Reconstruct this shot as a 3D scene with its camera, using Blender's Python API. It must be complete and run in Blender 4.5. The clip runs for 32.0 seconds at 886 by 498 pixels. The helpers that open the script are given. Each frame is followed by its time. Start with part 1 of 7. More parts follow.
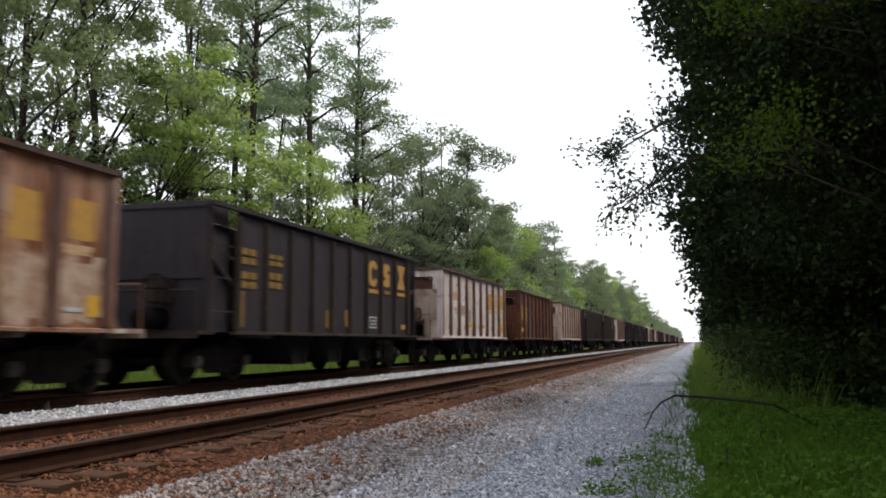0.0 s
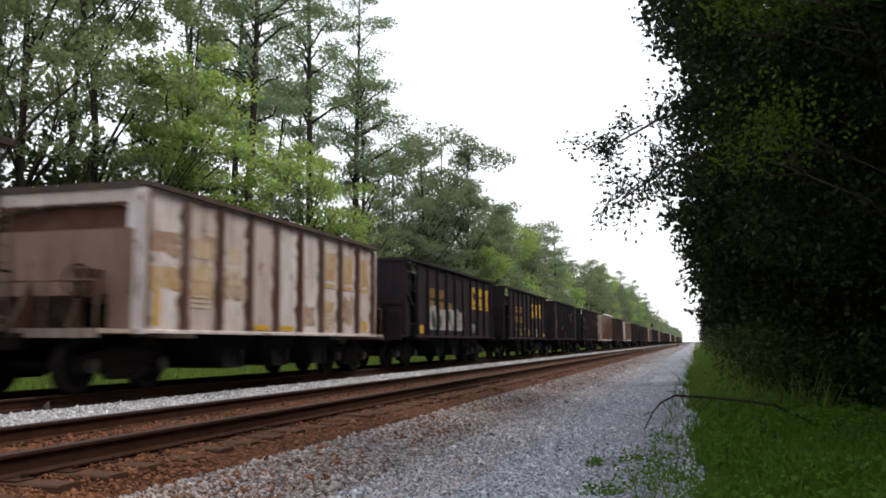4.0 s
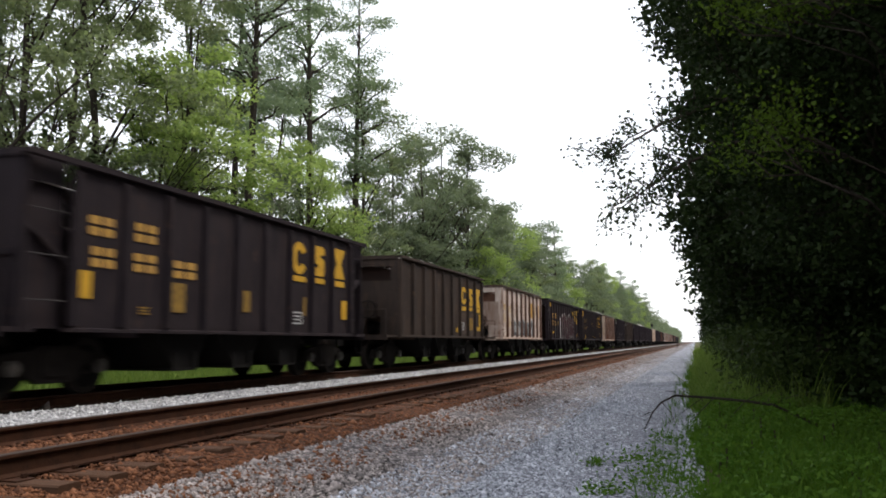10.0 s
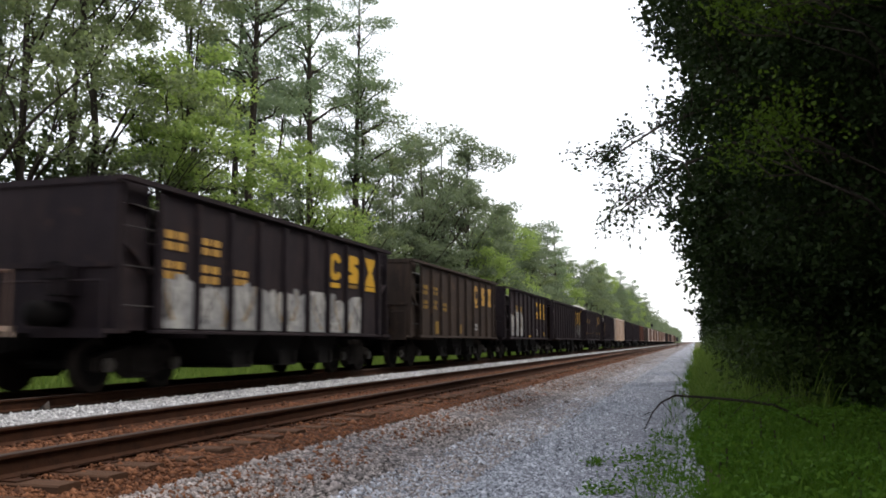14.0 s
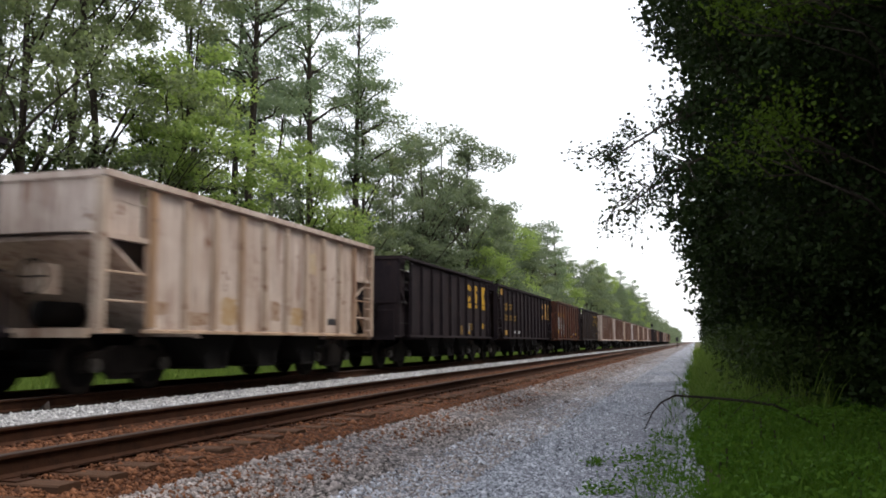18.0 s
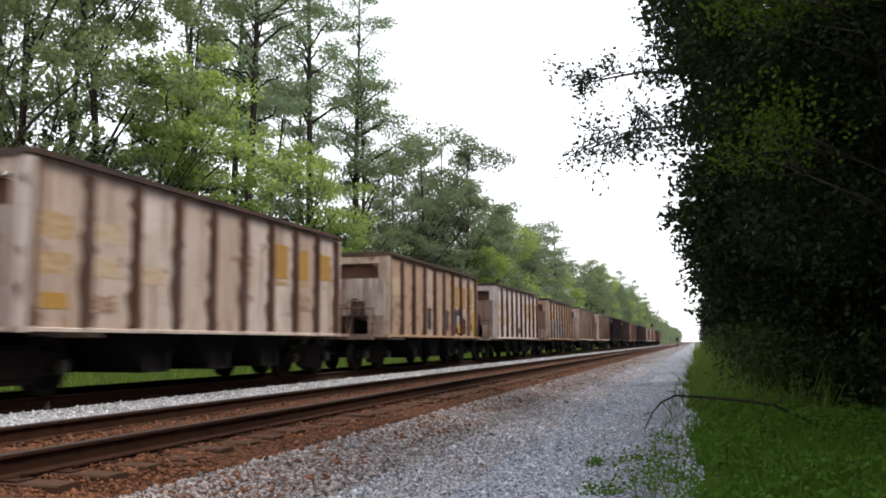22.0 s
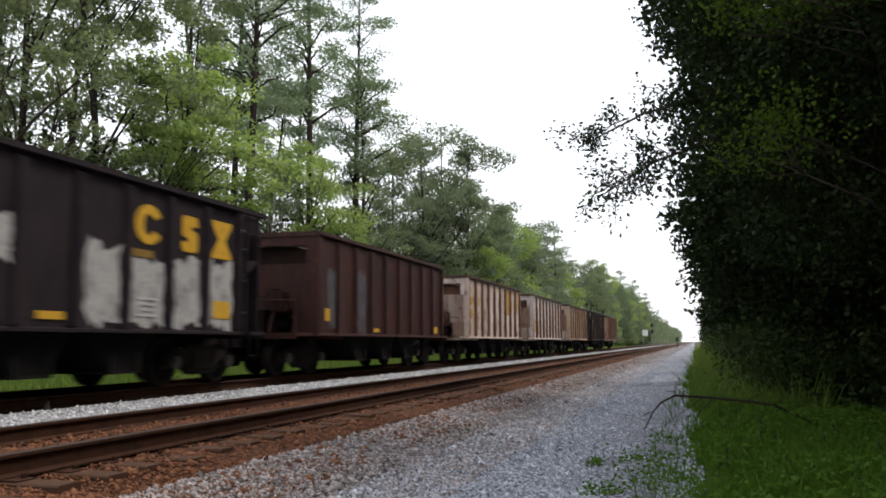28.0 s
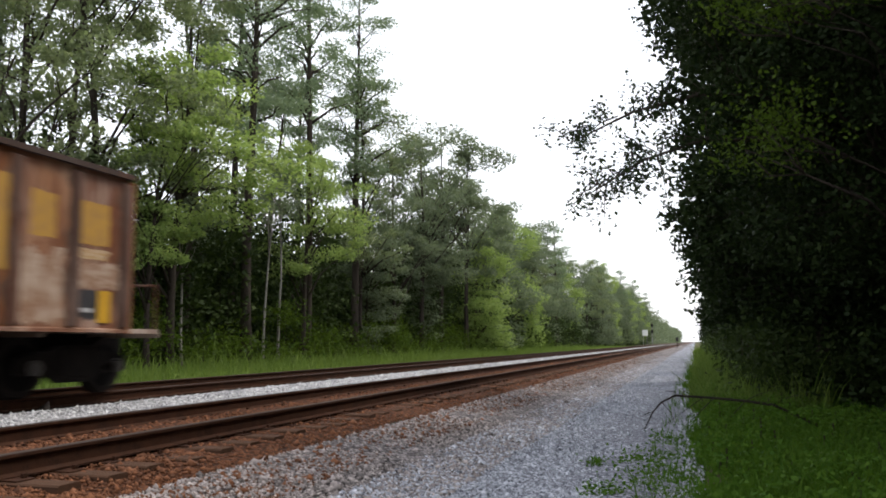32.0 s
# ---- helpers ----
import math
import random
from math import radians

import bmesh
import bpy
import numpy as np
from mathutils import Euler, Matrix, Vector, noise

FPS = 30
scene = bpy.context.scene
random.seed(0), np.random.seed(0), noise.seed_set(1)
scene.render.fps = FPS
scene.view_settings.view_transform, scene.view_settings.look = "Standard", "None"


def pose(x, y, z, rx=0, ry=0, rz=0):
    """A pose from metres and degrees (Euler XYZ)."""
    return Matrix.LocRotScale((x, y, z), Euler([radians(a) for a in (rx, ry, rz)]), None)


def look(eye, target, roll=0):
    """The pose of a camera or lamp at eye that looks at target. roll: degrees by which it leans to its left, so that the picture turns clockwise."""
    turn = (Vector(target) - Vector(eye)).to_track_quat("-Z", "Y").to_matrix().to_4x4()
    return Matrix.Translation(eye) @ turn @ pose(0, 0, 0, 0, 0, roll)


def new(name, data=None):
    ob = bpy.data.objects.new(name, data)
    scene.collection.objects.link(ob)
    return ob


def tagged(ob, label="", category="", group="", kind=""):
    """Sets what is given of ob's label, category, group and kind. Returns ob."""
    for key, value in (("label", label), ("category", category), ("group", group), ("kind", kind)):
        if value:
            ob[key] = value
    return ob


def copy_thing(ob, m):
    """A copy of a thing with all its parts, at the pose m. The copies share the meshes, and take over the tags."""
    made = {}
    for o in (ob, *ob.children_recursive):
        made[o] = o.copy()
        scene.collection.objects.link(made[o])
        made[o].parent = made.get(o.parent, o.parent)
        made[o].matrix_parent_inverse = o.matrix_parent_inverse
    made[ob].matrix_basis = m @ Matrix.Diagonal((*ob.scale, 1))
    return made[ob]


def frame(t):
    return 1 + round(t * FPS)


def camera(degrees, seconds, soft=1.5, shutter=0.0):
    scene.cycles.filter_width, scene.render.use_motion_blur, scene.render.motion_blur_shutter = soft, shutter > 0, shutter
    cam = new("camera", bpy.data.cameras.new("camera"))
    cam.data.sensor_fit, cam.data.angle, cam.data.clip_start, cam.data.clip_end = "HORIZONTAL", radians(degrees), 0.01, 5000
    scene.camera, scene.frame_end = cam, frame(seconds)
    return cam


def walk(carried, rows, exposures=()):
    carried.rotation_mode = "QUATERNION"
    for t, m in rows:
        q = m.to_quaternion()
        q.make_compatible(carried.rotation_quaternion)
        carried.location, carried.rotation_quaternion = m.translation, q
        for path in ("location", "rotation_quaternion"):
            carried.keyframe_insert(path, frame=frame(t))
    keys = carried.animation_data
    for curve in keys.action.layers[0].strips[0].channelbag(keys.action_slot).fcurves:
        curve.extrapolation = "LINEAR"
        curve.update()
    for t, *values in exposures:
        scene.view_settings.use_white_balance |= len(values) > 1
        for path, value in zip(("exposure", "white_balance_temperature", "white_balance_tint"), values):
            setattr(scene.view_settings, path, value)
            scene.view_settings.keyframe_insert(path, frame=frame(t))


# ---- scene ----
cam = camera(55.2, 32.0, soft=1.8, shutter=0.3)
CAM_POSE = pose(0, 0, 1.35, 96.24, 0, 16.47)
# the film camera's own exposure drifts a little
DRIFT = [(0, 0.45), (7, 0.50), (8, 0.54), (14, 0.54), (17, 0.47), (19, 0.52), (20, 0.54), (21, 0.66), (22, 0.66), (23, 0.40), (25, 0.34), (28, 0.44), (30, 0.36), (31, 0.46), (32, 0.56)]
walk(cam, [(0, CAM_POSE), (32, CAM_POSE)], [(t, stops, 6350, 12) for t, stops in DRIFT])

# ---- world and sun ----
world = bpy.data.worlds.new("sky")
scene.world = world
world.use_nodes = True
wn, wl = world.node_tree.nodes, world.node_tree.links
wn.clear()
sky = wn.new("ShaderNodeTexSky")
sky.sky_type = "NISHITA"
sky.sun_disc = False
sky.sun_elevation = radians(58.2)
sky.sun_rotation = radians(53.7)
sky.air_density, sky.dust_density, sky.ozone_density = 1.2, 4.0, 1.0
bg_sky = wn.new("ShaderNodeBackground")
bg_sky.inputs["Strength"].default_value = 0.04
bg_cloud = wn.new("ShaderNodeBackground")
bg_cloud.inputs["Color"].default_value = (0.98, 0.995, 1.0, 1)
bg_cloud.inputs["Strength"].default_value = 0.95
add = wn.new("ShaderNodeAddShader")
wout = wn.new("ShaderNodeOutputWorld")
wl.new(sky.outputs[0], bg_sky.inputs["Color"])
wl.new(bg_sky.outputs[0], add.inputs[0])
wl.new(bg_cloud.outputs[0], add.inputs[1])
wl.new(add.outputs[0], wout.inputs["Surface"])
sun_data = bpy.data.lights.new("sun", "SUN")
sun_data.energy, sun_data.angle, sun_data.color = 1.5, radians(14), (1.0, 0.93, 0.80)
sun = new("sun", sun_data)
sun.matrix_world = look((30, 22, 60), (0, 0, 0))

# ---- plan, metres: the tracks run along +y, the rail heads lie at z = RAIL ----
RAIL = 0.55
NEAR_X, FAR_X, GAUGE = -5.52, -9.95, 1.435
SPEED = 21.4
FAR_END = 1600.0


# ---- materials ----
def shader(name, rough=0.8, metal=0.0):
    m = bpy.data.materials.new(name)
    m.use_nodes = True
    nt = m.node_tree
    p = nt.nodes["Principled BSDF"]
    p.inputs["Roughness"].default_value = rough
    p.inputs["Metallic"].default_value = metal
    return m, nt, p


def coords(nt, stretch=(1, 1, 1)):
    tc = nt.nodes.new("ShaderNodeTexCoord")
    oi = nt.nodes.new("ShaderNodeObjectInfo")
    mul = nt.nodes.new("ShaderNodeMath")
    mul.operation = "MULTIPLY"
    mul.inputs[1].default_value = 57.0
    addv = nt.nodes.new("ShaderNodeVectorMath")
    addv.operation = "ADD"
    sc = nt.nodes.new("ShaderNodeVectorMath")
    sc.operation = "MULTIPLY"
    sc.inputs[1].default_value = stretch
    nt.links.new(oi.outputs["Random"], mul.inputs[0])
    nt.links.new(tc.outputs["Object"], addv.inputs[0])
    nt.links.new(mul.outputs[0], addv.inputs[1])
    nt.links.new(addv.outputs[0], sc.inputs[0])
    return sc.outputs[0]


def noise_fac(nt, vec, scale, lo, hi, detail=5.0, rough=0.6):
    n = nt.nodes.new("ShaderNodeTexNoise")
    n.inputs["Scale"].default_value = scale
    n.inputs["Detail"].default_value = detail
    n.inputs["Roughness"].default_value = rough
    nt.links.new(vec, n.inputs["Vector"])
    r = nt.nodes.new("ShaderNodeMapRange")
    r.inputs[1].default_value, r.inputs[2].default_value = lo, hi
    nt.links.new(n.outputs["Fac"], r.inputs[0])
    return r.outputs[0], n.outputs["Fac"]


def mixed(nt, fac, a, b):
    mx = nt.nodes.new("ShaderNodeMix")
    mx.data_type = "RGBA"
    if fac is not None:
        nt.links.new(fac, mx.inputs[0])
    for i, c in ((6, a), (7, b)):
        if isinstance(c, tuple):
            mx.inputs[i].default_value = (*c, 1)
        else:
            nt.links.new(c, mx.inputs[i])
    return mx.outputs[2]


def bumped(nt, p, height, strength=0.4, dist=0.02):
    b = nt.nodes.new("ShaderNodeBump")
    b.inputs["Strength"].default_value = strength
    b.inputs["Distance"].default_value = dist
    nt.links.new(height, b.inputs["Height"])
    nt.links.new(b.outputs[0], p.inputs["Normal"])


def plain(name, a, b, scale=6.0, rough=0.8, metal=0.0, stretch=(1, 1, 1), bump=0.25, lo=0.35, hi=0.65):
    """Two tones of one surface, mixed by noise at two scales, with fine relief."""
    m, nt, p = shader(name, rough, metal)
    if rough > 0.65:
        p.inputs["Specular IOR Level"].default_value = 0.1
    v = coords(nt, stretch)
    f1, _ = noise_fac(nt, v, scale, lo, hi)
    f2, h = noise_fac(nt, v, scale * 7, 0.3, 0.7)
    c = mixed(nt, f1, a, b)
    mid = tuple((x + y) * 0.5 for x, y in zip(a, b))
    c2 = mixed(nt, f2, c, mid)
    nt.links.new(c2, p.inputs["Base Color"])
    bumped(nt, p, h, bump)
    return m


def car_paint(name, base, dirt, rust, rust_lo, rust_hi, rough=0.6, gloss=0.15, other=None, share=0.3):
    """Old paint with grime, vertical streaks and patches of rust."""
    m, nt, p = shader(name, rough)
    p.inputs["Specular IOR Level"].default_value = gloss
    v = coords(nt)
    vs = coords(nt, (2.2, 2.2, 0.28))
    f1, _ = noise_fac(nt, v, 1.1, 0.35, 0.7)
    c = mixed(nt, f1, base, dirt)
    if other:
        oi = nt.nodes.new("ShaderNodeObjectInfo")
        pick = nt.nodes.new("ShaderNodeMath")
        pick.operation = "FRACT"
        times = nt.nodes.new("ShaderNodeMath")
        times.operation = "MULTIPLY"
        times.inputs[1].default_value = 13.7
        nt.links.new(oi.outputs["Random"], times.inputs[0])
        nt.links.new(times.outputs[0], pick.inputs[0])
        sel = nt.nodes.new("ShaderNodeMapRange")
        sel.inputs[1].default_value, sel.inputs[2].default_value = 1.0 - 2 * share, 1.0
        nt.links.new(pick.outputs[0], sel.inputs[0])
        c = mixed(nt, sel.outputs[0], c, other)
    fs, _ = noise_fac(nt, vs, 3.0, 0.48, 0.75)
    c = mixed(nt, fs, c, tuple(x * 0.6 + y * 0.4 for x, y in zip(dirt, rust)))
    fr, h = noise_fac(nt, vs, 1.3, rust_lo, rust_hi, 8.0, 0.7)
    c = mixed(nt, fr, c, rust)
    vd = coords(nt, (6.0, 6.0, 0.32))
    fd, _ = noise_fac(nt, vd, 1.5, 0.55, 0.72, 6.0, 0.7)
    c = mixed(nt, fd, c, tuple(x * 0.5 for x in dirt))
    fp, _ = noise_fac(nt, v, 2.4, 0.585 + 0.1 * (rust_lo - 0.55), 0.64 + 0.1 * (rust_lo - 0.55), 9.0, 0.72)
    c = mixed(nt, fp, c, tuple(x * 0.75 + y * 0.25 for x, y in zip(rust, dirt)))
    ff, fine = noise_fac(nt, v, 38.0, 0.62, 0.8)
    c = mixed(nt, ff, c, tuple(x * 0.55 for x in dirt))
    nt.links.new(c, p.inputs["Base Color"])
    bumped(nt, p, h, 0.25, 0.03)
    return m


def leaf_mat(name, dark, light, glow=0.35, rough=0.55):
    """Leaves: each one a tone of its own, with light shining through."""
    m, nt, p = shader(name, rough)
    g = nt.nodes.new("ShaderNodeNewGeometry")
    c = mixed(nt, g.outputs["Random Per Island"], dark, light)
    v = coords(nt)
    f, _ = noise_fac(nt, v, 0.35, 0.35, 0.65)
    c = mixed(nt, f, c, tuple(0.55 * x + 0.45 * y for x, y in zip(dark, light)))
    nt.links.new(c, p.inputs["Base Color"])
    p.inputs["Specular IOR Level"].default_value = 0.06
    tr = nt.nodes.new("ShaderNodeBsdfTranslucent")
    bright = nt.nodes.new("ShaderNodeMix")
    bright.data_type = "RGBA"
    bright.blend_type = "MULTIPLY"
    bright.inputs[0].default_value = 1.0
    bright.inputs[7].default_value = (1.2, 1.3, 0.85, 1)
    nt.links.new(c, bright.inputs[6])
    nt.links.new(bright.outputs[2], tr.inputs["Color"])
    ms = nt.nodes.new("ShaderNodeMixShader")
    ms.inputs[0].default_value = glow
    nt.links.new(p.outputs[0], ms.inputs[1])
    nt.links.new(tr.outputs[0], ms.inputs[2])
    nt.links.new(ms.outputs[0], nt.nodes["Material Output"].inputs["Surface"])
    return m


def stone_mat(name, dark, light, rough=0.85):
    m, nt, p = shader(name, rough)
    p.inputs["Specular IOR Level"].default_value = 0.15
    g = nt.nodes.new("ShaderNodeNewGeometry")
    c = mixed(nt, g.outputs["Random Per Island"], dark, light)
    f, h = noise_fac(nt, coords(nt), 40, 0.4, 0.7)
    c = mixed(nt, f, c, tuple((x + y) * 0.45 for x, y in zip(dark, light)))
    nt.links.new(c, p.inputs["Base Color"])
    return m


def gravel_mat(name, tones, stone=22.0, patch=0.5, patch_tone=None):
    """Crushed stone: cells of uneven grey with dark joints, larger patches over them."""
    m, nt, p = shader(name, 0.9)
    p.inputs["Specular IOR Level"].default_value = 0.1
    v = coords(nt)
    vo = nt.nodes.new("ShaderNodeTexVoronoi")
    vo.inputs["Scale"].default_value = stone
    nt.links.new(v, vo.inputs["Vector"])
    sep = nt.nodes.new("ShaderNodeSeparateColor")
    nt.links.new(vo.outputs["Color"], sep.inputs[0])
    c = mixed(nt, sep.outputs[0], tones[0], tones[1])
    edge = nt.nodes.new("ShaderNodeMapRange")
    edge.inputs[1].default_value, edge.inputs[2].default_value = 0.35, 0.75
    nt.links.new(vo.outputs["Distance"], edge.inputs[0])
    c = mixed(nt, edge.outputs[0], c, tuple(x * 0.35 for x in tones[0]))
    fp, _ = noise_fac(nt, v, patch, 0.4, 0.62)
    c = mixed(nt, fp, c, mixed(nt, None, patch_tone or tones[0], c))
    nt.links.new(c, p.inputs["Base Color"])
    inv = nt.nodes.new("ShaderNodeMath")
    inv.operation = "SUBTRACT"
    inv.inputs[0].default_value = 1.0
    nt.links.new(vo.outputs["Distance"], inv.inputs[1])
    bumped(nt, p, inv.outputs[0], 0.9, 0.03)
    return m


RUST = (0.16, 0.062, 0.03)
MAT = {
    "black": car_paint("black_paint", (0.0175, 0.0135, 0.0165), (0.029, 0.022, 0.0245), (0.041, 0.026, 0.022), 0.62, 0.85, 0.8, 0.08),
    "grey": car_paint("grey_paint", (0.041, 0.0365, 0.044), (0.028, 0.024, 0.028), (0.056, 0.036, 0.030), 0.66, 0.9, 0.8, 0.1),
    "brown": car_paint("brown_black_paint", (0.030, 0.022, 0.019), (0.046, 0.034, 0.028), (0.078, 0.047, 0.030), 0.55, 0.8, 0.8, 0.1),
    "white": car_paint("white_paint", (0.68, 0.625, 0.61), (0.50, 0.425, 0.40), RUST, 0.56, 0.72, other=(0.48, 0.40, 0.345)),
    "cream": car_paint("cream_paint", (0.66, 0.57, 0.51), (0.49, 0.385, 0.325), RUST, 0.54, 0.72, other=(0.46, 0.345, 0.27)),
    "tan": car_paint("tan_paint", (0.57, 0.47, 0.38), (0.45, 0.33, 0.25), RUST, 0.54, 0.74, other=(0.40, 0.24, 0.13), share=0.35),
    "orange": car_paint("orange_rust_paint", (0.46, 0.36, 0.30), (0.29, 0.14, 0.075), (0.13, 0.043, 0.020), 0.42, 0.60, other=(0.30, 0.13, 0.045), share=0.35),
    "rust": car_paint("rust_paint", (0.10, 0.031, 0.018), (0.048, 0.021, 0.015), (0.17, 0.060, 0.027), 0.5, 0.7, other=(0.035, 0.020, 0.016), share=0.4),
    "maroon": car_paint("maroon_paint", (0.052, 0.020, 0.017), (0.032, 0.016, 0.014), (0.09, 0.036, 0.022), 0.55, 0.8),
    "chord": car_paint("dark_rusty_chord", (0.070, 0.049, 0.041), (0.040, 0.028, 0.024), (0.12, 0.055, 0.03), 0.5, 0.7),
    "rib_light": car_paint("rusty_light_rib", (0.21, 0.145, 0.115), (0.095, 0.060, 0.048), (0.10, 0.038, 0.02), 0.42, 0.62),
}
# running gear colours: the shade beneath the cars is mixed in, hence near-black
M_UNDER = plain("shaded_underframe_grime", (0.0035, 0.0031, 0.0031), (0.008, 0.0065, 0.006), 4, 0.85)
M_TRUCK = plain("shaded_dusty_truck_casting", (0.006, 0.005, 0.0047), (0.021, 0.0165, 0.0145), 3.5, 0.9)
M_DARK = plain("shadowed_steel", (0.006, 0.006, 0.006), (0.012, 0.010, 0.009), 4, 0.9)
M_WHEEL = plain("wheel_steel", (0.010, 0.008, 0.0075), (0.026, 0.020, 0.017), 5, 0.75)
M_CAP = plain("bearing_cap_steel", (0.12, 0.11, 0.10), (0.05, 0.042, 0.036), 9, 0.5, 0.6)
M_YELLOW = plain("yellow_marking", (0.62, 0.36, 0.03), (0.36, 0.20, 0.03), 5, 0.75, bump=0.1, lo=0.45, hi=0.7)
M_NUMBER = plain("worn_yellow_number", (0.34, 0.20, 0.035), (0.06, 0.045, 0.03), 7, 0.8, bump=0.1, lo=0.42, hi=0.62)
M_FADED = plain("faded_yellow_marking", (0.50, 0.27, 0.06), (0.46, 0.36, 0.26), 3.2, 0.8, bump=0.1, lo=0.42, hi=0.58)
M_GHOST = plain("worn_pale_marking", (0.47, 0.33, 0.17), (0.52, 0.43, 0.34), 3.2, 0.8, bump=0.1, lo=0.4, hi=0.56)
M_END = car_paint("sooty_car_end", (0.52, 0.44, 0.38), (0.30, 0.22, 0.175), (0.13, 0.062, 0.036), 0.50, 0.68, other=(0.20, 0.12, 0.085), share=0.30)
# soot plus the shade of the recessed car ends, both in the colour
M_OPENING = plain("shaded_sooty_opening", (0.030, 0.016, 0.012), (0.014, 0.010, 0.009), 3, 0.9)
M_SLOT = plain("rusty_end_slot", (0.17, 0.085, 0.055), (0.06, 0.032, 0.024), 2.5, 0.9)
M_WHITE = plain("white_marking", (0.50, 0.50, 0.50), (0.36, 0.36, 0.37), 5, 0.7, bump=0.1)
M_GWHITE = plain("white_spray_paint", (0.46, 0.45, 0.43), (0.10, 0.098, 0.10), 4.5, 0.7, bump=0.05, lo=0.48, hi=0.66)
M_GMAROON = plain("dark_red_spray_paint", (0.105, 0.022, 0.027), (0.045, 0.018, 0.021), 3.5, 0.7, bump=0.05, lo=0.42, hi=0.66)
M_GBLACK = plain("black_spray_paint", (0.016, 0.015, 0.018), (0.040, 0.038, 0.042), 2.2, 0.6, bump=0.05)
M_GBLUE = plain("pale_blue_spray_paint", (0.36, 0.42, 0.47), (0.16, 0.19, 0.23), 3.5, 0.7, bump=0.05, lo=0.45, hi=0.66)
M_GGREY = plain("grey_spray_paint", (0.33, 0.33, 0.33), (0.10, 0.10, 0.105), 3.5, 0.7, bump=0.05, lo=0.45, hi=0.66)
M_GPINK = plain("pink_spray_paint", (0.45, 0.17, 0.14), (0.24, 0.10, 0.085), 3.5, 0.7, bump=0.05)
M_GTEAL = plain("teal_spray_paint", (0.055, 0.125, 0.10), (0.10, 0.17, 0.14), 2.2, 0.6, bump=0.05)
M_BOLD = plain("dirty_yellow_marking", (0.48, 0.275, 0.05), (0.31, 0.18, 0.075), 4, 0.8, bump=0.1, lo=0.4, hi=0.65)
M_OCHRE = plain("ochre_overpaint", (0.38, 0.22, 0.075), (0.50, 0.40, 0.29), 3.6, 0.85, bump=0.08, lo=0.42, hi=0.60)
M_RUSTPATCH = plain("brown_rust_patch", (0.21, 0.10, 0.05), (0.48, 0.38, 0.30), 3.4, 0.9, bump=0.1, lo=0.42, hi=0.60)
M_STAIN = plain("dark_rust_streak", (0.075, 0.045, 0.034), (0.22, 0.14, 0.10), 5, 0.9, bump=0.1, lo=0.42, hi=0.68)
M_GRAB = plain("worn_grab_iron", (0.055, 0.05, 0.05), (0.02, 0.017, 0.017), 6, 0.7)
M_GSLATE = plain("dark_slate_spray_paint", (0.045, 0.055, 0.058), (0.028, 0.030, 0.032), 3.5, 0.7, bump=0.05)
M_GOLIVE = plain("olive_spray_paint", (0.16, 0.15, 0.03), (0.08, 0.07, 0.025), 4, 0.75, bump=0.05)
M_GDIM = plain("worn_grey_spray_paint", (0.11, 0.105, 0.115), (0.035, 0.031, 0.034), 4.5, 0.75, bump=0.05, lo=0.42, hi=0.62)
M_RUSTORANGE = plain("orange_rust_streak", (0.19, 0.068, 0.026), (0.085, 0.031, 0.016), 4, 0.9, stretch=(2, 2, 0.4), bump=0.1)
M_OLDYELLOW = plain("old_yellow_stripe", (0.33, 0.19, 0.055), (0.16, 0.075, 0.028), 4.5, 0.8, bump=0.1, lo=0.45, hi=0.68)
M_PALEBROWN = plain("pale_brown_grime", (0.085, 0.060, 0.048), (0.045, 0.032, 0.027), 3.2, 0.85, bump=0.1, lo=0.4, hi=0.62)
M_LOAD = stone_mat("crushed_limestone_load", (0.30, 0.28, 0.26), (0.52, 0.50, 0.47))
M_RAILSIDE = plain("rusty_rail_side", (0.022, 0.011, 0.007), (0.060, 0.025, 0.013), 6, 0.9)
M_RAILHEAD = plain("worn_rail_head", (0.060, 0.045, 0.038), (0.030, 0.020, 0.016), 3, 0.8, 0.0, stretch=(1, 0.1, 1), bump=0.05)
M_TIE = plain("weathered_timber_sleeper", (0.085, 0.043, 0.025), (0.05, 0.029, 0.019), 8, 0.9, stretch=(0.6, 6, 6))
M_GRAVEL = gravel_mat("grey_gravel", ((0.165, 0.172, 0.20), (0.53, 0.545, 0.60)), 24, 0.35)
M_BROWN_BALLAST = gravel_mat("rust_stained_ballast", ((0.055, 0.021, 0.010), (0.155, 0.062, 0.028)), 20, 0.6)
M_WHITE_BALLAST = gravel_mat("pale_limestone_ballast", ((0.24, 0.24, 0.245), (0.52, 0.52, 0.525)), 20, 0.6)
# far track ballast with the train's shadow painted in
M_DARK_BALLAST = gravel_mat("train_shaded_ballast", ((0.018, 0.015, 0.0135), (0.048, 0.040, 0.036)), 20, 0.6)
M_STONE_GREY = stone_mat("grey_stones", (0.045, 0.049, 0.062), (0.66, 0.68, 0.75))
M_STONE_MIX = stone_mat("grey_brown_stones", (0.024, 0.020, 0.020), (0.50, 0.44, 0.42))
M_SHOULDER = gravel_mat("grey_brown_ballast", ((0.10, 0.088, 0.088), (0.34, 0.305, 0.305)), 20, 0.6)
M_STONE_BROWN = stone_mat("rusty_stones", (0.036, 0.015, 0.008), (0.225, 0.095, 0.046))
M_STONE_WHITE = stone_mat("pale_stones", (0.10, 0.098, 0.103), (0.70, 0.70, 0.71))
# stones for the far track, likewise darkened by the train's painted shadow
M_STONE_DARK = stone_mat("dark_stones", (0.016, 0.014, 0.012), (0.07, 0.058, 0.050))
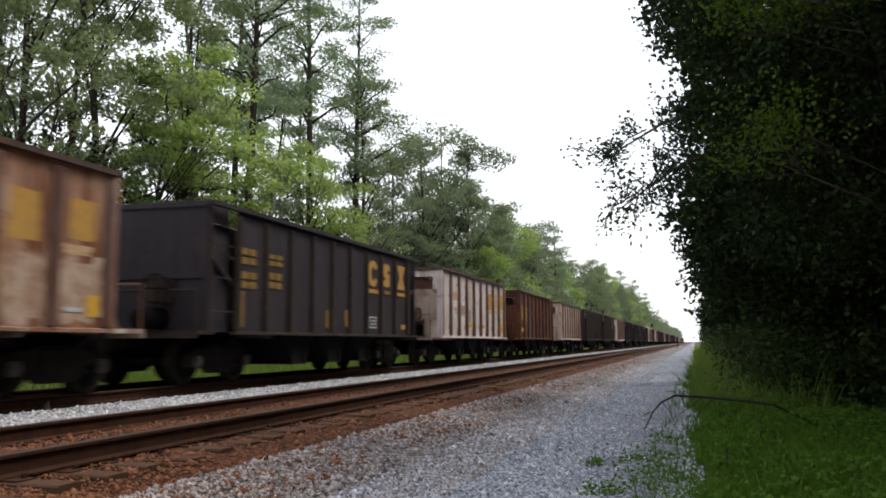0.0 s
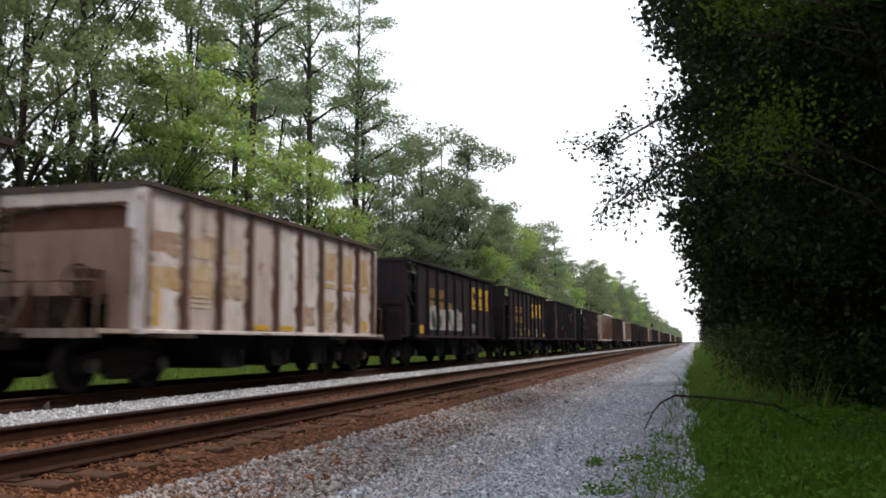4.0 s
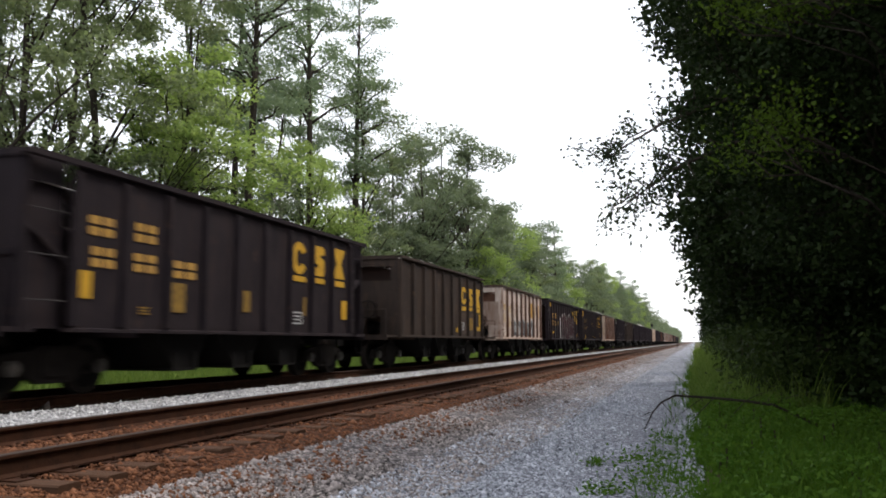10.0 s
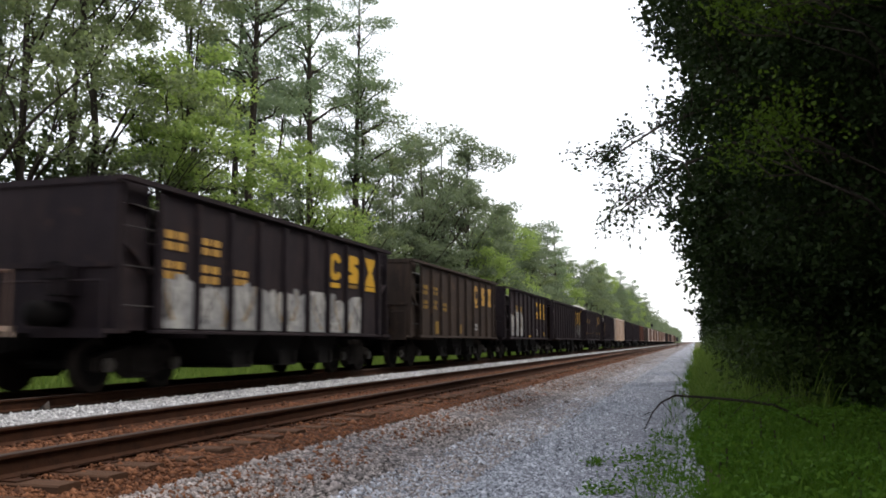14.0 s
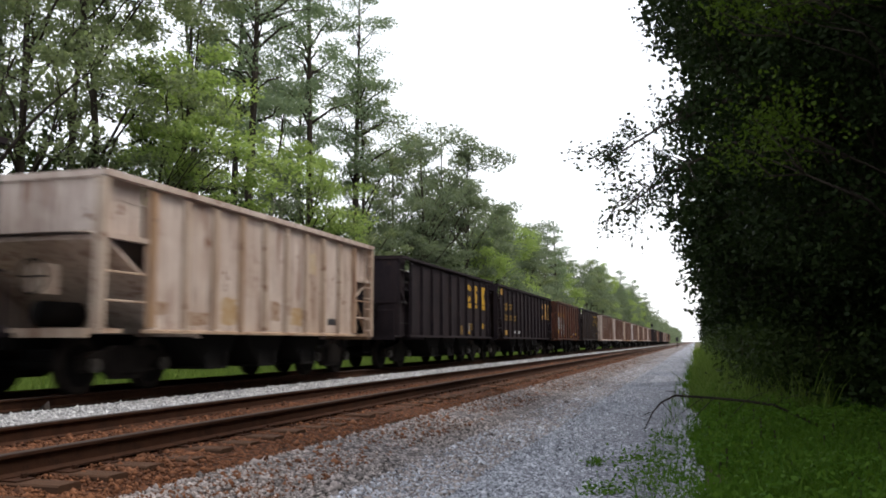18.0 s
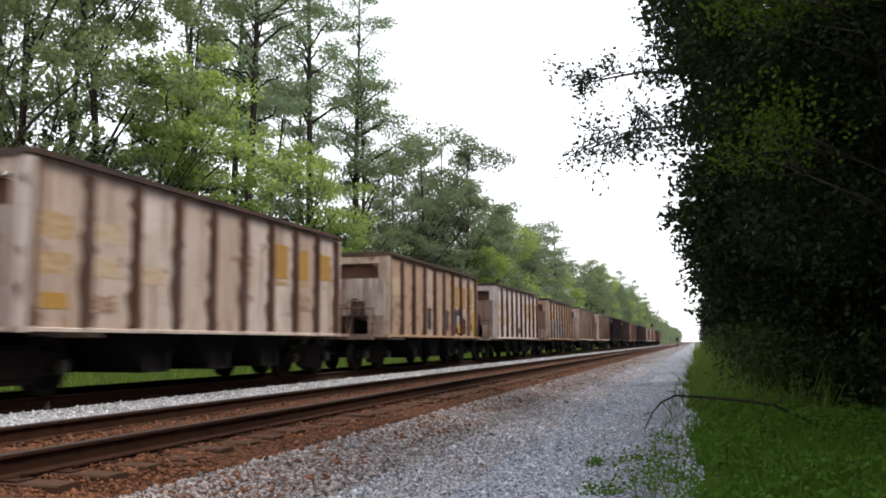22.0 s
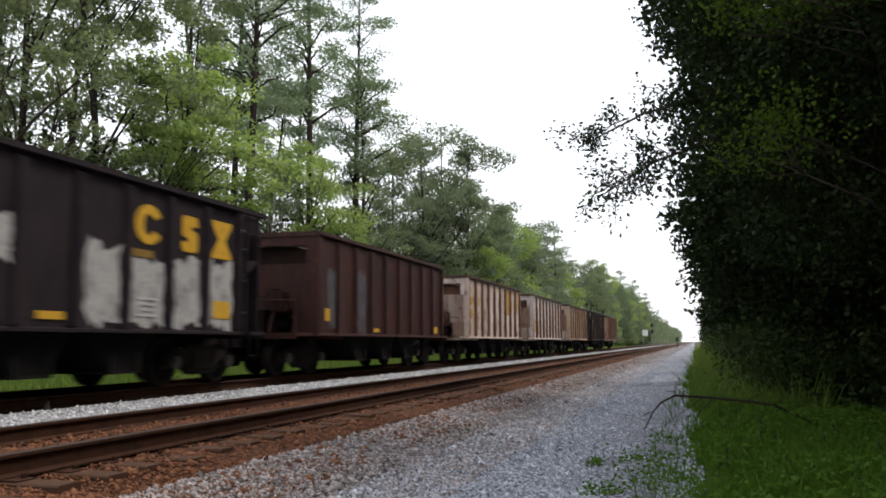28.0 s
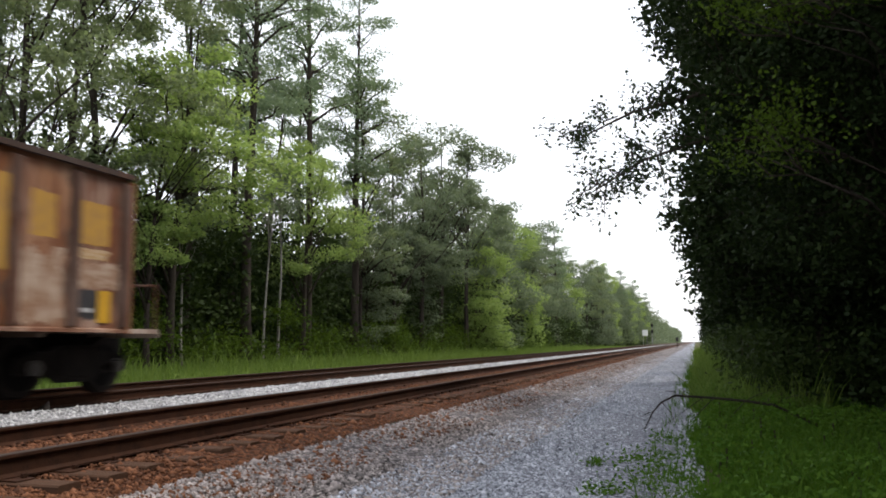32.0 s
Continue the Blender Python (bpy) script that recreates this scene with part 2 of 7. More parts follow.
M_SOIL = plain("grassy_soil", (0.055, 0.075, 0.022), (0.07, 0.055, 0.03), 0.6, 0.95, bump=0.5)
M_LITTER = plain("leaf_litter", (0.05, 0.035, 0.02), (0.035, 0.04, 0.018), 1.3, 0.95, bump=0.6)
M_BARK = plain("grey_brown_bark", (0.060, 0.048, 0.039), (0.028, 0.022, 0.018), 5, 0.95, stretch=(3, 3, 0.5), bump=0.8)
M_PALEBARK = plain("pale_bark", (0.30, 0.28, 0.25), (0.18, 0.16, 0.14), 5, 0.95, stretch=(2, 2, 1), bump=0.5)
M_LEAF_LEFT = leaf_mat("broad_leaves", (0.082, 0.107, 0.077), (0.209, 0.237, 0.164), 0.42)
M_LEAF_BRIGHT = leaf_mat("young_bright_leaves", (0.130, 0.197, 0.068), (0.350, 0.414, 0.155), 0.5)
M_NEEDLE = leaf_mat("pine_needles", (0.104, 0.147, 0.104), (0.246, 0.292, 0.190), 0.42)
M_LEAF_MID = leaf_mat("mid_green_leaves", (0.02975, 0.0595, 0.0085), (0.0935, 0.1318, 0.017), 0.4)
# below real leaf tone: the roadside wood's shade is put into this colour
M_LEAF_DARK = leaf_mat("shade_darkened_oak_leaves", (0.0088, 0.0176, 0.00704), (0.02992, 0.04576, 0.01232), 0.12)
# leaf colour lowered to carry the shade inside the woods
M_UNDERGROWTH = leaf_mat("shade_toned_understorey_leaves", (0.015, 0.028, 0.010), (0.05, 0.070, 0.019), 0.25)
M_GRASS = leaf_mat("grass_blades", (0.07, 0.12, 0.025), (0.18, 0.24, 0.055), 0.35)
# darker copy of the grass colour that carries the verge's shade
M_GRASS_SHADE = leaf_mat("shade_toned_grass_blades", (0.03, 0.085, 0.010), (0.10, 0.17, 0.02), 0.35)
M_LEAF_OLIVE = leaf_mat("olive_leaves", (0.100, 0.128, 0.076), (0.250, 0.280, 0.160), 0.45)
M_DEADWOOD = plain("dead_wood", (0.020, 0.017, 0.015), (0.042, 0.034, 0.028), 8, 0.95, bump=0.5)
M_SIGN_WHITE = plain("white_enamel", (0.75, 0.75, 0.74), (0.66, 0.66, 0.65), 3, 0.5, bump=0.05)
M_SIGNAL = plain("black_signal_paint", (0.025, 0.025, 0.026), (0.045, 0.042, 0.04), 5, 0.7)
M_GALV = plain("galvanised_steel", (0.30, 0.30, 0.30), (0.22, 0.22, 0.22), 5, 0.5, 0.6)


# ---- mesh tools ----
class Shape:
    """Gathers corners and faces of one mesh, with a material slot for each face."""

    def __init__(self):
        self.v, self.f, self.s = [], [], []

    def add(self, verts, faces, slot=0):
        n = len(self.v)
        self.v += [tuple(p) for p in verts]
        self.f += [tuple(i + n for i in f) for f in faces]
        self.s += [slot] * len(faces)
        return self

    def box(self, x0, x1, y0, y1, z0, z1, slot=0):
        v = [(x, y, z) for z in (z0, z1) for y in (y0, y1) for x in (x0, x1)]
        return self.add(v, [(0, 2, 3, 1), (4, 5, 7, 6), (0, 1, 5, 4), (2, 6, 7, 3), (0, 4, 6, 2), (1, 3, 7, 5)], slot)

    def prism(self, outline, a, b, axis="y", slot=0):
        """An outline, anticlockwise, drawn out from a to b along an axis. Axis x: outline in (y, z); y: (x, z); z: (x, y)."""
        put = {"x": lambda p, d: (d, p[0], p[1]), "y": lambda p, d: (p[0], d, p[1]), "z": lambda p, d: (p[0], p[1], d)}[axis]
        n = len(outline)
        v = [put(p, a) for p in outline] + [put(p, b) for p in outline]
        f = [tuple(range(n))[::-1], tuple(range(n, 2 * n))] + [(i, (i + 1) % n, n + (i + 1) % n, n + i) for i in range(n)]
        if axis == "y":
            f = [t[::-1] for t in f]
        return self.add(v, f, slot)

    def tube(self, pts, radii, sides=6, slot=0):
        pts = [Vector(p) for p in pts]
        rings = []
        for i, p in enumerate(pts):
            d = (pts[min(i + 1, len(pts) - 1)] - pts[max(i - 1, 0)])
            d = d.normalized() if d.length > 1e-6 else Vector((0, 0, 1))
            u = d.orthogonal().normalized()
            w = d.cross(u)
            rings.append([p + radii[i] * (math.cos(a) * u + math.sin(a) * w) for a in (2 * math.pi * k / sides for k in range(sides))])
        v = [c for r in rings for c in r]
        f = [(i * sides + k, i * sides + (k + 1) % sides, (i + 1) * sides + (k + 1) % sides, (i + 1) * sides + k)
             for i in range(len(pts) - 1) for k in range(sides)]
        f += [tuple(range(sides))[::-1], tuple(range(len(v) - sides, len(v)))]
        return self.add(v, f, slot)

    def disc(self, c, r, x0, x1, sides=20, slot=0):
        """A wheel-like disc round the x axis."""
        o = [(c[0] + r * math.cos(2 * math.pi * k / sides), c[1] + r * math.sin(2 * math.pi * k / sides)) for k in range(sides)]
        return self.prism(o, x0, x1, "x", slot)

    def mesh(self, name, mats, smooth=False):
        me = bpy.data.meshes.new(name)
        me.from_pydata(self.v, [], self.f)
        for m in (mats if isinstance(mats, (list, tuple)) else [mats]):
            me.materials.append(m)
        me.polygons.foreach_set("material_index", self.s)
        if smooth:
            me.polygons.foreach_set("use_smooth", [True] * len(self.f))
        me.update()
        return me


def part(name, mesh, parent, label="", at=None):
    ob = new(name, mesh)
    ob.parent = parent
    if at is not None:
        ob.matrix_basis = at
    if label:
        ob["label"] = label
    return ob


def quick_mesh(name, verts, quads, mat, slots=None):
    """A mesh of quads (n x 4) or triangles (n x 3) straight from arrays."""
    me = bpy.data.meshes.new(name)
    k = quads.shape[1]
    me.vertices.add(len(verts))
    me.vertices.foreach_set("co", np.ascontiguousarray(verts, dtype=np.float32).ravel())
    me.loops.add(quads.size)
    me.loops.foreach_set("vertex_index", np.ascontiguousarray(quads, dtype=np.int32).ravel())
    me.polygons.add(len(quads))
    me.polygons.foreach_set("loop_start", np.arange(0, quads.size, k, dtype=np.int32))
    for m in (mat if isinstance(mat, (list, tuple)) else [mat]):
        me.materials.append(m)
    if slots is not None:
        me.polygons.foreach_set("material_index", slots.astype(np.int32))
    me.update(calc_edges=True)
    return me


def leaf_quads(centres, length, width, rng, flat=0.5, droop=0.0):
    """Kite-shaped leaves at the centres. flat: 0 any way up, 1 level."""
    n = len(centres)
    d = rng.normal(size=(n, 3))
    d[:, 2] = d[:, 2] * (1 - 0.7 * flat) - droop
    d /= np.linalg.norm(d, axis=1)[:, None]
    up = rng.normal(size=(n, 3)) * (1 - flat) + np.array((0, 0, 1.0)) * flat
    s = np.cross(d, up)
    s /= np.linalg.norm(s, axis=1)[:, None] + 1e-9
    ln = (length * rng.uniform(0.6, 1.3, n))[:, None]
    wd = (width * rng.uniform(0.6, 1.3, n))[:, None]
    v = np.stack([centres - d * ln * 0.5, centres - d * ln * 0.05 + s * wd * 0.5, centres + d * ln * 0.5, centres - d * ln * 0.05 - s * wd * 0.5], 1)
    return v.reshape(-1, 3), np.arange(4 * n).reshape(-1, 4)


def stones_mesh(name, pts, size, rng, mat, flat=0.7):
    """Angular stones of eight faces each, half sunk at the points."""
    n = len(pts)
    base = np.array([(1, 0, 0), (-1, 0, 0), (0, 1, 0), (0, -1, 0), (0, 0, 1), (0, 0, -1)], float)
    tris = np.array([(0, 2, 4), (2, 1, 4), (1, 3, 4), (3, 0, 4), (2, 0, 5), (1, 2, 5), (3, 1, 5), (0, 3, 5)])
    r = (size * rng.lognormal(0, 0.4, n) * 0.5)[:, None, None]
    v = base[None] * rng.uniform(0.6, 1.3, (n, 6, 1)) + rng.normal(0, 0.22, (n, 6, 3))
    v[:, :, 2] *= flat
    a = rng.uniform(0, 6.28, n)
    c, s = np.cos(a)[:, None], np.sin(a)[:, None]
    v[:, :, 0], v[:, :, 1] = v[:, :, 0] * c - v[:, :, 1] * s, v[:, :, 0] * s + v[:, :, 1] * c
    v = v * r + pts[:, None, :]
    return quick_mesh(name, v.reshape(-1, 3), (tris[None] + 6 * np.arange(n)[:, None, None]).reshape(-1, 3), mat)


# ---- ground, ballast and gravel ----
def strip(name, profile, y0, y1, mat, label, category="ground", rough=0.0, seed=1, steps=(1.0, 60.0)):
    """A long strip of the setting with the cross profile [(x, z), ...] from y0 to y1, closer rows near the camera."""
    rng = np.random.default_rng(seed)
    ys, y = [], y0
    while y < y1:
        ys.append(y)
        y += steps[0] if -10 < y < 60 else min(max(abs(y) * 0.06, steps[0]), steps[1])
    ys.append(y1)
    n, k = len(ys), len(profile)
    v = np.array([[(x, yy, z) for x, z in profile] for yy in ys])
    if rough:
        v[:, 1:-1, 2] += rng.normal(0, rough, (n, k - 2))
        v[:, [0, -1], 0] += rng.normal(0, rough * 2.5, (n, 2))
    q = np.array([(i * k + j, i * k + j + 1, (i + 1) * k + j + 1, (i + 1) * k + j) for i in range(n - 1) for j in range(k - 1)])
    ob = new(name, quick_mesh(name, v.reshape(-1, 3), q, mat))
    return tagged(ob, label, category, kind="structure")


strip("ground", [(-2500, 0.0), (-300, 0.0), (-60, 0.0), (-30, 0.0), (-16, -0.02), (-13, -0.08), (-3, -0.12), (0.6, -0.06), (2, 0.0), (6, 0.06), (30, 0.1), (300, 0.1), (2500, 0.1)],
      -300, 4000, M_SOIL, "flat grassy soil beside the railway, running to the horizon", "ground", steps=(4.0, 120))
strip("forest_floor_east", [(1.9, 0.015), (4, 0.05), (9, 0.10), (30, 0.13), (120, 0.13)], -40, 500, M_LITTER, "dark leaf litter under the dense trees", "ground", 0.01, 3)
strip("forest_floor_west", [(-140, 0.03), (-60, 0.03), (-30, 0.03), (-19.5, 0.02)], -40, 700, M_LITTER, "dark leaf litter under the tall trees", "ground", 0.01, 4)
strip("far_track_bed", [(-13.4, -0.1), (-12.3, 0.30), (-11.4, 0.36), (-9.4, 0.37), (-8.95, 0.37)], -740, FAR_END, M_DARK_BALLAST, "ballast under the far track, coloured dark for the train's shadow", "ballast", 0.012, 5)
strip("middle_ballast", [(-8.95, 0.37), (-8.5, 0.40), (-7.6, 0.41), (-6.9, 0.405), (-6.38, 0.40)], -740, FAR_END, M_WHITE_BALLAST, "clean pale limestone ballast between the two tracks", "ballast", 0.008, 6)
strip("near_track_bed", [(-6.38, 0.40), (-6.1, 0.37), (-5.0, 0.366), (-4.35, 0.332), (-3.85, 0.28)], -740, FAR_END, M_BROWN_BALLAST, "rust-stained brown ballast under the near track", "ballast", 0.012, 7)
strip("ballast_shoulder", [(-3.85, 0.28), (-3.3, 0.17), (-2.75, 0.05), (-2.3, 0.02)], -740, FAR_END, M_SHOULDER, "grey-brown ballast sloping down from the near track", "ballast", 0.012, 9)
strip("gravel_road", [(-2.3, 0.02), (-1.9, 0.0), (-1.5, 0.0), (-0.9, 0.0), (-0.5, 0.005), (-0.1, -0.02)], -740, FAR_END, M_GRAVEL, "grey crushed-stone service road beside the tracks", "road", 0.008, 8)


def scatter(n, x0, x1, y0, y1, zf, rng, near=1.6):
    """Points on the ground, thicker towards y0."""
    u = rng.uniform(0, 1, n) ** near
    x = rng.uniform(x0, x1, n)
    y = y0 + u * (y1 - y0)
    return np.stack([x, y, np.array([zf(a) for a in x])], 1)


def bed_z(x):
    return float(np.interp(x, [-12.3, -11.4, -8.95, -8.5, -7.6, -6.9, -6.38, -6.1, -5.0, -4.35, -3.85, -3.3, -2.75, -2.3, -1.5, -0.1, 2],
                           [0.30, 0.36, 0.37, 0.40, 0.41, 0.405, 0.40, 0.37, 0.366, 0.332, 0.28, 0.17, 0.05, 0.02, 0.0, -0.02, 0.0]))


rng = np.random.default_rng(11)
tagged(new("gravel_stones", stones_mesh("gravel_stones", scatter(105000, -2.9, 0.05, 5.5, 75, bed_z, rng, 2.6), 0.028, rng, M_STONE_GREY)),
       "loose angular grey stones strewn over the service road", "gravel", kind="stuff")
tagged(new("shoulder_stones", stones_mesh("shoulder_stones", scatter(64000, -3.85, -2.1, 4.5, 75, bed_z, rng, 2.6), 0.030, rng, M_STONE_MIX)),
       "loose grey-brown ballast stones on the shoulder", "gravel", kind="stuff")
tagged(new("track_stones", stones_mesh("track_stones", scatter(27000, -6.3, -3.15, 4.5, 60, bed_z, rng, 2.4), 0.038, rng, M_STONE_BROWN)),
       "brown ballast stones between the sleepers", "gravel", kind="stuff")
tagged(new("pale_stones", stones_mesh("pale_stones", scatter(34000, -8.9, -6.4, 5.0, 80, bed_z, rng, 2.2), 0.04, rng, M_STONE_WHITE)),
       "pale limestone ballast stones between the tracks", "gravel", kind="stuff")
tagged(new("dark_stones", stones_mesh("dark_stones", scatter(6000, -12.0, -8.95, 7.0, 45, bed_z, rng), 0.05, rng, M_STONE_DARK)),
       "ballast stones on the far track, coloured dark for the train's shadow", "gravel", kind="stuff")


# ---- tracks ----
RAIL_PROFILE = [(-0.068, -0.172), (0.068, -0.172), (0.068, -0.160), (0.012, -0.142), (0.009, -0.045), (0.036, -0.030), (0.036, -0.006), (0.028, 0.0),
                (-0.028, 0.0), (-0.036, -0.006), (-0.036, -0.030), (-0.009, -0.045), (-0.012, -0.142), (-0.068, -0.160)]


def rail_mesh(name):
    s = Shape()
    s.prism(RAIL_PROFILE, -740, FAR_END, "y")
    s.s[2 + 7] = 1
    s.s[2 + 6] = s.s[2 + 8] = 1
    return s.mesh(name, [M_RAILSIDE, M_RAILHEAD])


TIE = Shape().prism([(-0.115, -0.30), (0.115, -0.30), (0.115, -0.185), (0.10, -0.173), (-0.10, -0.173), (-0.115, -0.185)], -1.3, 1.3, "x").mesh("sleeper", M_TIE)
PLATE = Shape().box(-0.18, 0.18, -0.09, 0.09, -0.178, -0.168).box(-0.13, -0.10, -0.06, -0.03, -0.168, -0.135).box(0.10, 0.13, 0.03, 0.06, -0.168, -0.135).mesh("tie_plate", M_RAILSIDE)


def track(name, x, label):
    t = tagged(new(name), label, "railway track", "tracks")
    t.matrix_basis = pose(x, 0, RAIL)
    rail = rail_mesh("rail")
    for dx in (-GAUGE / 2 - 0.036, GAUGE / 2 + 0.036):
        part("rail", rail, t, at=pose(dx, 0, 0))
    r = np.random.default_rng(int(-x * 10))
    y = -4.0
    for i in range(130):
        tie = part("sleeper", TIE, t, at=pose(r.normal(0, 0.02), y, -0.022 + r.normal(0, 0.006), 0, 0, r.normal(0, 0.6)))
        if 4 < y < 22:
            for dx in (-GAUGE / 2 - 0.036, GAUGE / 2 + 0.036):
                part("tie_plate", PLATE, tie, at=pose(dx, 0, 0.006))
        y += 0.53 + r.normal(0, 0.02)
    rest = Shape()
    while y < 500:
        rest.box(-1.3, 1.3, y - 0.115, y + 0.115, -0.3, -0.178)
        y += 0.53
    ob = part("distant_sleepers", rest.mesh("distant_sleepers", M_TIE), t)
    ob["kind"] = "stuff"
    return t


track("near_track", NEAR_X, "empty track with rusty steel rails on timber sleepers")
track("far_track", FAR_X, "track with worn steel rails that carries the passing train")


# ---- the train's hopper cars; in a car's own space the rail heads lie at z = 0, +y is its rear, +x the side to the camera ----
Z_SILL, Z_TOP, HALF_W = 0.96, 3.38, 1.53


def ribbed(n, half):
    step = 2 * half / n
    return [-half + i * step for i in range(n + 1)]


RIB = {}


def rib_mesh(mat_name, wide=0.08, deep=0.10):
    if mat_name not in RIB:
        z0, z1 = Z_SILL + 0.06, Z_TOP - 0.13
        v = [(0, -wide, z0), (0, wide, z0), (deep, wide * 0.6, z0), (deep, -wide * 0.6, z0),
             (0, -wide, z1), (0, wide, z1), (deep * 0.8, wide * 0.6, z1 - 0.05), (deep * 0.8, -wide * 0.6, z1 - 0.05)]
        RIB[mat_name] = Shape().add(v, [(0, 3, 2, 1), (4, 5, 6, 7), (0, 4, 7, 3), (1, 2, 6, 5), (3, 7, 6, 2), (0, 1, 5, 4)]).mesh("rib", MAT[mat_name])
    return RIB[mat_name]


WHEEL = Shape()
WHEEL.disc((0, 0.43), 0.43, -0.065, 0.065, 24)
WHEEL.disc((0, 0.43), 0.455, -0.085, -0.062, 24)
WHEEL.disc((0, 0.43), 0.33, 0.065, 0.075, 20, 1)
WHEEL.disc((0, 0.43), 0.13, 0.065, 0.12, 14)
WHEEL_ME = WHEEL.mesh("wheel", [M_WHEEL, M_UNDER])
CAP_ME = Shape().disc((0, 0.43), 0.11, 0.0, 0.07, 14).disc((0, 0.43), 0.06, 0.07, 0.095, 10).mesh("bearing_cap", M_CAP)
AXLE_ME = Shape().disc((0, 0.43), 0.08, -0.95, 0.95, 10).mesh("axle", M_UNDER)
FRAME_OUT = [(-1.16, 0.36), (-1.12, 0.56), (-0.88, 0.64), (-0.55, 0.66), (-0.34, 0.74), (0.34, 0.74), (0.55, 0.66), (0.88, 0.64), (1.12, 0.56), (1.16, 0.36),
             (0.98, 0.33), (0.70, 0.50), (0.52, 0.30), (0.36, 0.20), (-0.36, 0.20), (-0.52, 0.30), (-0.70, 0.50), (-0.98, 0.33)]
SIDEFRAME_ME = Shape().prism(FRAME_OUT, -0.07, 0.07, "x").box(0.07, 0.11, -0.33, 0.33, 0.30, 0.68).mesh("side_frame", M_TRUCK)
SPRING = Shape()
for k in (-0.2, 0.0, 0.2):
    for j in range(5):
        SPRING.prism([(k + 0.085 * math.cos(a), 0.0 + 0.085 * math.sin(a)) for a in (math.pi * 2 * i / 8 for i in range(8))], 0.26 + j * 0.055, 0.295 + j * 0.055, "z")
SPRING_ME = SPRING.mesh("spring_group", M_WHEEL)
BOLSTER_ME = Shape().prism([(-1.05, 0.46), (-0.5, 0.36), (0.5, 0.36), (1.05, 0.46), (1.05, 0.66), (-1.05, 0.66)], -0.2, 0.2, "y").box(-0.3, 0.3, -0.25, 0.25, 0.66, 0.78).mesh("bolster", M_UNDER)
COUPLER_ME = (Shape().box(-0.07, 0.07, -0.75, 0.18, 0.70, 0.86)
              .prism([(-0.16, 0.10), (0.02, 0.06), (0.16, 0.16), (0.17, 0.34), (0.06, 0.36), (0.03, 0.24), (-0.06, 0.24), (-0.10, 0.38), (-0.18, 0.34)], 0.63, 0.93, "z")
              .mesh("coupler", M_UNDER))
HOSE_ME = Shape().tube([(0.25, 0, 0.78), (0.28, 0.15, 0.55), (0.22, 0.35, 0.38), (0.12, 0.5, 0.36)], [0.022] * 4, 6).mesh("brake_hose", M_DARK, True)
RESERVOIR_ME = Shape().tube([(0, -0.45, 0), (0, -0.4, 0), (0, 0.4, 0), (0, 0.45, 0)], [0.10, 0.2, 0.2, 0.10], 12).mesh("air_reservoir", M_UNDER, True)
BRAKEWHEEL = Shape()
BRAKEWHEEL.tube([(0.26 * math.cos(math.pi * i / 8), 0, 0.26 * math.sin(math.pi * i / 8)) for i in range(17)], [0.016] * 17, 5)
BRAKEWHEEL.tube([(-0.26, 0, 0), (0.26, 0, 0)], [0.014, 0.014], 5)
BRAKEWHEEL.tube([(0, 0, -0.26), (0, 0, 0.26)], [0.014, 0.014], 5)
BRAKEWHEEL_ME = BRAKEWHEEL.mesh("brake_wheel", M_UNDER)


def ladder_mesh(name, mat, z0, z1, rungs, across="y", wide=0.42):
    s = Shape()
    def bar(a, b, r):
        s.tube([a, b], [r, r], 5)
    put = (lambda u, z: (0, u, z)) if across == "y" else (lambda u, z: (u, 0, z))
    for u in (-wide / 2, wide / 2):
        bar(put(u, z0), put(u, z1), 0.018)
    for i in range(rungs):
        z = z0 + (i + 0.5) * (z1 - z0) / rungs
        bar(put(-wide / 2, z), put(wide / 2, z), 0.014)
    return s.mesh(name, mat)


def truck(parent, y):
    t = part("truck", BOLSTER_ME, parent, at=pose(0, y, 0))
    for sx in (-1, 1):
        turn = 0 if sx > 0 else 180
        part("side_frame", SIDEFRAME_ME, t, at=pose(sx * 0.98, 0, 0, 0, 0, turn))
        part("spring_group", SPRING_ME, t, at=pose(sx * 0.98, 0, 0, 0, 0, 90))
        for dy in (-0.89, 0.89):
            part("wheel", WHEEL_ME, t, at=pose(sx * 0.76, dy, 0, 0, 0, turn))
            part("bearing_cap", CAP_ME, t, at=pose(sx * 1.06, dy, 0, 0, 0, turn))
    for dy in (-0.89, 0.89):
        part("axle", AXLE_ME, t, at=pose(0, dy, 0))


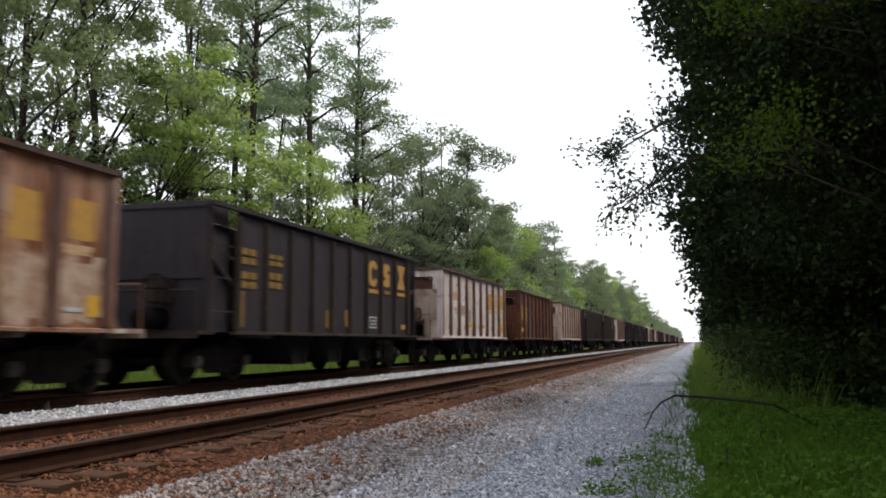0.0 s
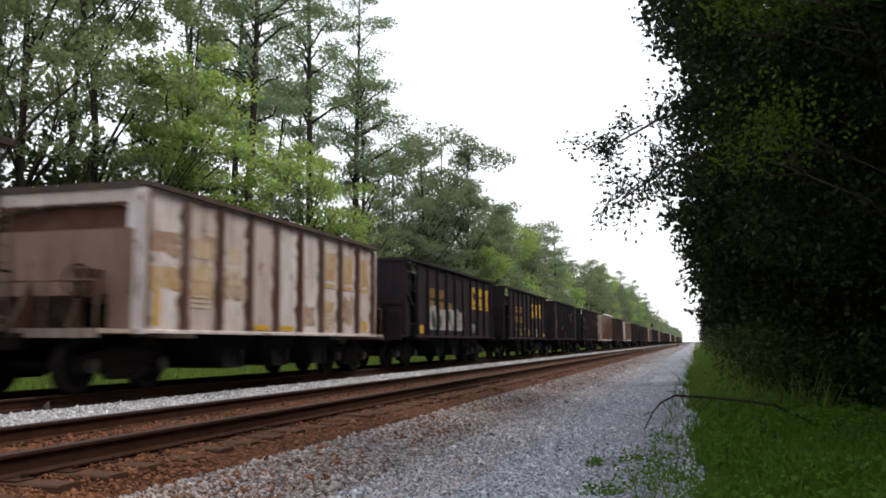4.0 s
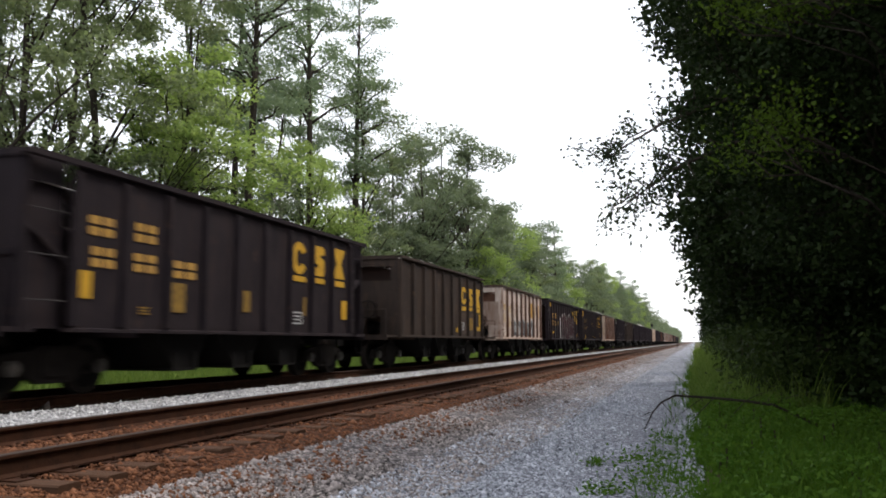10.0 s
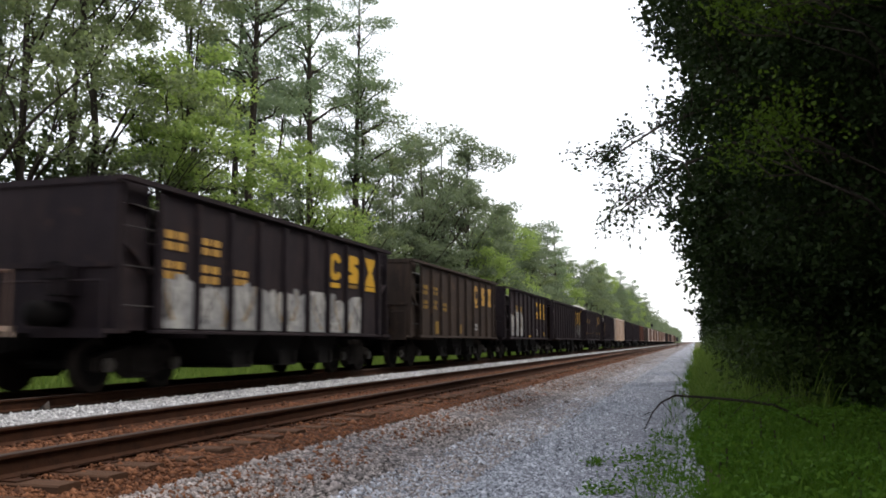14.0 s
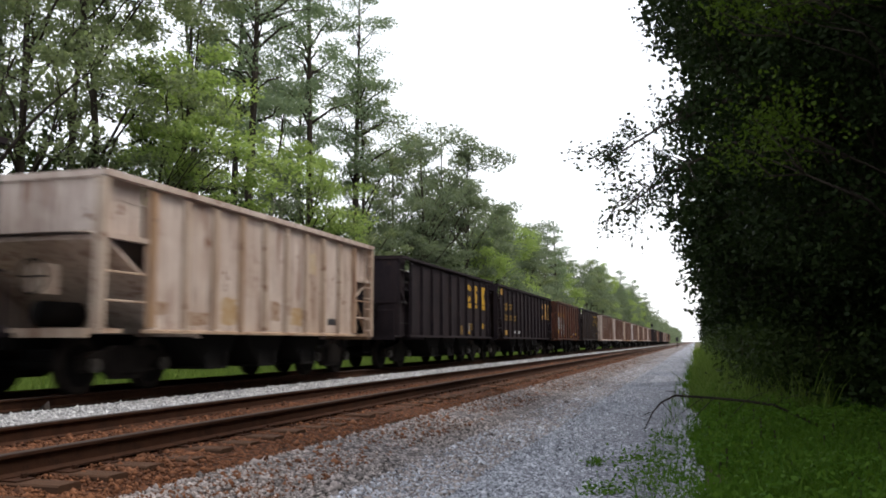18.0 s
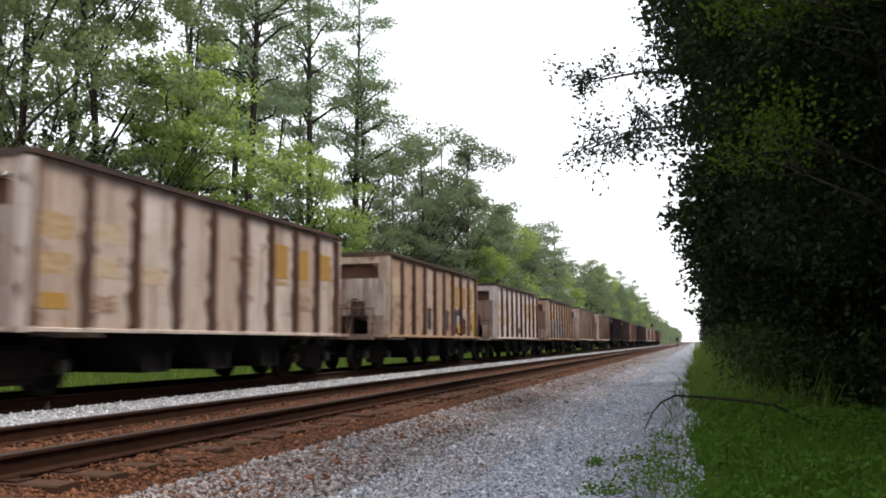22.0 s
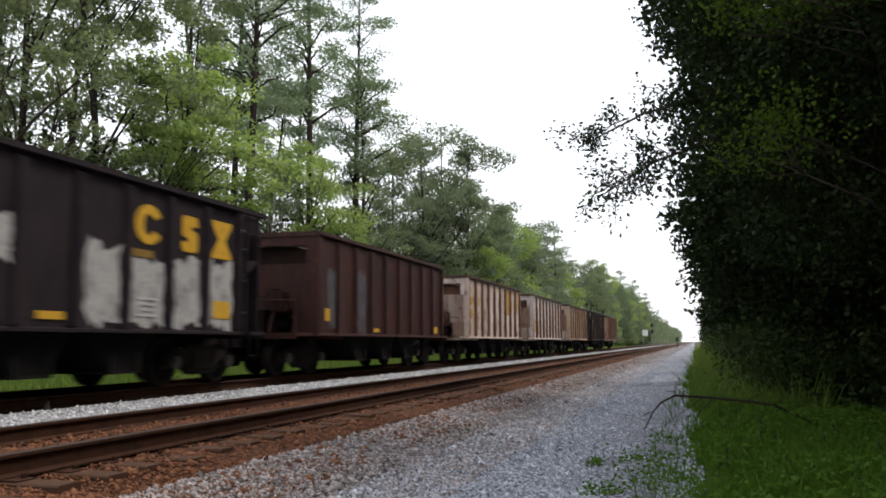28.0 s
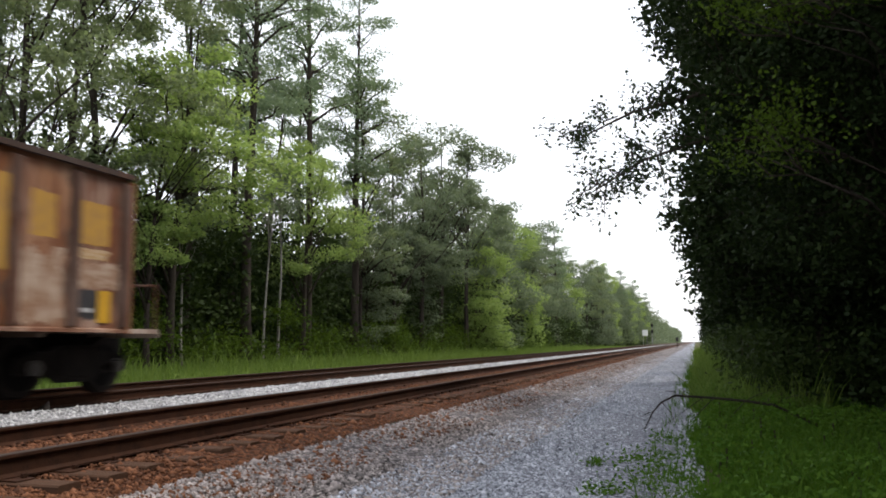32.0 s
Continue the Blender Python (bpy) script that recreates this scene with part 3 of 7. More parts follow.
def load_mesh(half, heap, seed):
    """Crushed stone in the car: a low or heaped bank along it."""
    r = np.random.default_rng(seed)
    nx, ny = 13, 44
    xs, ys = np.linspace(-1.5, 1.5, nx), np.linspace(-half, half, ny)
    gx, gy = np.meshgrid(xs, ys)
    z = Z_TOP - 0.42 + (0.1 + heap * 1.75 * np.exp(-((gy + 0.12 * half) / (0.46 * half)) ** 2)) * np.clip(1 - (gx / 1.5) ** 2, 0, 1)
    z += r.normal(0, 0.015, z.shape)
    v = np.stack([gx, gy, z], 2).reshape(-1, 3)
    q = np.array([(j * nx + i, j * nx + i + 1, (j + 1) * nx + i + 1, (j + 1) * nx + i) for j in range(ny - 1) for i in range(nx - 1)])
    n = 1300
    p = np.stack([r.uniform(-1.4, 1.4, n), r.uniform(-half * 0.98, half * 0.98, n), np.zeros(n)], 1)
    ix, iy = ((p[:, 0] + 1.5) / 3 * (nx - 1)).astype(int), ((p[:, 1] + half) / (2 * half) * (ny - 1)).astype(int)
    p[:, 2] = z[iy, ix]
    st = stones_mesh("tmp", p, 0.07, r, M_LOAD)
    sv = np.zeros(len(st.vertices) * 3, np.float32)
    st.vertices.foreach_get("co", sv)
    tri = np.zeros(len(st.polygons) * 3, np.int32)
    st.polygons.foreach_get("vertices", tri)
    bpy.data.meshes.remove(st)
    q3 = np.concatenate([q[:, [0, 1, 2]], q[:, [0, 2, 3]], tri.reshape(-1, 3) + len(v)])
    return quick_mesh("load", np.concatenate([v, sv.reshape(-1, 3)]), q3, M_LOAD)


LOADS = {}


def hopper_car(paint, kind, heap):
    """One open-top hopper car. kind: 'flat' closed ends behind side ladders, 'wing' closed with plain end panels,
    'recess' ends with a slot, 'cage' long car with open ladder ends, 'short_cage' a short one."""
    half_side, half_top, half_len, panels = {"flat": (5.08, 5.95, 6.81, 9), "recess": (5.08, 5.08, 6.81, 9), "wing": (4.9, 4.9, 6.81, 10),
                                             "cage": (6.02, 7.3, 7.84, 12), "short_cage": (4.32, 5.45, 6.18, 9)}[kind]
    rib_half = 3.75 if kind == "wing" else half_side - 0.08
    light = paint in ("white", "cream", "tan", "orange")
    # short_cage ribs take darker tan in place of the ribs' own shadows
    body, rib_mat = MAT[paint], MAT["rib_light"] if paint in ("white", "cream", "tan", "orange") and kind != "short_cage" else MAT["tan"] if kind == "short_cage" else MAT[paint]
    rib_name = "rib_light" if rib_mat is MAT["rib_light"] else "tan" if kind == "short_cage" else paint
    if paint == "grey":
        rib_mat, rib_name = MAT["brown"], "brown"
    car = new("hopper_car")
    cage = "cage" in kind
    # side sheets
    sheet = Shape()
    if cage:
        sheet.prism([(-half_side, Z_SILL), (half_side, Z_SILL), (half_top - 0.35, Z_TOP - 0.06), (-half_top + 0.35, Z_TOP - 0.06)], -0.012, 0.012, "x")
    else:
        sheet.box(-0.012, 0.012, -half_side, half_side, Z_SILL, Z_TOP - 0.06)
    sheet_me = sheet.mesh("side_sheet", body)
    for sx in (-1, 1):
        if sx < 0:
            part("side_sheet", sheet_me, car, at=pose(sx * HALF_W, 0, 0))
        for y in ribbed(panels, rib_half):
            part("rib", rib_mesh(rib_name), car, at=pose(sx * (HALF_W + 0.012), y, 0, 0, 0, 0 if sx > 0 else 180))
        part("side_sill", Shape().prism([(-0.03, Z_SILL - 0.025), (0.08, Z_SILL - 0.025), (0.08, Z_SILL + 0.02), (0.03, Z_SILL + 0.035), (-0.03, Z_SILL + 0.035)], -half_side - 0.05, half_side + 0.05, "y").mesh("side_sill", body if light and kind != "short_cage" else rib_mat),
             car, at=pose(sx * HALF_W, 0, 0, 0, 0, 0 if sx > 0 else 180))
    # the side to the camera, panel by panel
    edges = ribbed(panels, rib_half)
    wide = (edges[1] - edges[0]) / 2
    panel_me = Shape().box(-0.012, 0.012, -wide + 0.002, wide - 0.002, Z_SILL, Z_TOP - 0.06).mesh("side_panel", body)
    for a, b in zip(edges, edges[1:]):
        part("side_panel", panel_me, car, at=pose(HALF_W, (a + b) / 2, 0))
    if kind == "wing":
        plate = Shape().box(-0.012, 0.012, -0.573, 0.573, Z_SILL, Z_TOP - 0.06).mesh("side_wing", body)
        for sy in (-1, 1):
            part("side_wing", plate, car, at=pose(HALF_W, sy * (rib_half + 0.575), 0))
    if kind == "flat":
        for sx in (-1, 1):
            for y0, y1 in ((-half_top + 0.02, -half_side + 0.002), (half_side - 0.002, half_side + 0.36)):
                part("end_panel", Shape().box(-0.012, 0.012, y0, y1, Z_SILL + 0.02, Z_TOP - 0.004).mesh("end_panel", body), car, at=pose(sx * (HALF_W - 0.13), 0, 0))
                part("ladder_post", Shape().box(-0.03, 0.03, -0.03, 0.03, Z_SILL - 0.02, Z_TOP - 0.11).mesh("ladder_post", rib_mat), car, at=pose(sx * (HALF_W - 0.03), y0 + 0.04 if y0 < 0 else y1 - 0.04, 0))
                rungs = Shape()
                for z in (1.36, 1.98, 2.60):
                    rungs.tube([(0, y0 + 0.06, z), (0, y1 - 0.06, z)], [0.014, 0.014], 5)
                part("ladder_rungs", rungs.mesh("ladder_rungs", M_GRAB), car, at=pose(sx * (HALF_W + 0.01), 0, 0))
    for sy in (-1, 1) if cage else ():
        wing = [(half_side - 0.08, Z_SILL), (half_side, Z_SILL), (half_side + 0.12 if kind == "short_cage" else half_top - 0.55, Z_TOP - 0.06), (half_side - 0.08, Z_TOP - 0.06)]
        wing = wing if sy > 0 else [(-y, z) for y, z in wing][::-1]
        part("side_wing", Shape().prism(wing, -0.012, 0.012, "x").mesh("side_wing", body), car, at=pose(HALF_W, 0, 0))
    # top chord: a rim round the open top
    rim, w = Shape(), HALF_W + 0.10
    for sx in (-1, 1):
        a, b = sorted((sx * (HALF_W - 0.03), sx * w))
        rim.box(a, b, -half_top - 0.06, half_top + 0.06, Z_TOP - (0.10 if cage else 0.08), Z_TOP)
        a, b = sorted((sx * (half_top - 0.06), sx * (half_top + 0.06)))
        rim.box(-HALF_W + 0.035, HALF_W - 0.035, a, b, Z_TOP - 0.11, Z_TOP - 0.003)
    part("top_chord", rim.mesh("top_chord", MAT["chord"] if light and kind != "short_cage" else body), car)
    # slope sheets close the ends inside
    # long cars' slope sheets get the shade-dark opening colour
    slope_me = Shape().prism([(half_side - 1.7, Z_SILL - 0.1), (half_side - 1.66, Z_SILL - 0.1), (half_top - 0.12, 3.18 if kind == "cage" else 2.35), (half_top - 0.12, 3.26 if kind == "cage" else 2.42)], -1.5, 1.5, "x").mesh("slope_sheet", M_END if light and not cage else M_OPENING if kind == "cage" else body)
    for turn in (0, 180):
        e = pose(0, 0, 0, 0, 0, turn)
        def end_piece(name, material, *boxes):
            sh = Shape()
            for b in boxes:
                sh.box(*b)
            part(name, sh.mesh(name, material), car, at=e)
        face = (half_top - 0.02, half_top + 0.015)
        if kind in ("flat", "wing"):
            end_piece("end_sheet", body, (-1.5, 1.5, *face, Z_SILL, Z_TOP - 0.06))
            end_piece("end_stiffener", body, (-1.42, 1.42, half_top + 0.017, half_top + 0.06, 1.95, 2.03))
        elif kind == "recess":
            end_piece("end_sheet", body, (-1.5, 1.5, *face, Z_TOP - 0.32, Z_TOP - 0.06))
            end_piece("end_sheet", M_END if light else body, (-1.5, 1.5, *face, 1.55, Z_TOP - 0.76))
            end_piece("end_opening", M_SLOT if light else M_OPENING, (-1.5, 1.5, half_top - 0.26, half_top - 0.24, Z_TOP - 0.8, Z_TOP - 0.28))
            end_piece("end_stile", body, (1.27, 1.5, *face, Z_TOP - 0.758, Z_TOP - 0.322))
            end_piece("end_stile", body, (-1.5, -1.27, *face, Z_TOP - 0.758, Z_TOP - 0.322))
            end_piece("end_skirt", M_END if light else body, (-1.5, -0.95, *face, Z_SILL, 1.548))
        else:
            end_piece("end_sheet", body, (-1.5, 1.5, *face, 2.46 if kind == "short_cage" else Z_TOP - 0.34, Z_TOP - 0.06))
            if kind == "short_cage":
                for sx in (-1, 1):
                    part("end_panel", Shape().box(-0.012, 0.012, half_side + 0.13, half_top - 0.06, 2.44, Z_TOP - 0.06).mesh("end_panel", body), car, at=e @ pose(sx * (HALF_W - 0.05), 0, 0))
                    part("end_beam", Shape().box(-0.06, 0.06, half_side + 0.02, half_top - 0.052, 2.36, 2.44).mesh("end_beam", body), car, at=e @ pose(sx * (HALF_W - 0.02), 0, 0))
        part("slope_sheet", slope_me, car, at=e)
        for sx in (-1, 1) if kind not in ("flat", "wing") else ():
            a, b = sorted((sx * 1.43, sx * (HALF_W + 0.09)))
            part("corner_post", Shape().box(a, b, half_top - 0.05, half_top + 0.045, Z_SILL - 0.04, Z_TOP - 0.12).mesh("corner_post", body if kind == "recess" else rib_mat), car, at=e)
        if kind == "recess":
            for x in (-0.55, 0.55):
                part("end_brace", Shape().prism([(half_top - 0.1, 1.02), (half_top + 0.45, 1.02), (half_top - 0.02, 1.95), (half_top - 0.1, 1.95)], x - 0.02, x + 0.02, "x").mesh("end_brace", rib_mat), car, at=e)
        y_out = half_len - 0.55 if cage or kind == "flat" else half_top + 0.95
        part("end_platform", Shape().box(-1.5, 1.5, half_top - 0.6 if cage else half_top - 0.3, y_out, 0.93, 1.0).box(-1.5, 1.5, y_out - 0.05, y_out, 0.86, 1.0).mesh("end_platform", M_END if light and kind != "short_cage" else rib_mat), car, at=e)
        if not cage:
            rail = Shape()
            for x in (-1.45, -0.5, 0.5, 1.45):
                rail.tube([(x, y_out - 0.05, 0.98), (x, y_out - 0.05, 1.72)], [0.02, 0.02], 6)
            rail.tube([(-1.45, y_out - 0.05, 1.72), (1.45, y_out - 0.05, 1.72)], [0.02, 0.02], 6)
            part("handrail", rail.mesh("handrail", rib_mat), car, at=e)
        part("coupler", COUPLER_ME, car, at=e @ pose(0, half_len - 0.32, 0))
        part("brake_hose", HOSE_ME, car, at=e @ pose(0, half_len - 0.5, 0))
        # steps and ladders at the corners
        if kind == "cage" or kind == "short_cage" and turn == 0:
            part("ladder", ladder_mesh("ladder", rib_mat, 0.95, Z_TOP - 0.15, 8, "y", 0.40), car, at=e @ pose(HALF_W + 0.05, half_top - 0.30, 0))
            part("ladder", ladder_mesh("ladder", rib_mat, 0.95, Z_TOP - 0.15, 8, "y", 0.40), car, at=e @ pose(-HALF_W - 0.05, half_top - 0.30, 0))
        if cage:
            for z in (1.42, 1.86):
                part("grab_bar", Shape().tube([(HALF_W, half_top - 0.05, z), (HALF_W, half_side - 0.1, z)], [0.02, 0.02], 5).mesh("grab_bar", rib_mat), car, at=e)
                part("grab_bar", Shape().tube([(-HALF_W, half_top - 0.05, z), (-HALF_W, half_side - 0.1, z)], [0.02, 0.02], 5).mesh("grab_bar", rib_mat), car, at=e)
            part("end_brace", Shape().tube([(1.45, half_top - 0.05, 1.0), (1.45, half_side - 0.2, Z_TOP - 0.9)], [0.035, 0.035], 6).mesh("end_brace", rib_mat), car, at=e)
        else:
            if kind != "flat":
                part("ladder", ladder_mesh("ladder", rib_mat, 1.05, Z_TOP - 0.2, 7, "x", 0.42), car, at=e @ pose(1.18, half_top + 0.10, 0))
        part("stirrup_step", Shape().tube([(0, -0.17, 0.93), (0, -0.17, 0.52), (0, 0.17, 0.52), (0, 0.17, 0.93)], [0.016] * 4, 5).mesh("stirrup_step", M_UNDER), car, at=e @ pose(HALF_W + 0.04, half_top - 0.3, 0))
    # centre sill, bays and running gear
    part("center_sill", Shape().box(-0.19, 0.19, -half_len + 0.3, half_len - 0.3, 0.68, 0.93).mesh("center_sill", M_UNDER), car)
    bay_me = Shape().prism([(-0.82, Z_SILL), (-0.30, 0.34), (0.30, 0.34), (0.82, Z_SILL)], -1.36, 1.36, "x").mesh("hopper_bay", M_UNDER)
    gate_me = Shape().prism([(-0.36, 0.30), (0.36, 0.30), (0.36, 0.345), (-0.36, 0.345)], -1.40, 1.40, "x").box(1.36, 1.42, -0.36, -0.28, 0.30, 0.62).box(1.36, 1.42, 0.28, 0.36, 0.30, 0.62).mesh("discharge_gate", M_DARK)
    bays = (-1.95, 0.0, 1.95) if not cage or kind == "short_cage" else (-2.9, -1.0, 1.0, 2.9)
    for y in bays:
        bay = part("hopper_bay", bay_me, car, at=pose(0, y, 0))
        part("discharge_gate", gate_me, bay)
    part("air_reservoir", RESERVOIR_ME, car, at=pose(0.55, -half_top - 0.25 if kind == "flat" else -half_top + 0.35, 1.22))
    part("brake_wheel", BRAKEWHEEL_ME, car, at=pose(0.7, -half_top - 0.42, 1.75))
    part("brake_housing", Shape().box(0.55, 0.85, -half_top - 0.38, -half_top - 0.02, 1.5, 1.95).mesh("brake_housing", rib_mat), car)
    for y in (-half_len + 2.15, half_len - 2.15):
        truck(car, y)
    key = (round(half_top, 2), heap)
    if key not in LOADS:
        LOADS[key] = load_mesh(half_top - 0.12, heap, 5)
    part("load", LOADS[key], car, "heaped grey crushed stone" if heap > 0.3 else "crushed stone")
    return car


# markings: plain yellow shapes, bars for numbers, stencil panels, sprayed shapes
def flat_shape(s, outline, x=0.0, thick=0.005, slot=0):
    s.prism(outline, x, x + thick, "x", slot)


def rounded(y0, y1, z0, z1, r):
    pts = []
    for cy, cz, a0 in ((y1 - r, z0 + r, -90), (y1 - r, z1 - r, 0), (y0 + r, z1 - r, 90), (y0 + r, z0 + r, 180)):
        pts += [(cy + r * math.cos(radians(a0 + 30 * k)), cz + r * math.sin(radians(a0 + 30 * k))) for k in range(4)]
    return pts


MARKS = {}


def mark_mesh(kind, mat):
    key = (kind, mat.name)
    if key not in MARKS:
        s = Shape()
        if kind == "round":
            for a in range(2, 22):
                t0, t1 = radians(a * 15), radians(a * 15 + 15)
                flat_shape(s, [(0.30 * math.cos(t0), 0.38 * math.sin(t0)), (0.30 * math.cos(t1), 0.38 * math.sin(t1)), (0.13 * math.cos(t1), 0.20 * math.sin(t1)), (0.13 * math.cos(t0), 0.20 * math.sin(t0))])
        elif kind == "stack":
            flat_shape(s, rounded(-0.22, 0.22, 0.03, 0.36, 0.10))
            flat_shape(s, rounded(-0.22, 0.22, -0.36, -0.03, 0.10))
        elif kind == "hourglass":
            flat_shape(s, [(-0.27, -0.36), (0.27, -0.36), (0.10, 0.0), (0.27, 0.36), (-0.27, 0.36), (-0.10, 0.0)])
        elif kind == "bar":
            flat_shape(s, [(-0.30, -0.05), (0.30, -0.05), (0.30, 0.05), (-0.30, 0.05)])
        elif kind == "digit":
            flat_shape(s, rounded(-0.10, 0.10, -0.155, 0.155, 0.04))
        elif kind == "square":
            flat_shape(s, [(-0.17, -0.13), (0.17, -0.13), (0.17, 0.13), (-0.17, 0.13)])
        elif kind == "tall":
            flat_shape(s, [(-0.07, -0.3), (0.07, -0.3), (0.07, 0.3), (-0.07, 0.3)])
        elif kind == "stencil":
            for a, b, c, d in ((-0.17, 0.17, 0.13, 0.16), (-0.17, 0.17, -0.16, -0.13), (-0.17, -0.14, -0.13, 0.13), (0.14, 0.17, -0.13, 0.13), (-0.10, 0.10, 0.03, 0.06), (-0.10, 0.10, -0.06, -0.03)):
                flat_shape(s, [(a, c), (b, c), (b, d), (a, d)])
        elif kind == "lines":
            for z in (-0.09, 0.0, 0.09):
                flat_shape(s, [(-0.28, z - 0.02), (0.24, z - 0.02), (0.24, z + 0.02), (-0.28, z + 0.02)])
        MARKS[key] = s.mesh(kind + "_marking", mat)
    return MARKS[key]


def ragged(mat, r, y0, y1, z0, z1, name="patch", n=4, wear=0.10):
    """A patch of paint or rust with uneven edges."""
    w, h = (y1 - y0) * wear, (z1 - z0) * wear
    pts = [(y0 + (y1 - y0) * k / n, z0 + r.uniform(-h, h)) for k in range(n)] + [(y1 + r.uniform(-w, w), z0 + (z1 - z0) * k / n) for k in range(n)]
    pts += [(y1 - (y1 - y0) * k / n, z1 + r.uniform(-h, h)) for k in range(n)] + [(y0 + r.uniform(-w, w), z1 - (z1 - z0) * k / n) for k in range(n)]
    s = Shape()
    flat_shape(s, pts, 0.0, 0.002)
    return s.mesh(name, mat)


def stain_mesh(mat, seed):
    """Rust that has run down beside a rib: a strip of uneven width."""
    r = random.Random(seed)
    zs = [Z_SILL + 0.05 + (Z_TOP - Z_SILL - 0.18) * k / 14 for k in range(15)]
    w = [0.085 + 0.10 * max(0.0, r.gauss(0.25, 0.5)) + (0.09 if k < 2 else 0) for k in range(15)]
    q = [0.085 + 0.10 * max(0.0, r.gauss(0.25, 0.5)) for k in range(15)]
    s = Shape()
    flat_shape(s, [(a, z) for a, z in zip(w, zs)] + [(-a, z) for a, z in zip(q[::-1], zs[::-1])], 0.0, 0.0015)
    return s.mesh("rust_stain", mat)


STAINS = []


def wave(y, seed):
    return 0.5 + 0.28 * math.sin(2.3 * y + seed) + 0.16 * math.sin(5.1 * y + 2 * seed) + 0.06 * math.sin(11 * y)


def spray_fill(mat, seed, y0, y1, z0, z1):
    """One sprayed field; its wavy top runs on from panel to panel."""
    n = 10
    top = [(y1 - (y1 - y0) * k / n, z1 - 0.30 * (z1 - z0) * wave(y1 - (y1 - y0) * k / n, seed)) for k in range(n + 1)]
    s = Shape()
    flat_shape(s, [(y0, z0), (y1, z0)] + top, 0.0, 0.002)
    return s.mesh("graffiti_field", mat)


def spray_edge(mat, seed, y0, y1, z0, z1, wide):
    n = 10
    ys = [y0 + (y1 - y0) * k / n for k in range(n + 1)]
    zs = [z1 - 0.30 * (z1 - z0) * wave(y, seed) for y in ys]
    s = Shape()
    flat_shape(s, [(y, z - wide * 0.5) for y, z in zip(ys, zs)] + [(y, z + wide * 0.5) for y, z in zip(ys[::-1], zs[::-1])], 0.0, 0.002)
    return s.mesh("graffiti_outline", mat)


def spray_blob(mat, r, y0, y1, z0, z1, size):
    """A rounded, uneven sprayed shape inside one panel."""
    cy, cz = r.uniform(y0 + 0.2, y1 - 0.2), r.uniform(z0 + 0.25 * (z1 - z0), z1 - 0.3 * (z1 - z0))
    a, b, ph = size * r.uniform(0.6, 1.1), size * r.uniform(0.7, 1.3), r.uniform(0, 6)
    pts = []
    for k in range(18):
        t = k * math.tau / 18
        q = 1 + 0.22 * math.sin(2 * t + ph) + 0.14 * math.sin(5 * t + 2 * ph)
        pts.append((min(max(cy + a * q * math.cos(t), y0), y1), min(max(cz + b * q * math.sin(t), z0), z1)))
    s = Shape()
    flat_shape(s, pts, 0.0, 0.002)
    return s.mesh("graffiti_shape", mat)


def spray_stroke(mat, r, y0, y1, z0, z1, wide):
    """One bent sprayed stroke, drawn as a ribbon that thins to its end."""
    n = 8
    ya, yb, bow = r.uniform(y0, y1), r.uniform(y0, y1), r.uniform(-0.25, 0.25)
    za, zb = z0 + r.uniform(0, 0.3) * (z1 - z0), z1 - r.uniform(0, 0.3) * (z1 - z0)
    line = [(ya + (yb - ya) * k / n + bow * math.sin(math.pi * k / n), za + (zb - za) * k / n, wide * (1 - 0.6 * k / n)) for k in range(n + 1)]
    s = Shape()
    flat_shape(s, [(min(max(y + w / 2, y0), y1), z) for y, z, w in line] + [(min(max(y - w / 2, y0), y1), z) for y, z, w in line[::-1]], 0.0, 0.002)
    return s.mesh("graffiti_stroke", mat)


LOOKS = {"black": "black", "grey": "dark grey", "brown": "dark brown", "white": "dirty white", "cream": "rust-streaked cream", "tan": "rusty tan",
         "orange": "orange and rust-stained", "rust": "rust-red", "maroon": "dark maroon"}
W, Bk, Rd, Bl, Gy, Te, Pk = M_GWHITE, M_GBLACK, M_GMAROON, M_GBLUE, M_GGREY, M_GTEAL, M_GPINK
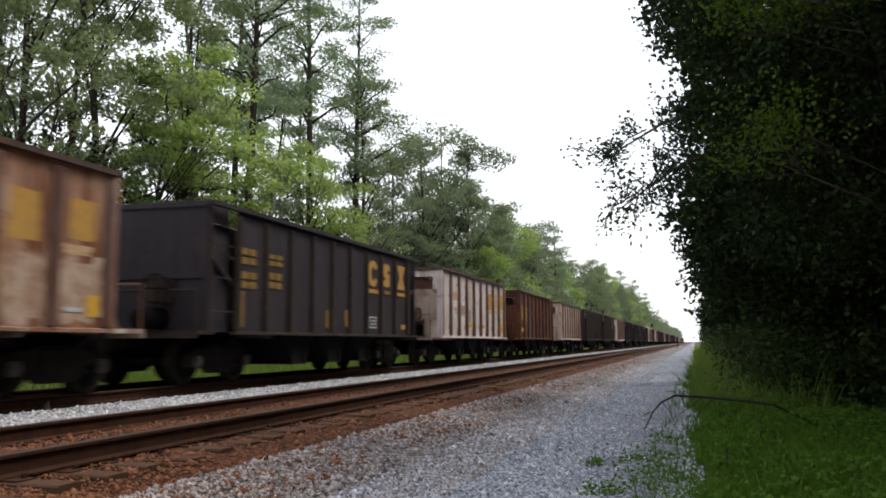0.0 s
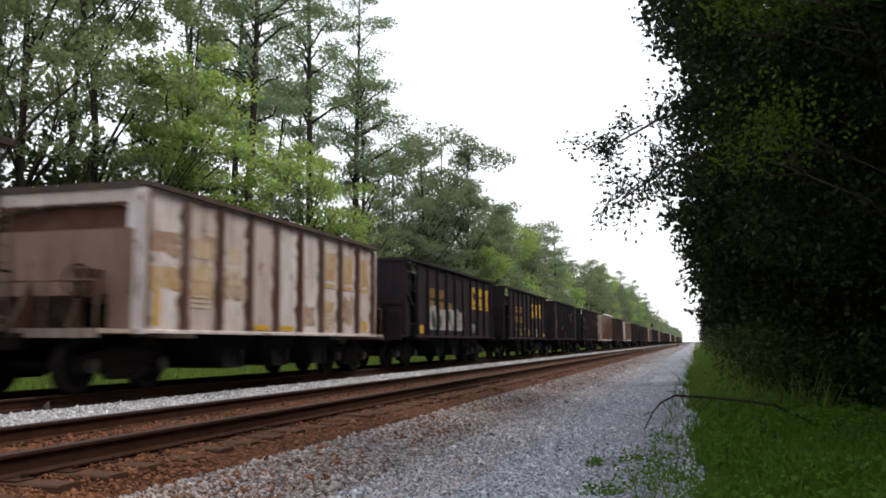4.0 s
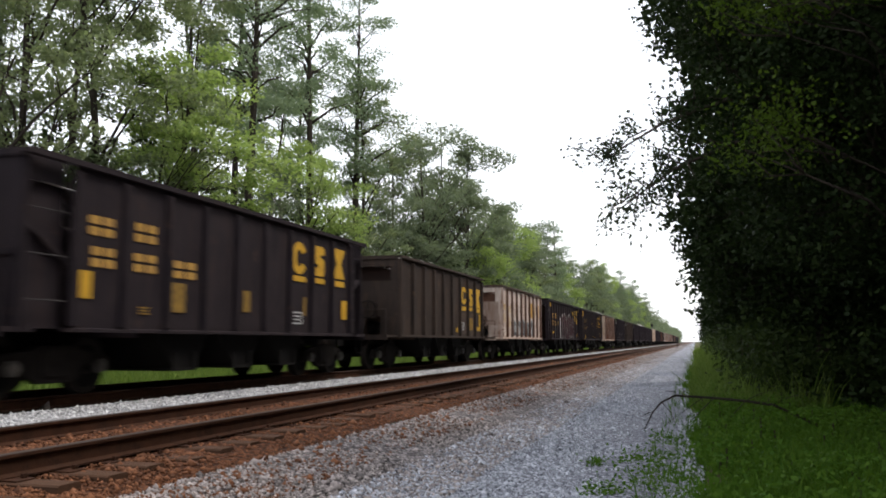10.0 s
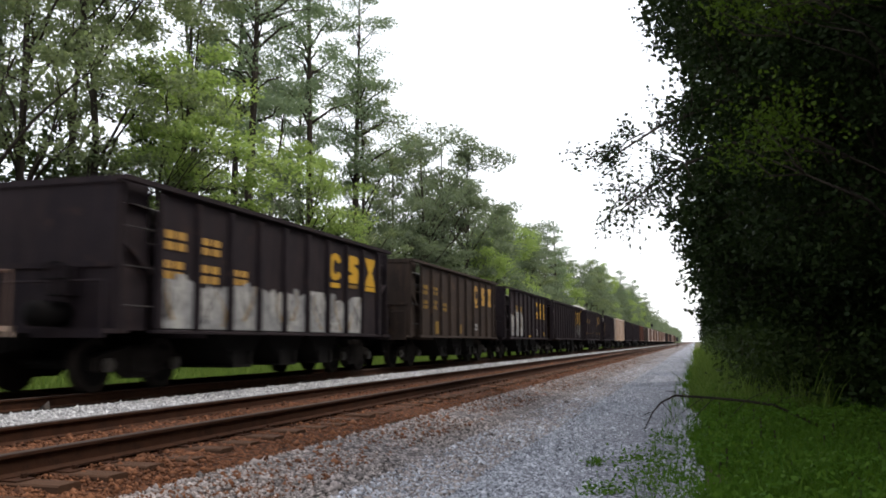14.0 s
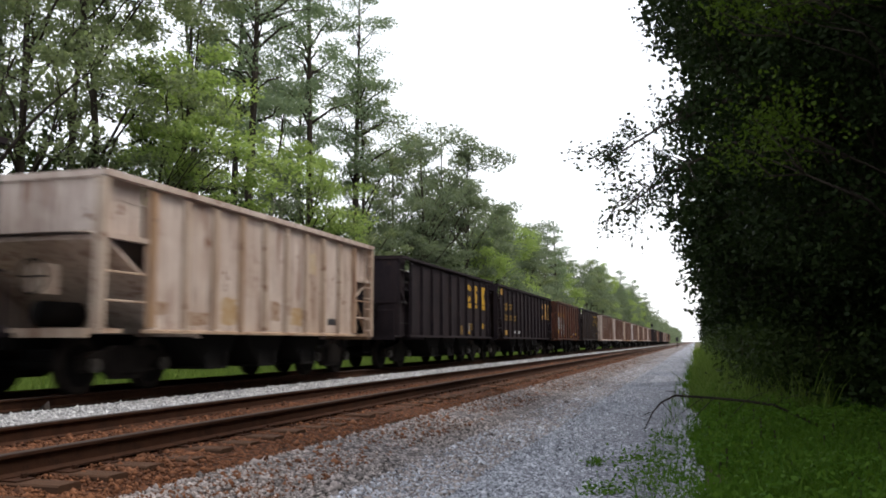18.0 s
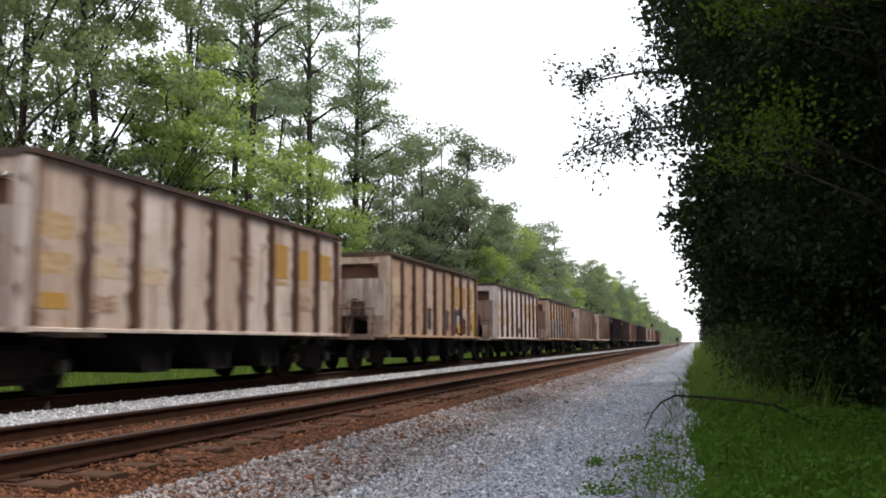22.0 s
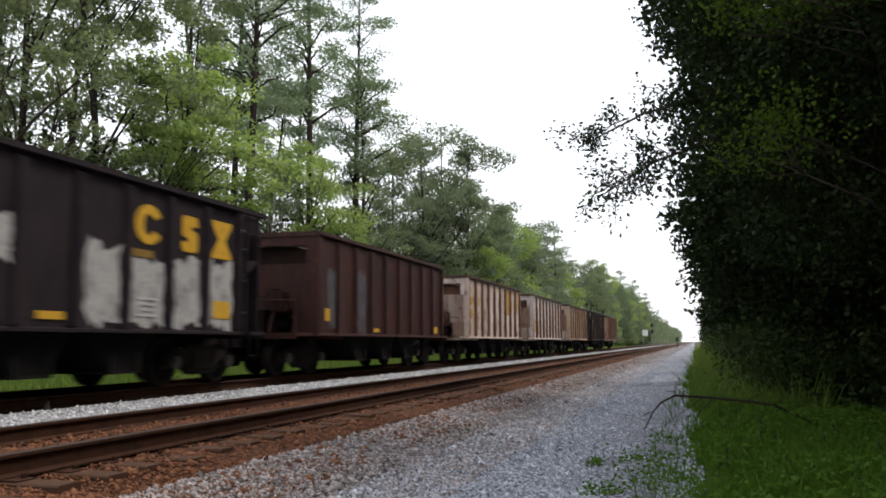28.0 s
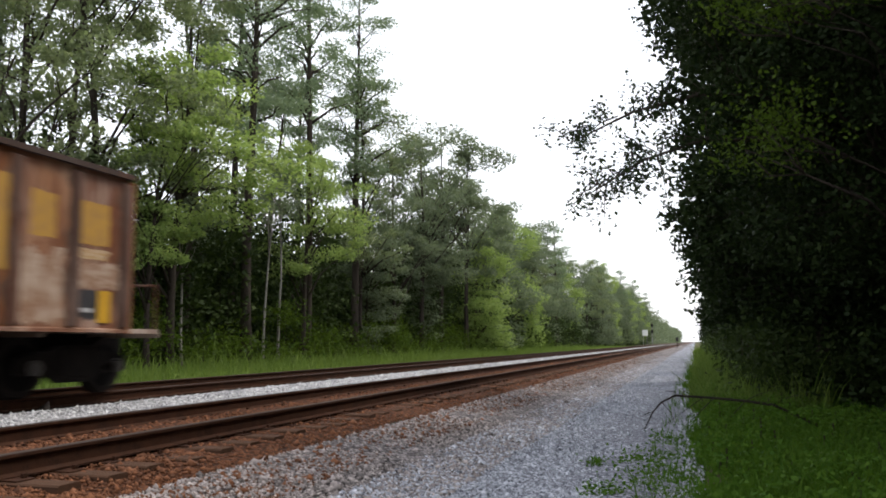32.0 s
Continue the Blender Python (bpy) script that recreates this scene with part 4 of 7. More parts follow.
# rear coupler at 0 s, paint, kind, heap, markings, sprayed panels (first, last, low, high, paints)
CARS = [
    (12.57, "orange", "recess", 0.1, "bold", None),
    (26.33, "grey", "flat", 0.1, "yellow", None),
    (40.10, "white", "recess", 0.1, "faded", None),
    (53.82, "rust", "recess", 0.1, "faded", None),
    (67.23, "cream", "recess", 0.1, "faded", None),
    (81.36, "grey", "flat", 0.1, "yellow", None),
    (95.19, "brown", "flat", 0.1, "yellow", None),
    (109.07, "white", "recess", 0.1, "faded", None),
    (122.93, "black", "flat", 0.1, "yellow", (1, 4, 1.2, 2.0, (W, Bk))),
    (136.79, "black", "flat", 0.1, "yellow", None),
    (150.57, "black", "wing", 0.35, "yellow", None),
    (164.42, "black", "flat", 0.1, "yellow", None),
    (178.29, "cream", "recess", 0.1, "faded", None),
    (192.16, "brown", "recess", 0.5, "yellow", None),
    (206.07, "white", "recess", 0.1, "bold", None),
    (221.74, "black", "cage", 0.1, "yellow", None),
    (235.85, "black", "flat", 0.1, "yellow", None),
    (249.80, "brown", "recess", 0.4, "yellow", None),
    (263.72, "cream", "recess", 0.1, "faded", (2, 6, 1.1, 1.9, (Bk, W, Gy))),
    (279.59, "black", "cage", 0.1, "yellow", (3, 9, 1.03, 2.85, (Rd, W, W))),
    (295.49, "black", "cage", 0.1, "yellow", None),
    (309.41, "tan", "recess", 0.45, "faded", None),
    (323.43, "black", "flat", 0.1, "yellow", (0, 7, 1.02, 1.95, (W, Gy))),
    (337.35, "brown", "flat", 0.1, "yellow", None),
    (351.02, "black", "flat", 0.1, "yellow", (0, 2, 1.1, 2.4, (W, Gy))),
    (366.87, "black", "cage", 0.1, "yellow", None),
    (380.82, "black", "recess", 0.5, "faded", None),
    (394.71, "black", "flat", 0.1, "yellow", None),
    (407.46, "cream", "short_cage", 0.1, "none", None),
    (421.90, "black", "flat", 0.1, "yellow", None),
    (437.18, "black", "cage", 0.1, "yellow", None),
    (451.10, "rust", "recess", 0.1, "white", None),
    (463.99, "grey", "flat", 0.1, "yellow", None),
    (478.06, "cream", "recess", 0.1, "faded", None),
    (491.82, "cream", "recess", 0.1, "faded", None),
    (505.60, "tan", "recess", 0.1, "bold", None),
    (519.38, "white", "recess", 0.1, "faded", None),
    (533.15, "tan", "recess", 0.1, "none", (0, 6, 1.03, 2.25, (Gy, Te, Pk, W))),
    (546.92, "cream", "recess", 0.1, "faded", None),
    (560.68, "cream", "recess", 0.1, "faded", None),
    (574.39, "black", "flat", 0.1, "yellow", None),
    (588.11, "brown", "flat", 0.1, "yellow", None),
    (601.82, "orange", "recess", 0.1, "bold", None),
    (615.53, "black", "flat", 0.1, "yellow", None),
    (629.22, "maroon", "recess", 0.35, "dim", None),
    (642.90, "cream", "recess", 0.1, "faded", None),
    (656.61, "white", "recess", 0.1, "bold", None),
    (670.31, "tan", "recess", 0.1, "faded", None),
    (684.01, "grey", "flat", 0.1, "yellow", None),
    (697.75, "orange", "recess", 0.1, "bold", None),
]
HALF_LEN = {"flat": 6.88, "recess": 6.88, "wing": 6.88, "cage": 7.92, "short_cage": 6.26}
PROTOS, TRAIN = {}, []


# marks that were painted, sprayed or rusted onto single cars, as (code, along the car, height, width, tall)
PAINTED = {}
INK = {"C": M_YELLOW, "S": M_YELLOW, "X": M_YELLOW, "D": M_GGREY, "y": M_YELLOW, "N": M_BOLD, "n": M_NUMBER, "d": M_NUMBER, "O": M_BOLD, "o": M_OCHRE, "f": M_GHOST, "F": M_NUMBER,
       "r": M_RUSTPATCH, "k": M_GBLACK, "g": M_GGREY, "h": M_GWHITE, "W": M_WHITE, "w": M_WHITE, "B": M_WHITE, "L": M_WHITE, "z": M_WHITE, "l": M_NUMBER,
       "t": M_GSLATE, "m": M_GMAROON, "u": M_GBLUE, "v": M_GOLIVE, "p": M_PALEBROWN, "q": M_GGREY}
WORN = (1, 6, 10, 23, 26, 27, 30)
CALLED = {"C": "logo_marking", "S": "logo_marking", "X": "logo_marking", "D": "logo_marking", "N": "number_bar", "n": "number_bar", "z": "number_bar", "y": "yellow_bar", "d": "yellow_bar",
          "B": "stencil_panel", "l": "small_print", "L": "small_print", "F": "stencil_panel", "r": "rust_patch", "p": "rust_patch"}
UNIT = {}


def unit_mark(code, mat, variant):
    """A mark one metre wide and tall, to be set at its size; patches come in four ragged outlines."""
    key = (code, mat.name, variant)
    if key in UNIT:
        return UNIT[key]
    s, r = Shape(), random.Random(17 * variant + ord(code[0]))
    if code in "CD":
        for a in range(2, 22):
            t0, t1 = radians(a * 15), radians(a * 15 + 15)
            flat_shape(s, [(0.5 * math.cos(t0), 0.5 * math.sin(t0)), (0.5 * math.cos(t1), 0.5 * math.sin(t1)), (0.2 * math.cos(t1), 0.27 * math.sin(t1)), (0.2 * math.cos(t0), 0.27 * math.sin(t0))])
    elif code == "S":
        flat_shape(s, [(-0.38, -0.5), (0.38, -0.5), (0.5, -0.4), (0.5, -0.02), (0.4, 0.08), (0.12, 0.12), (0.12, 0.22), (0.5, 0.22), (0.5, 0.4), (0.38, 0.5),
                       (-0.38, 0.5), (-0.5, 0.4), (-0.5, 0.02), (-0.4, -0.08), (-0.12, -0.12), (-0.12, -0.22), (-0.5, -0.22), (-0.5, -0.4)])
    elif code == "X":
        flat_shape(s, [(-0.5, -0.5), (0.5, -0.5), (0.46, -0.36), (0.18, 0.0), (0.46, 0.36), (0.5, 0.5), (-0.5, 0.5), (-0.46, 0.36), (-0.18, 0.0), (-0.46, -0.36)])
    elif code in "nNz":
        for a, b in ((-0.5, -0.06), (0.06, 0.5)):
            flat_shape(s, rounded(a, b, 0.07, 0.5, 0.08))
            flat_shape(s, rounded(a, b, -0.5, -0.07, 0.08))
    elif code in "BF":
        for a, b, c, d in ((-0.5, 0.5, 0.38, 0.5), (-0.5, 0.5, -0.5, -0.38), (-0.5, -0.42, -0.38, 0.38), (0.42, 0.5, -0.38, 0.38)) + (((-0.3, 0.3, 0.08, 0.2), (-0.3, 0.3, -0.2, -0.08)) if code == "B" else ((-0.34, 0.34, -0.14, 0.14),)):
            flat_shape(s, [(a, c), (b, c), (b, d), (a, d)])
    elif code in "lL":
        for z, w in ((0.36, 0.5), (0.0, 0.42), (-0.36, 0.47)):
            flat_shape(s, [(-w, z - 0.1), (w, z - 0.1), (w, z + 0.1), (-w, z + 0.1)])
    elif code in "ydWw":
        flat_shape(s, [(-0.5, -0.5), (0.5, -0.5), (0.5, 0.5), (-0.5, 0.5)])
    else:
        n, wear = 7, 0.03 if code == "O" else 0.09
        side = [(-0.5 + k / n, -0.5) for k in range(n)] + [(0.5, -0.5 + k / n) for k in range(n)] + [(0.5 - k / n, 0.5) for k in range(n)] + [(-0.5, 0.5 - k / n) for k in range(n)]
        flat_shape(s, [(y + r.uniform(-wear, wear), z + r.uniform(-wear, wear)) for y, z in side], 0.0, 0.002)
    UNIT[key] = s.mesh(CALLED.get(code, "paint_patch"), mat)
    return UNIT[key]


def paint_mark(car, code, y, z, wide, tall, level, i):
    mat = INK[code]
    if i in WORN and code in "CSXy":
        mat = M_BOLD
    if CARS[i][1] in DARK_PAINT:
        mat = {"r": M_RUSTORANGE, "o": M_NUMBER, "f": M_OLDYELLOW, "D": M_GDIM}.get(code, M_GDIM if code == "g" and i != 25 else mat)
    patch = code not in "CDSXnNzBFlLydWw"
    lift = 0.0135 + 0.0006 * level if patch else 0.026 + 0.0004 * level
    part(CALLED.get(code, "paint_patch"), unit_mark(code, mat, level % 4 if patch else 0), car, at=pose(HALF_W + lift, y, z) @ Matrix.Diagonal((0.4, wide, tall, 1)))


def marks(car, *rows):
    PAINTED.setdefault(car, []).extend(rows)


marks(0, ("O", 3.33, 2.48, 0.55, 0.67), ("O", 4.44, 2.54, 0.53, 0.58), ("o", 4.36, 2.1, 0.56, 0.15), ("y", 4.71, 1.31, 0.25, 0.31), ("o", 3.02, 1.57, 0.08, 0.38), ("w", 4.3, 1.25, 0.34, 0.06), ("r", 3.38, 1.52, 0.66, 0.89), ("r", 4.44, 1.53, 0.9, 0.88))
marks(1, ("n", -4.56, 2.47, 0.54, 0.32), ("n", -3.45, 2.49, 0.6, 0.24), ("n", -4.56, 2, 0.6, 0.33), ("n", -3.45, 2.06, 0.56, 0.33), ("C", 2.19, 2.65, 0.74, 0.72), ("S", 3.25, 2.67, 0.49, 0.64), ("X", 4.5, 2.69, 0.65, 0.71), ("y", 2.21, 2.17, 0.73, 0.11), ("d", 3.3, 2.19, 0.45, 0.1), ("y", 4.52, 2.19, 0.65, 0.1), ("d", -0.81, 1.34, 0.14, 0.41), ("d", 0.35, 1.38, 0.16, 0.43), ("d", -4.81, 1.43, 0.16, 0.69), ("B", 2.21, 1.32, 0.51, 0.31), ("y", 4.69, 1.23, 0.35, 0.13))
marks(2, ("o", -3.19, 2.46, 0.61, 0.3), ("r", -3.08, 1.94, 0.19, 0.24), ("r", -2.13, 1.97, 0.71, 0.39), ("y", -0.98, 1.42, 0.63, 0.12), ("y", 1.14, 1.43, 0.43, 0.12), ("O", 2.35, 2.49, 0.58, 0.68), ("o", 3.51, 2.54, 0.54, 0.62), ("O", 4.56, 2.55, 0.66, 0.62), ("o", 2.32, 2.05, 0.68, 0.11), ("o", 3.49, 2.07, 0.58, 0.08), ("o", 4.54, 2.15, 0.64, 0.09), ("y", 4.42, 1.39, 0.63, 0.39), ("g", -1.07, 1.79, 0.34, 0.48))
marks(3, ("y", -4.28, 1.4, 0.57, 0.2), ("o", -4.31, 2.29, 0.64, 0.69), ("o", -3.17, 2.22, 0.58, 0.72), ("g", -2.2, 1.79, 0.86, 1.5), ("g", 0.97, 1.54, 0.46, 0.97))
marks(4, ("o", -4.53, 2.4, 0.72, 0.34), ("f", -3.37, 2.43, 0.82, 0.28), ("f", -4.51, 1.81, 0.76, 0.35), ("f", -3.39, 1.92, 0.78, 0.36), ("k", -4.7, 1.27, 0.39, 0.15), ("O", 2.13, 2.38, 0.72, 0.85), ("o", 3.19, 2.49, 0.54, 0.73), ("O", 4.4, 2.48, 0.82, 0.71), ("o", 4.4, 2.03, 0.81, 0.14), ("k", 1.97, 1.31, 0.39, 0.21), ("k", 4.36, 1.54, 0.73, 0.57))
marks(5, ("C", 0.93, 2.55, 0.54, 0.57), ("S", 1.99, 2.56, 0.44, 0.56), ("X", 3.19, 2.56, 0.61, 0.59), ("y", 0.95, 2.16, 0.58, 0.12), ("y", 1.99, 2.15, 0.43, 0.09), ("y", 3.17, 2.16, 0.57, 0.12), ("d", -1.27, 1.48, 0.24, 0.16), ("d", -0.23, 1.31, 0.39, 0.33), ("B", 1.98, 1.4, 0.41, 0.23), ("y", 1.99, 1.19, 0.43, 0.11), ("y", 4.37, 1.18, 0.75, 0.1))
marks(6, ("n", -4.56, 2.45, 0.61, 0.32), ("n", -3.45, 2.47, 0.67, 0.28), ("n", -4.55, 1.99, 0.61, 0.3), ("n", -3.45, 2.04, 0.66, 0.31), ("C", 2.33, 2.56, 0.69, 0.98), ("S", 3.46, 2.6, 0.65, 0.98), ("X", 4.47, 2.59, 0.85, 0.93), ("p", -2.4, 2.12, 0.54, 1.97))
marks(9, ("n", -3.16, 2.38, 0.56, 0.3), ("n", -2.04, 2.4, 0.53, 0.28), ("n", -3.27, 1.9, 0.77, 0.29), ("n", -2.22, 1.89, 0.89, 0.31), ("l", -3.15, 1.41, 0.29, 0.11), ("l", -2.15, 1.38, 0.43, 0.15), ("d", -2.02, 1.18, 0.49, 0.14), ("d", -0.98, 1.44, 0.28, 0.13), ("d", 0.08, 1.27, 0.48, 0.32), ("C", 1.17, 2.54, 0.57, 0.61), ("S", 2.19, 2.52, 0.52, 0.59), ("X", 3.36, 2.55, 0.58, 0.61), ("y", 1.12, 2.16, 0.55, 0.11), ("y", 2.19, 2.13, 0.47, 0.08), ("y", 3.34, 2.16, 0.57, 0.12), ("B", 2.14, 1.35, 0.54, 0.29), ("y", 2.15, 1.14, 0.54, 0.1), ("y", 4.48, 1.17, 0.83, 0.16))
marks(10, ("v", -3.83, 1.9, 0.59, 0.47), ("y", -3.54, 1.33, 0.22, 0.47), ("n", -2.68, 2.26, 0.43, 0.27), ("n", -1.92, 2.28, 0.44, 0.28), ("n", -2.67, 1.75, 0.44, 0.24), ("n", -1.91, 1.75, 0.46, 0.28), ("n", -1.84, 1.72, 0.47, 0.28), ("W", -1.83, 1.66, 0.42, 0.23), ("d", -1.31, 1.29, 0.17, 0.39), ("y", -0.22, 1.27, 0.22, 0.35), ("C", 1.18, 2.46, 0.44, 0.67), ("S", 1.94, 2.44, 0.41, 0.6), ("X", 2.64, 2.44, 0.51, 0.64), ("v", 3.4, 1.86, 0.49, 0.62), ("y", 3.48, 1.32, 0.33, 0.35), ("l", -2.71, 1.2, 0.36, 0.18), ("l", -1.98, 1.18, 0.33, 0.18), ("B", 1.94, 1.21, 0.31, 0.27))
marks(11, ("C", 2.14, 2.69, 0.74, 0.66), ("S", 3.16, 2.69, 0.55, 0.71), ("X", 4.39, 2.72, 0.8, 0.74), ("y", 2.14, 2.23, 0.73, 0.16), ("y", 3.14, 2.23, 0.52, 0.14), ("y", 4.36, 2.22, 0.74, 0.15), ("B", 1.98, 1.38, 0.41, 0.24), ("y", 2.28, 1.36, 0.23, 0.42), ("y", 4.43, 1.56, 0.26, 0.84), ("W", 4.22, 1.46, 0.46, 0.17), ("l", 3.22, 1.43, 0.67, 0.19), ("d", 1.12, 1.28, 0.35, 0.22), ("n", -4.55, 2.48, 0.68, 0.28), ("n", -3.38, 2.5, 0.57, 0.3), ("n", -4.55, 1.95, 0.68, 0.26), ("n", -3.44, 1.94, 0.61, 0.27), ("n", -2.32, 1.94, 0.7, 0.25), ("W", -4.59, 1.44, 0.6, 0.13), ("y", -4.59, 1.19, 0.6, 0.22))
marks(12, ("o", -4.54, 2.31, 0.71, 0.46), ("f", -3.38, 2.29, 0.8, 0.45), ("f", -4.54, 1.85, 0.71, 0.28), ("y", -4.67, 1.51, 0.44, 0.3), ("f", -3.38, 1.65, 0.8, 0.54), ("O", 2.17, 2.43, 0.79, 0.78), ("o", 3.21, 2.45, 0.49, 0.72), ("o", 4.29, 2.46, 0.57, 0.77))
marks(13, ("n", -4.56, 2.35, 0.52, 0.29), ("n", -3.5, 2.38, 0.56, 0.25), ("n", -4.59, 1.9, 0.56, 0.2), ("n", -3.52, 1.87, 0.53, 0.28), ("n", -2.35, 1.86, 0.64, 0.31), ("y", -4.78, 1.61, 0.22, 0.86), ("y", -2.06, 1.26, 0.19, 0.23), ("l", -2.3, 1.28, 0.19, 0.12), ("C", 2.16, 2.5, 0.77, 0.67), ("S", 3.15, 2.5, 0.53, 0.71), ("X", 4.41, 2.54, 0.83, 0.77), ("y", 2.11, 2.05, 0.67, 0.15), ("d", 3.15, 2.04, 0.53, 0.11), ("d", 4.37, 2.06, 0.75, 0.13), ("B", 2, 1.33, 0.46, 0.29), ("d", 2.21, 1.29, 0.21, 0.47), ("W", 4.17, 1.2, 0.35, 0.08))
marks(14, ("O", 2.3, 2.54, 0.52, 0.58), ("O", 3.29, 2.5, 0.53, 0.57), ("O", 4.42, 2.54, 0.53, 0.59), ("O", 2.28, 2.1, 0.5, 0.12), ("o", 3.27, 2.08, 0.52, 0.1), ("O", 4.36, 2.08, 0.74, 0.18), ("r", 3.31, 1.55, 0.86, 0.35), ("k", 4.25, 1.58, 0.51, 0.32), ("k", 4.23, 1.24, 0.32, 0.14), ("k", 2.23, 1.79, 0.36, 0.27), ("W", 2.26, 1.35, 0.35, 0.46))
marks(15, ("y", -6.47, 3.11, 0.33, 0.18), ("N", -5.52, 2.42, 0.64, 0.31), ("N", -4.46, 2.42, 0.51, 0.23), ("N", -5.56, 1.93, 0.54, 0.28), ("N", -4.46, 1.94, 0.65, 0.28), ("N", -3.36, 1.94, 0.56, 0.25), ("l", -4.46, 1.23, 0.52, 0.23), ("l", -3.37, 1.29, 0.5, 0.37), ("y", -3.17, 1.32, 0.19, 0.42), ("g", -2.4, 1.69, 0.63, 0.77), ("g", -0.48, 1.32, 0.75, 0.39), ("v", 0.56, 2.17, 0.65, 0.32), ("g", 0.5, 1.31, 0.78, 0.47), ("C", 3.5, 2.47, 0.7, 0.88), ("S", 4.54, 2.49, 0.62, 0.9), ("X", 5.45, 2.53, 0.78, 0.93), ("B", 5.41, 1.47, 0.42, 0.25), ("y", 6.03, 1.5, 0.43, 0.57), ("y", -5.75, 1.77, 0.16, 0.83))
marks(16, ("N", -4.44, 2.5, 0.54, 0.29), ("N", -3.38, 2.52, 0.54, 0.3), ("N", -4.39, 2.04, 0.51, 0.3), ("N", -3.38, 2.04, 0.57, 0.29), ("N", -2.27, 2.02, 0.66, 0.29), ("y", -4.76, 1.62, 0.27, 0.4), ("l", -3.37, 1.29, 0.27, 0.13), ("d", -2.46, 1.54, 0.43, 0.5), ("d", -0.14, 1.58, 0.26, 0.41), ("C", 2.14, 2.65, 0.73, 0.72), ("S", 3.19, 2.67, 0.54, 0.7), ("X", 4.32, 2.7, 0.65, 0.73), ("y", 2.12, 2.19, 0.69, 0.12), ("y", 3.2, 2.21, 0.54, 0.12), ("y", 4.32, 2.21, 0.65, 0.14), ("B", 2.07, 1.32, 0.48, 0.27), ("d", 2.43, 1.58, 0.15, 0.41), ("y", 4.67, 1.58, 0.32, 0.46))
marks(17, ("C", 2.27, 2.54, 0.75, 0.66), ("S", 3.3, 2.51, 0.53, 0.68), ("X", 4.39, 2.52, 0.8, 0.75), ("y", 2.22, 2.05, 0.68, 0.15), ("y", 3.28, 2.06, 0.5, 0.14), ("y", 4.39, 2.04, 0.79, 0.15), ("d", 3.25, 1.48, 0.74, 0.47), ("B", 2.09, 1.38, 0.4, 0.29), ("p", 2.2, 1.5, 0.85, 0.81), ("p", 3.33, 1.49, 0.9, 0.88), ("y", 4.47, 1.31, 0.63, 0.14), ("y", 4.7, 1.58, 0.17, 0.67), ("y", 1.27, 1.23, 0.19, 0.17))
marks(18, ("o", -4.52, 2.41, 0.75, 0.27), ("f", -3.38, 2.33, 0.81, 0.35), ("f", -3.38, 1.71, 0.8, 0.49), ("O", 2.28, 2.43, 0.76, 0.78), ("o", 3.24, 2.44, 0.61, 0.71), ("o", 4.46, 2.46, 0.58, 0.75), ("f", -4.52, 1.9, 0.75, 0.37))
marks(19, ("y", -6.17, 3.05, 0.27, 0.22), ("N", -5.39, 2.42, 0.59, 0.32), ("N", -4.38, 2.41, 0.64, 0.3), ("N", -5.41, 1.98, 0.59, 0.31), ("N", -4.4, 1.95, 0.61, 0.3), ("d", -3.42, 1.98, 0.69, 0.24), ("y", -5.45, 1.39, 0.78, 0.12), ("t", -4.44, 1.43, 0.74, 0.66), ("C", 3.43, 2.51, 0.71, 0.9), ("S", 4.46, 2.58, 0.47, 0.82), ("X", 5.47, 2.61, 0.72, 0.8), ("y", 5.45, 2.12, 0.77, 0.13), ("y", 5.45, 1.25, 0.77, 0.17), ("y", 6.44, 3.04, 0.4, 0.29))
marks(20, ("C", 3.46, 2.59, 0.78, 0.72), ("S", 4.54, 2.61, 0.6, 0.72), ("X", 5.45, 2.61, 0.78, 0.7), ("y", 3.47, 2.12, 0.77, 0.17), ("y", 4.53, 2.12, 0.63, 0.15), ("y", 5.46, 2.12, 0.75, 0.14), ("y", 6.53, 3.08, 0.38, 0.24), ("F", -0.42, 2.25, 0.63, 0.35), ("g", 0.61, 1.72, 0.56, 0.54), ("y", 0.61, 1.32, 0.25, 0.2), ("y", -0.36, 1.23, 0.51, 0.12), ("y", 1.54, 1.19, 0.53, 0.13), ("B", 4.51, 1.46, 0.48, 0.28), ("y", 5.45, 1.24, 0.78, 0.14), ("y", 5.72, 1.48, 0.22, 0.31), ("n", -5.38, 2.46, 0.64, 0.27), ("n", -4.35, 2.48, 0.56, 0.25), ("n", -5.32, 1.93, 0.52, 0.27), ("n", -4.35, 1.92, 0.56, 0.25), ("y", -6.4, 2.97, 0.39, 0.46))
marks(20, ("y", -5.44, 1.19, 0.77, 0.26))
marks(21, ("y", -4.53, 1.46, 0.38, 0.23), ("k", -3.61, 1.9, 0.35, 0.89), ("k", -0.16, 2.12, 0.58, 0.89), ("o", 2.32, 2.4, 0.71, 0.98), ("o", 4.39, 2.5, 0.79, 1.05), ("r", -3.27, 1.58, 0.78, 0.69))
marks(22, ("N", -4.54, 2.5, 0.59, 0.33), ("N", -3.44, 2.5, 0.63, 0.3), ("N", -4.58, 2, 0.57, 0.31), ("N", -3.46, 2, 0.59, 0.33), ("N", -2.39, 2.02, 0.56, 0.29), ("C", 2.15, 2.62, 0.76, 0.67), ("S", 3.27, 2.64, 0.66, 0.7), ("X", 4.46, 2.65, 0.69, 0.74), ("y", 2.09, 2.17, 0.64, 0.12), ("d", 3.21, 2.2, 0.62, 0.09), ("y", 4.43, 2.2, 0.75, 0.11), ("B", 2.06, 1.36, 0.51, 0.29))
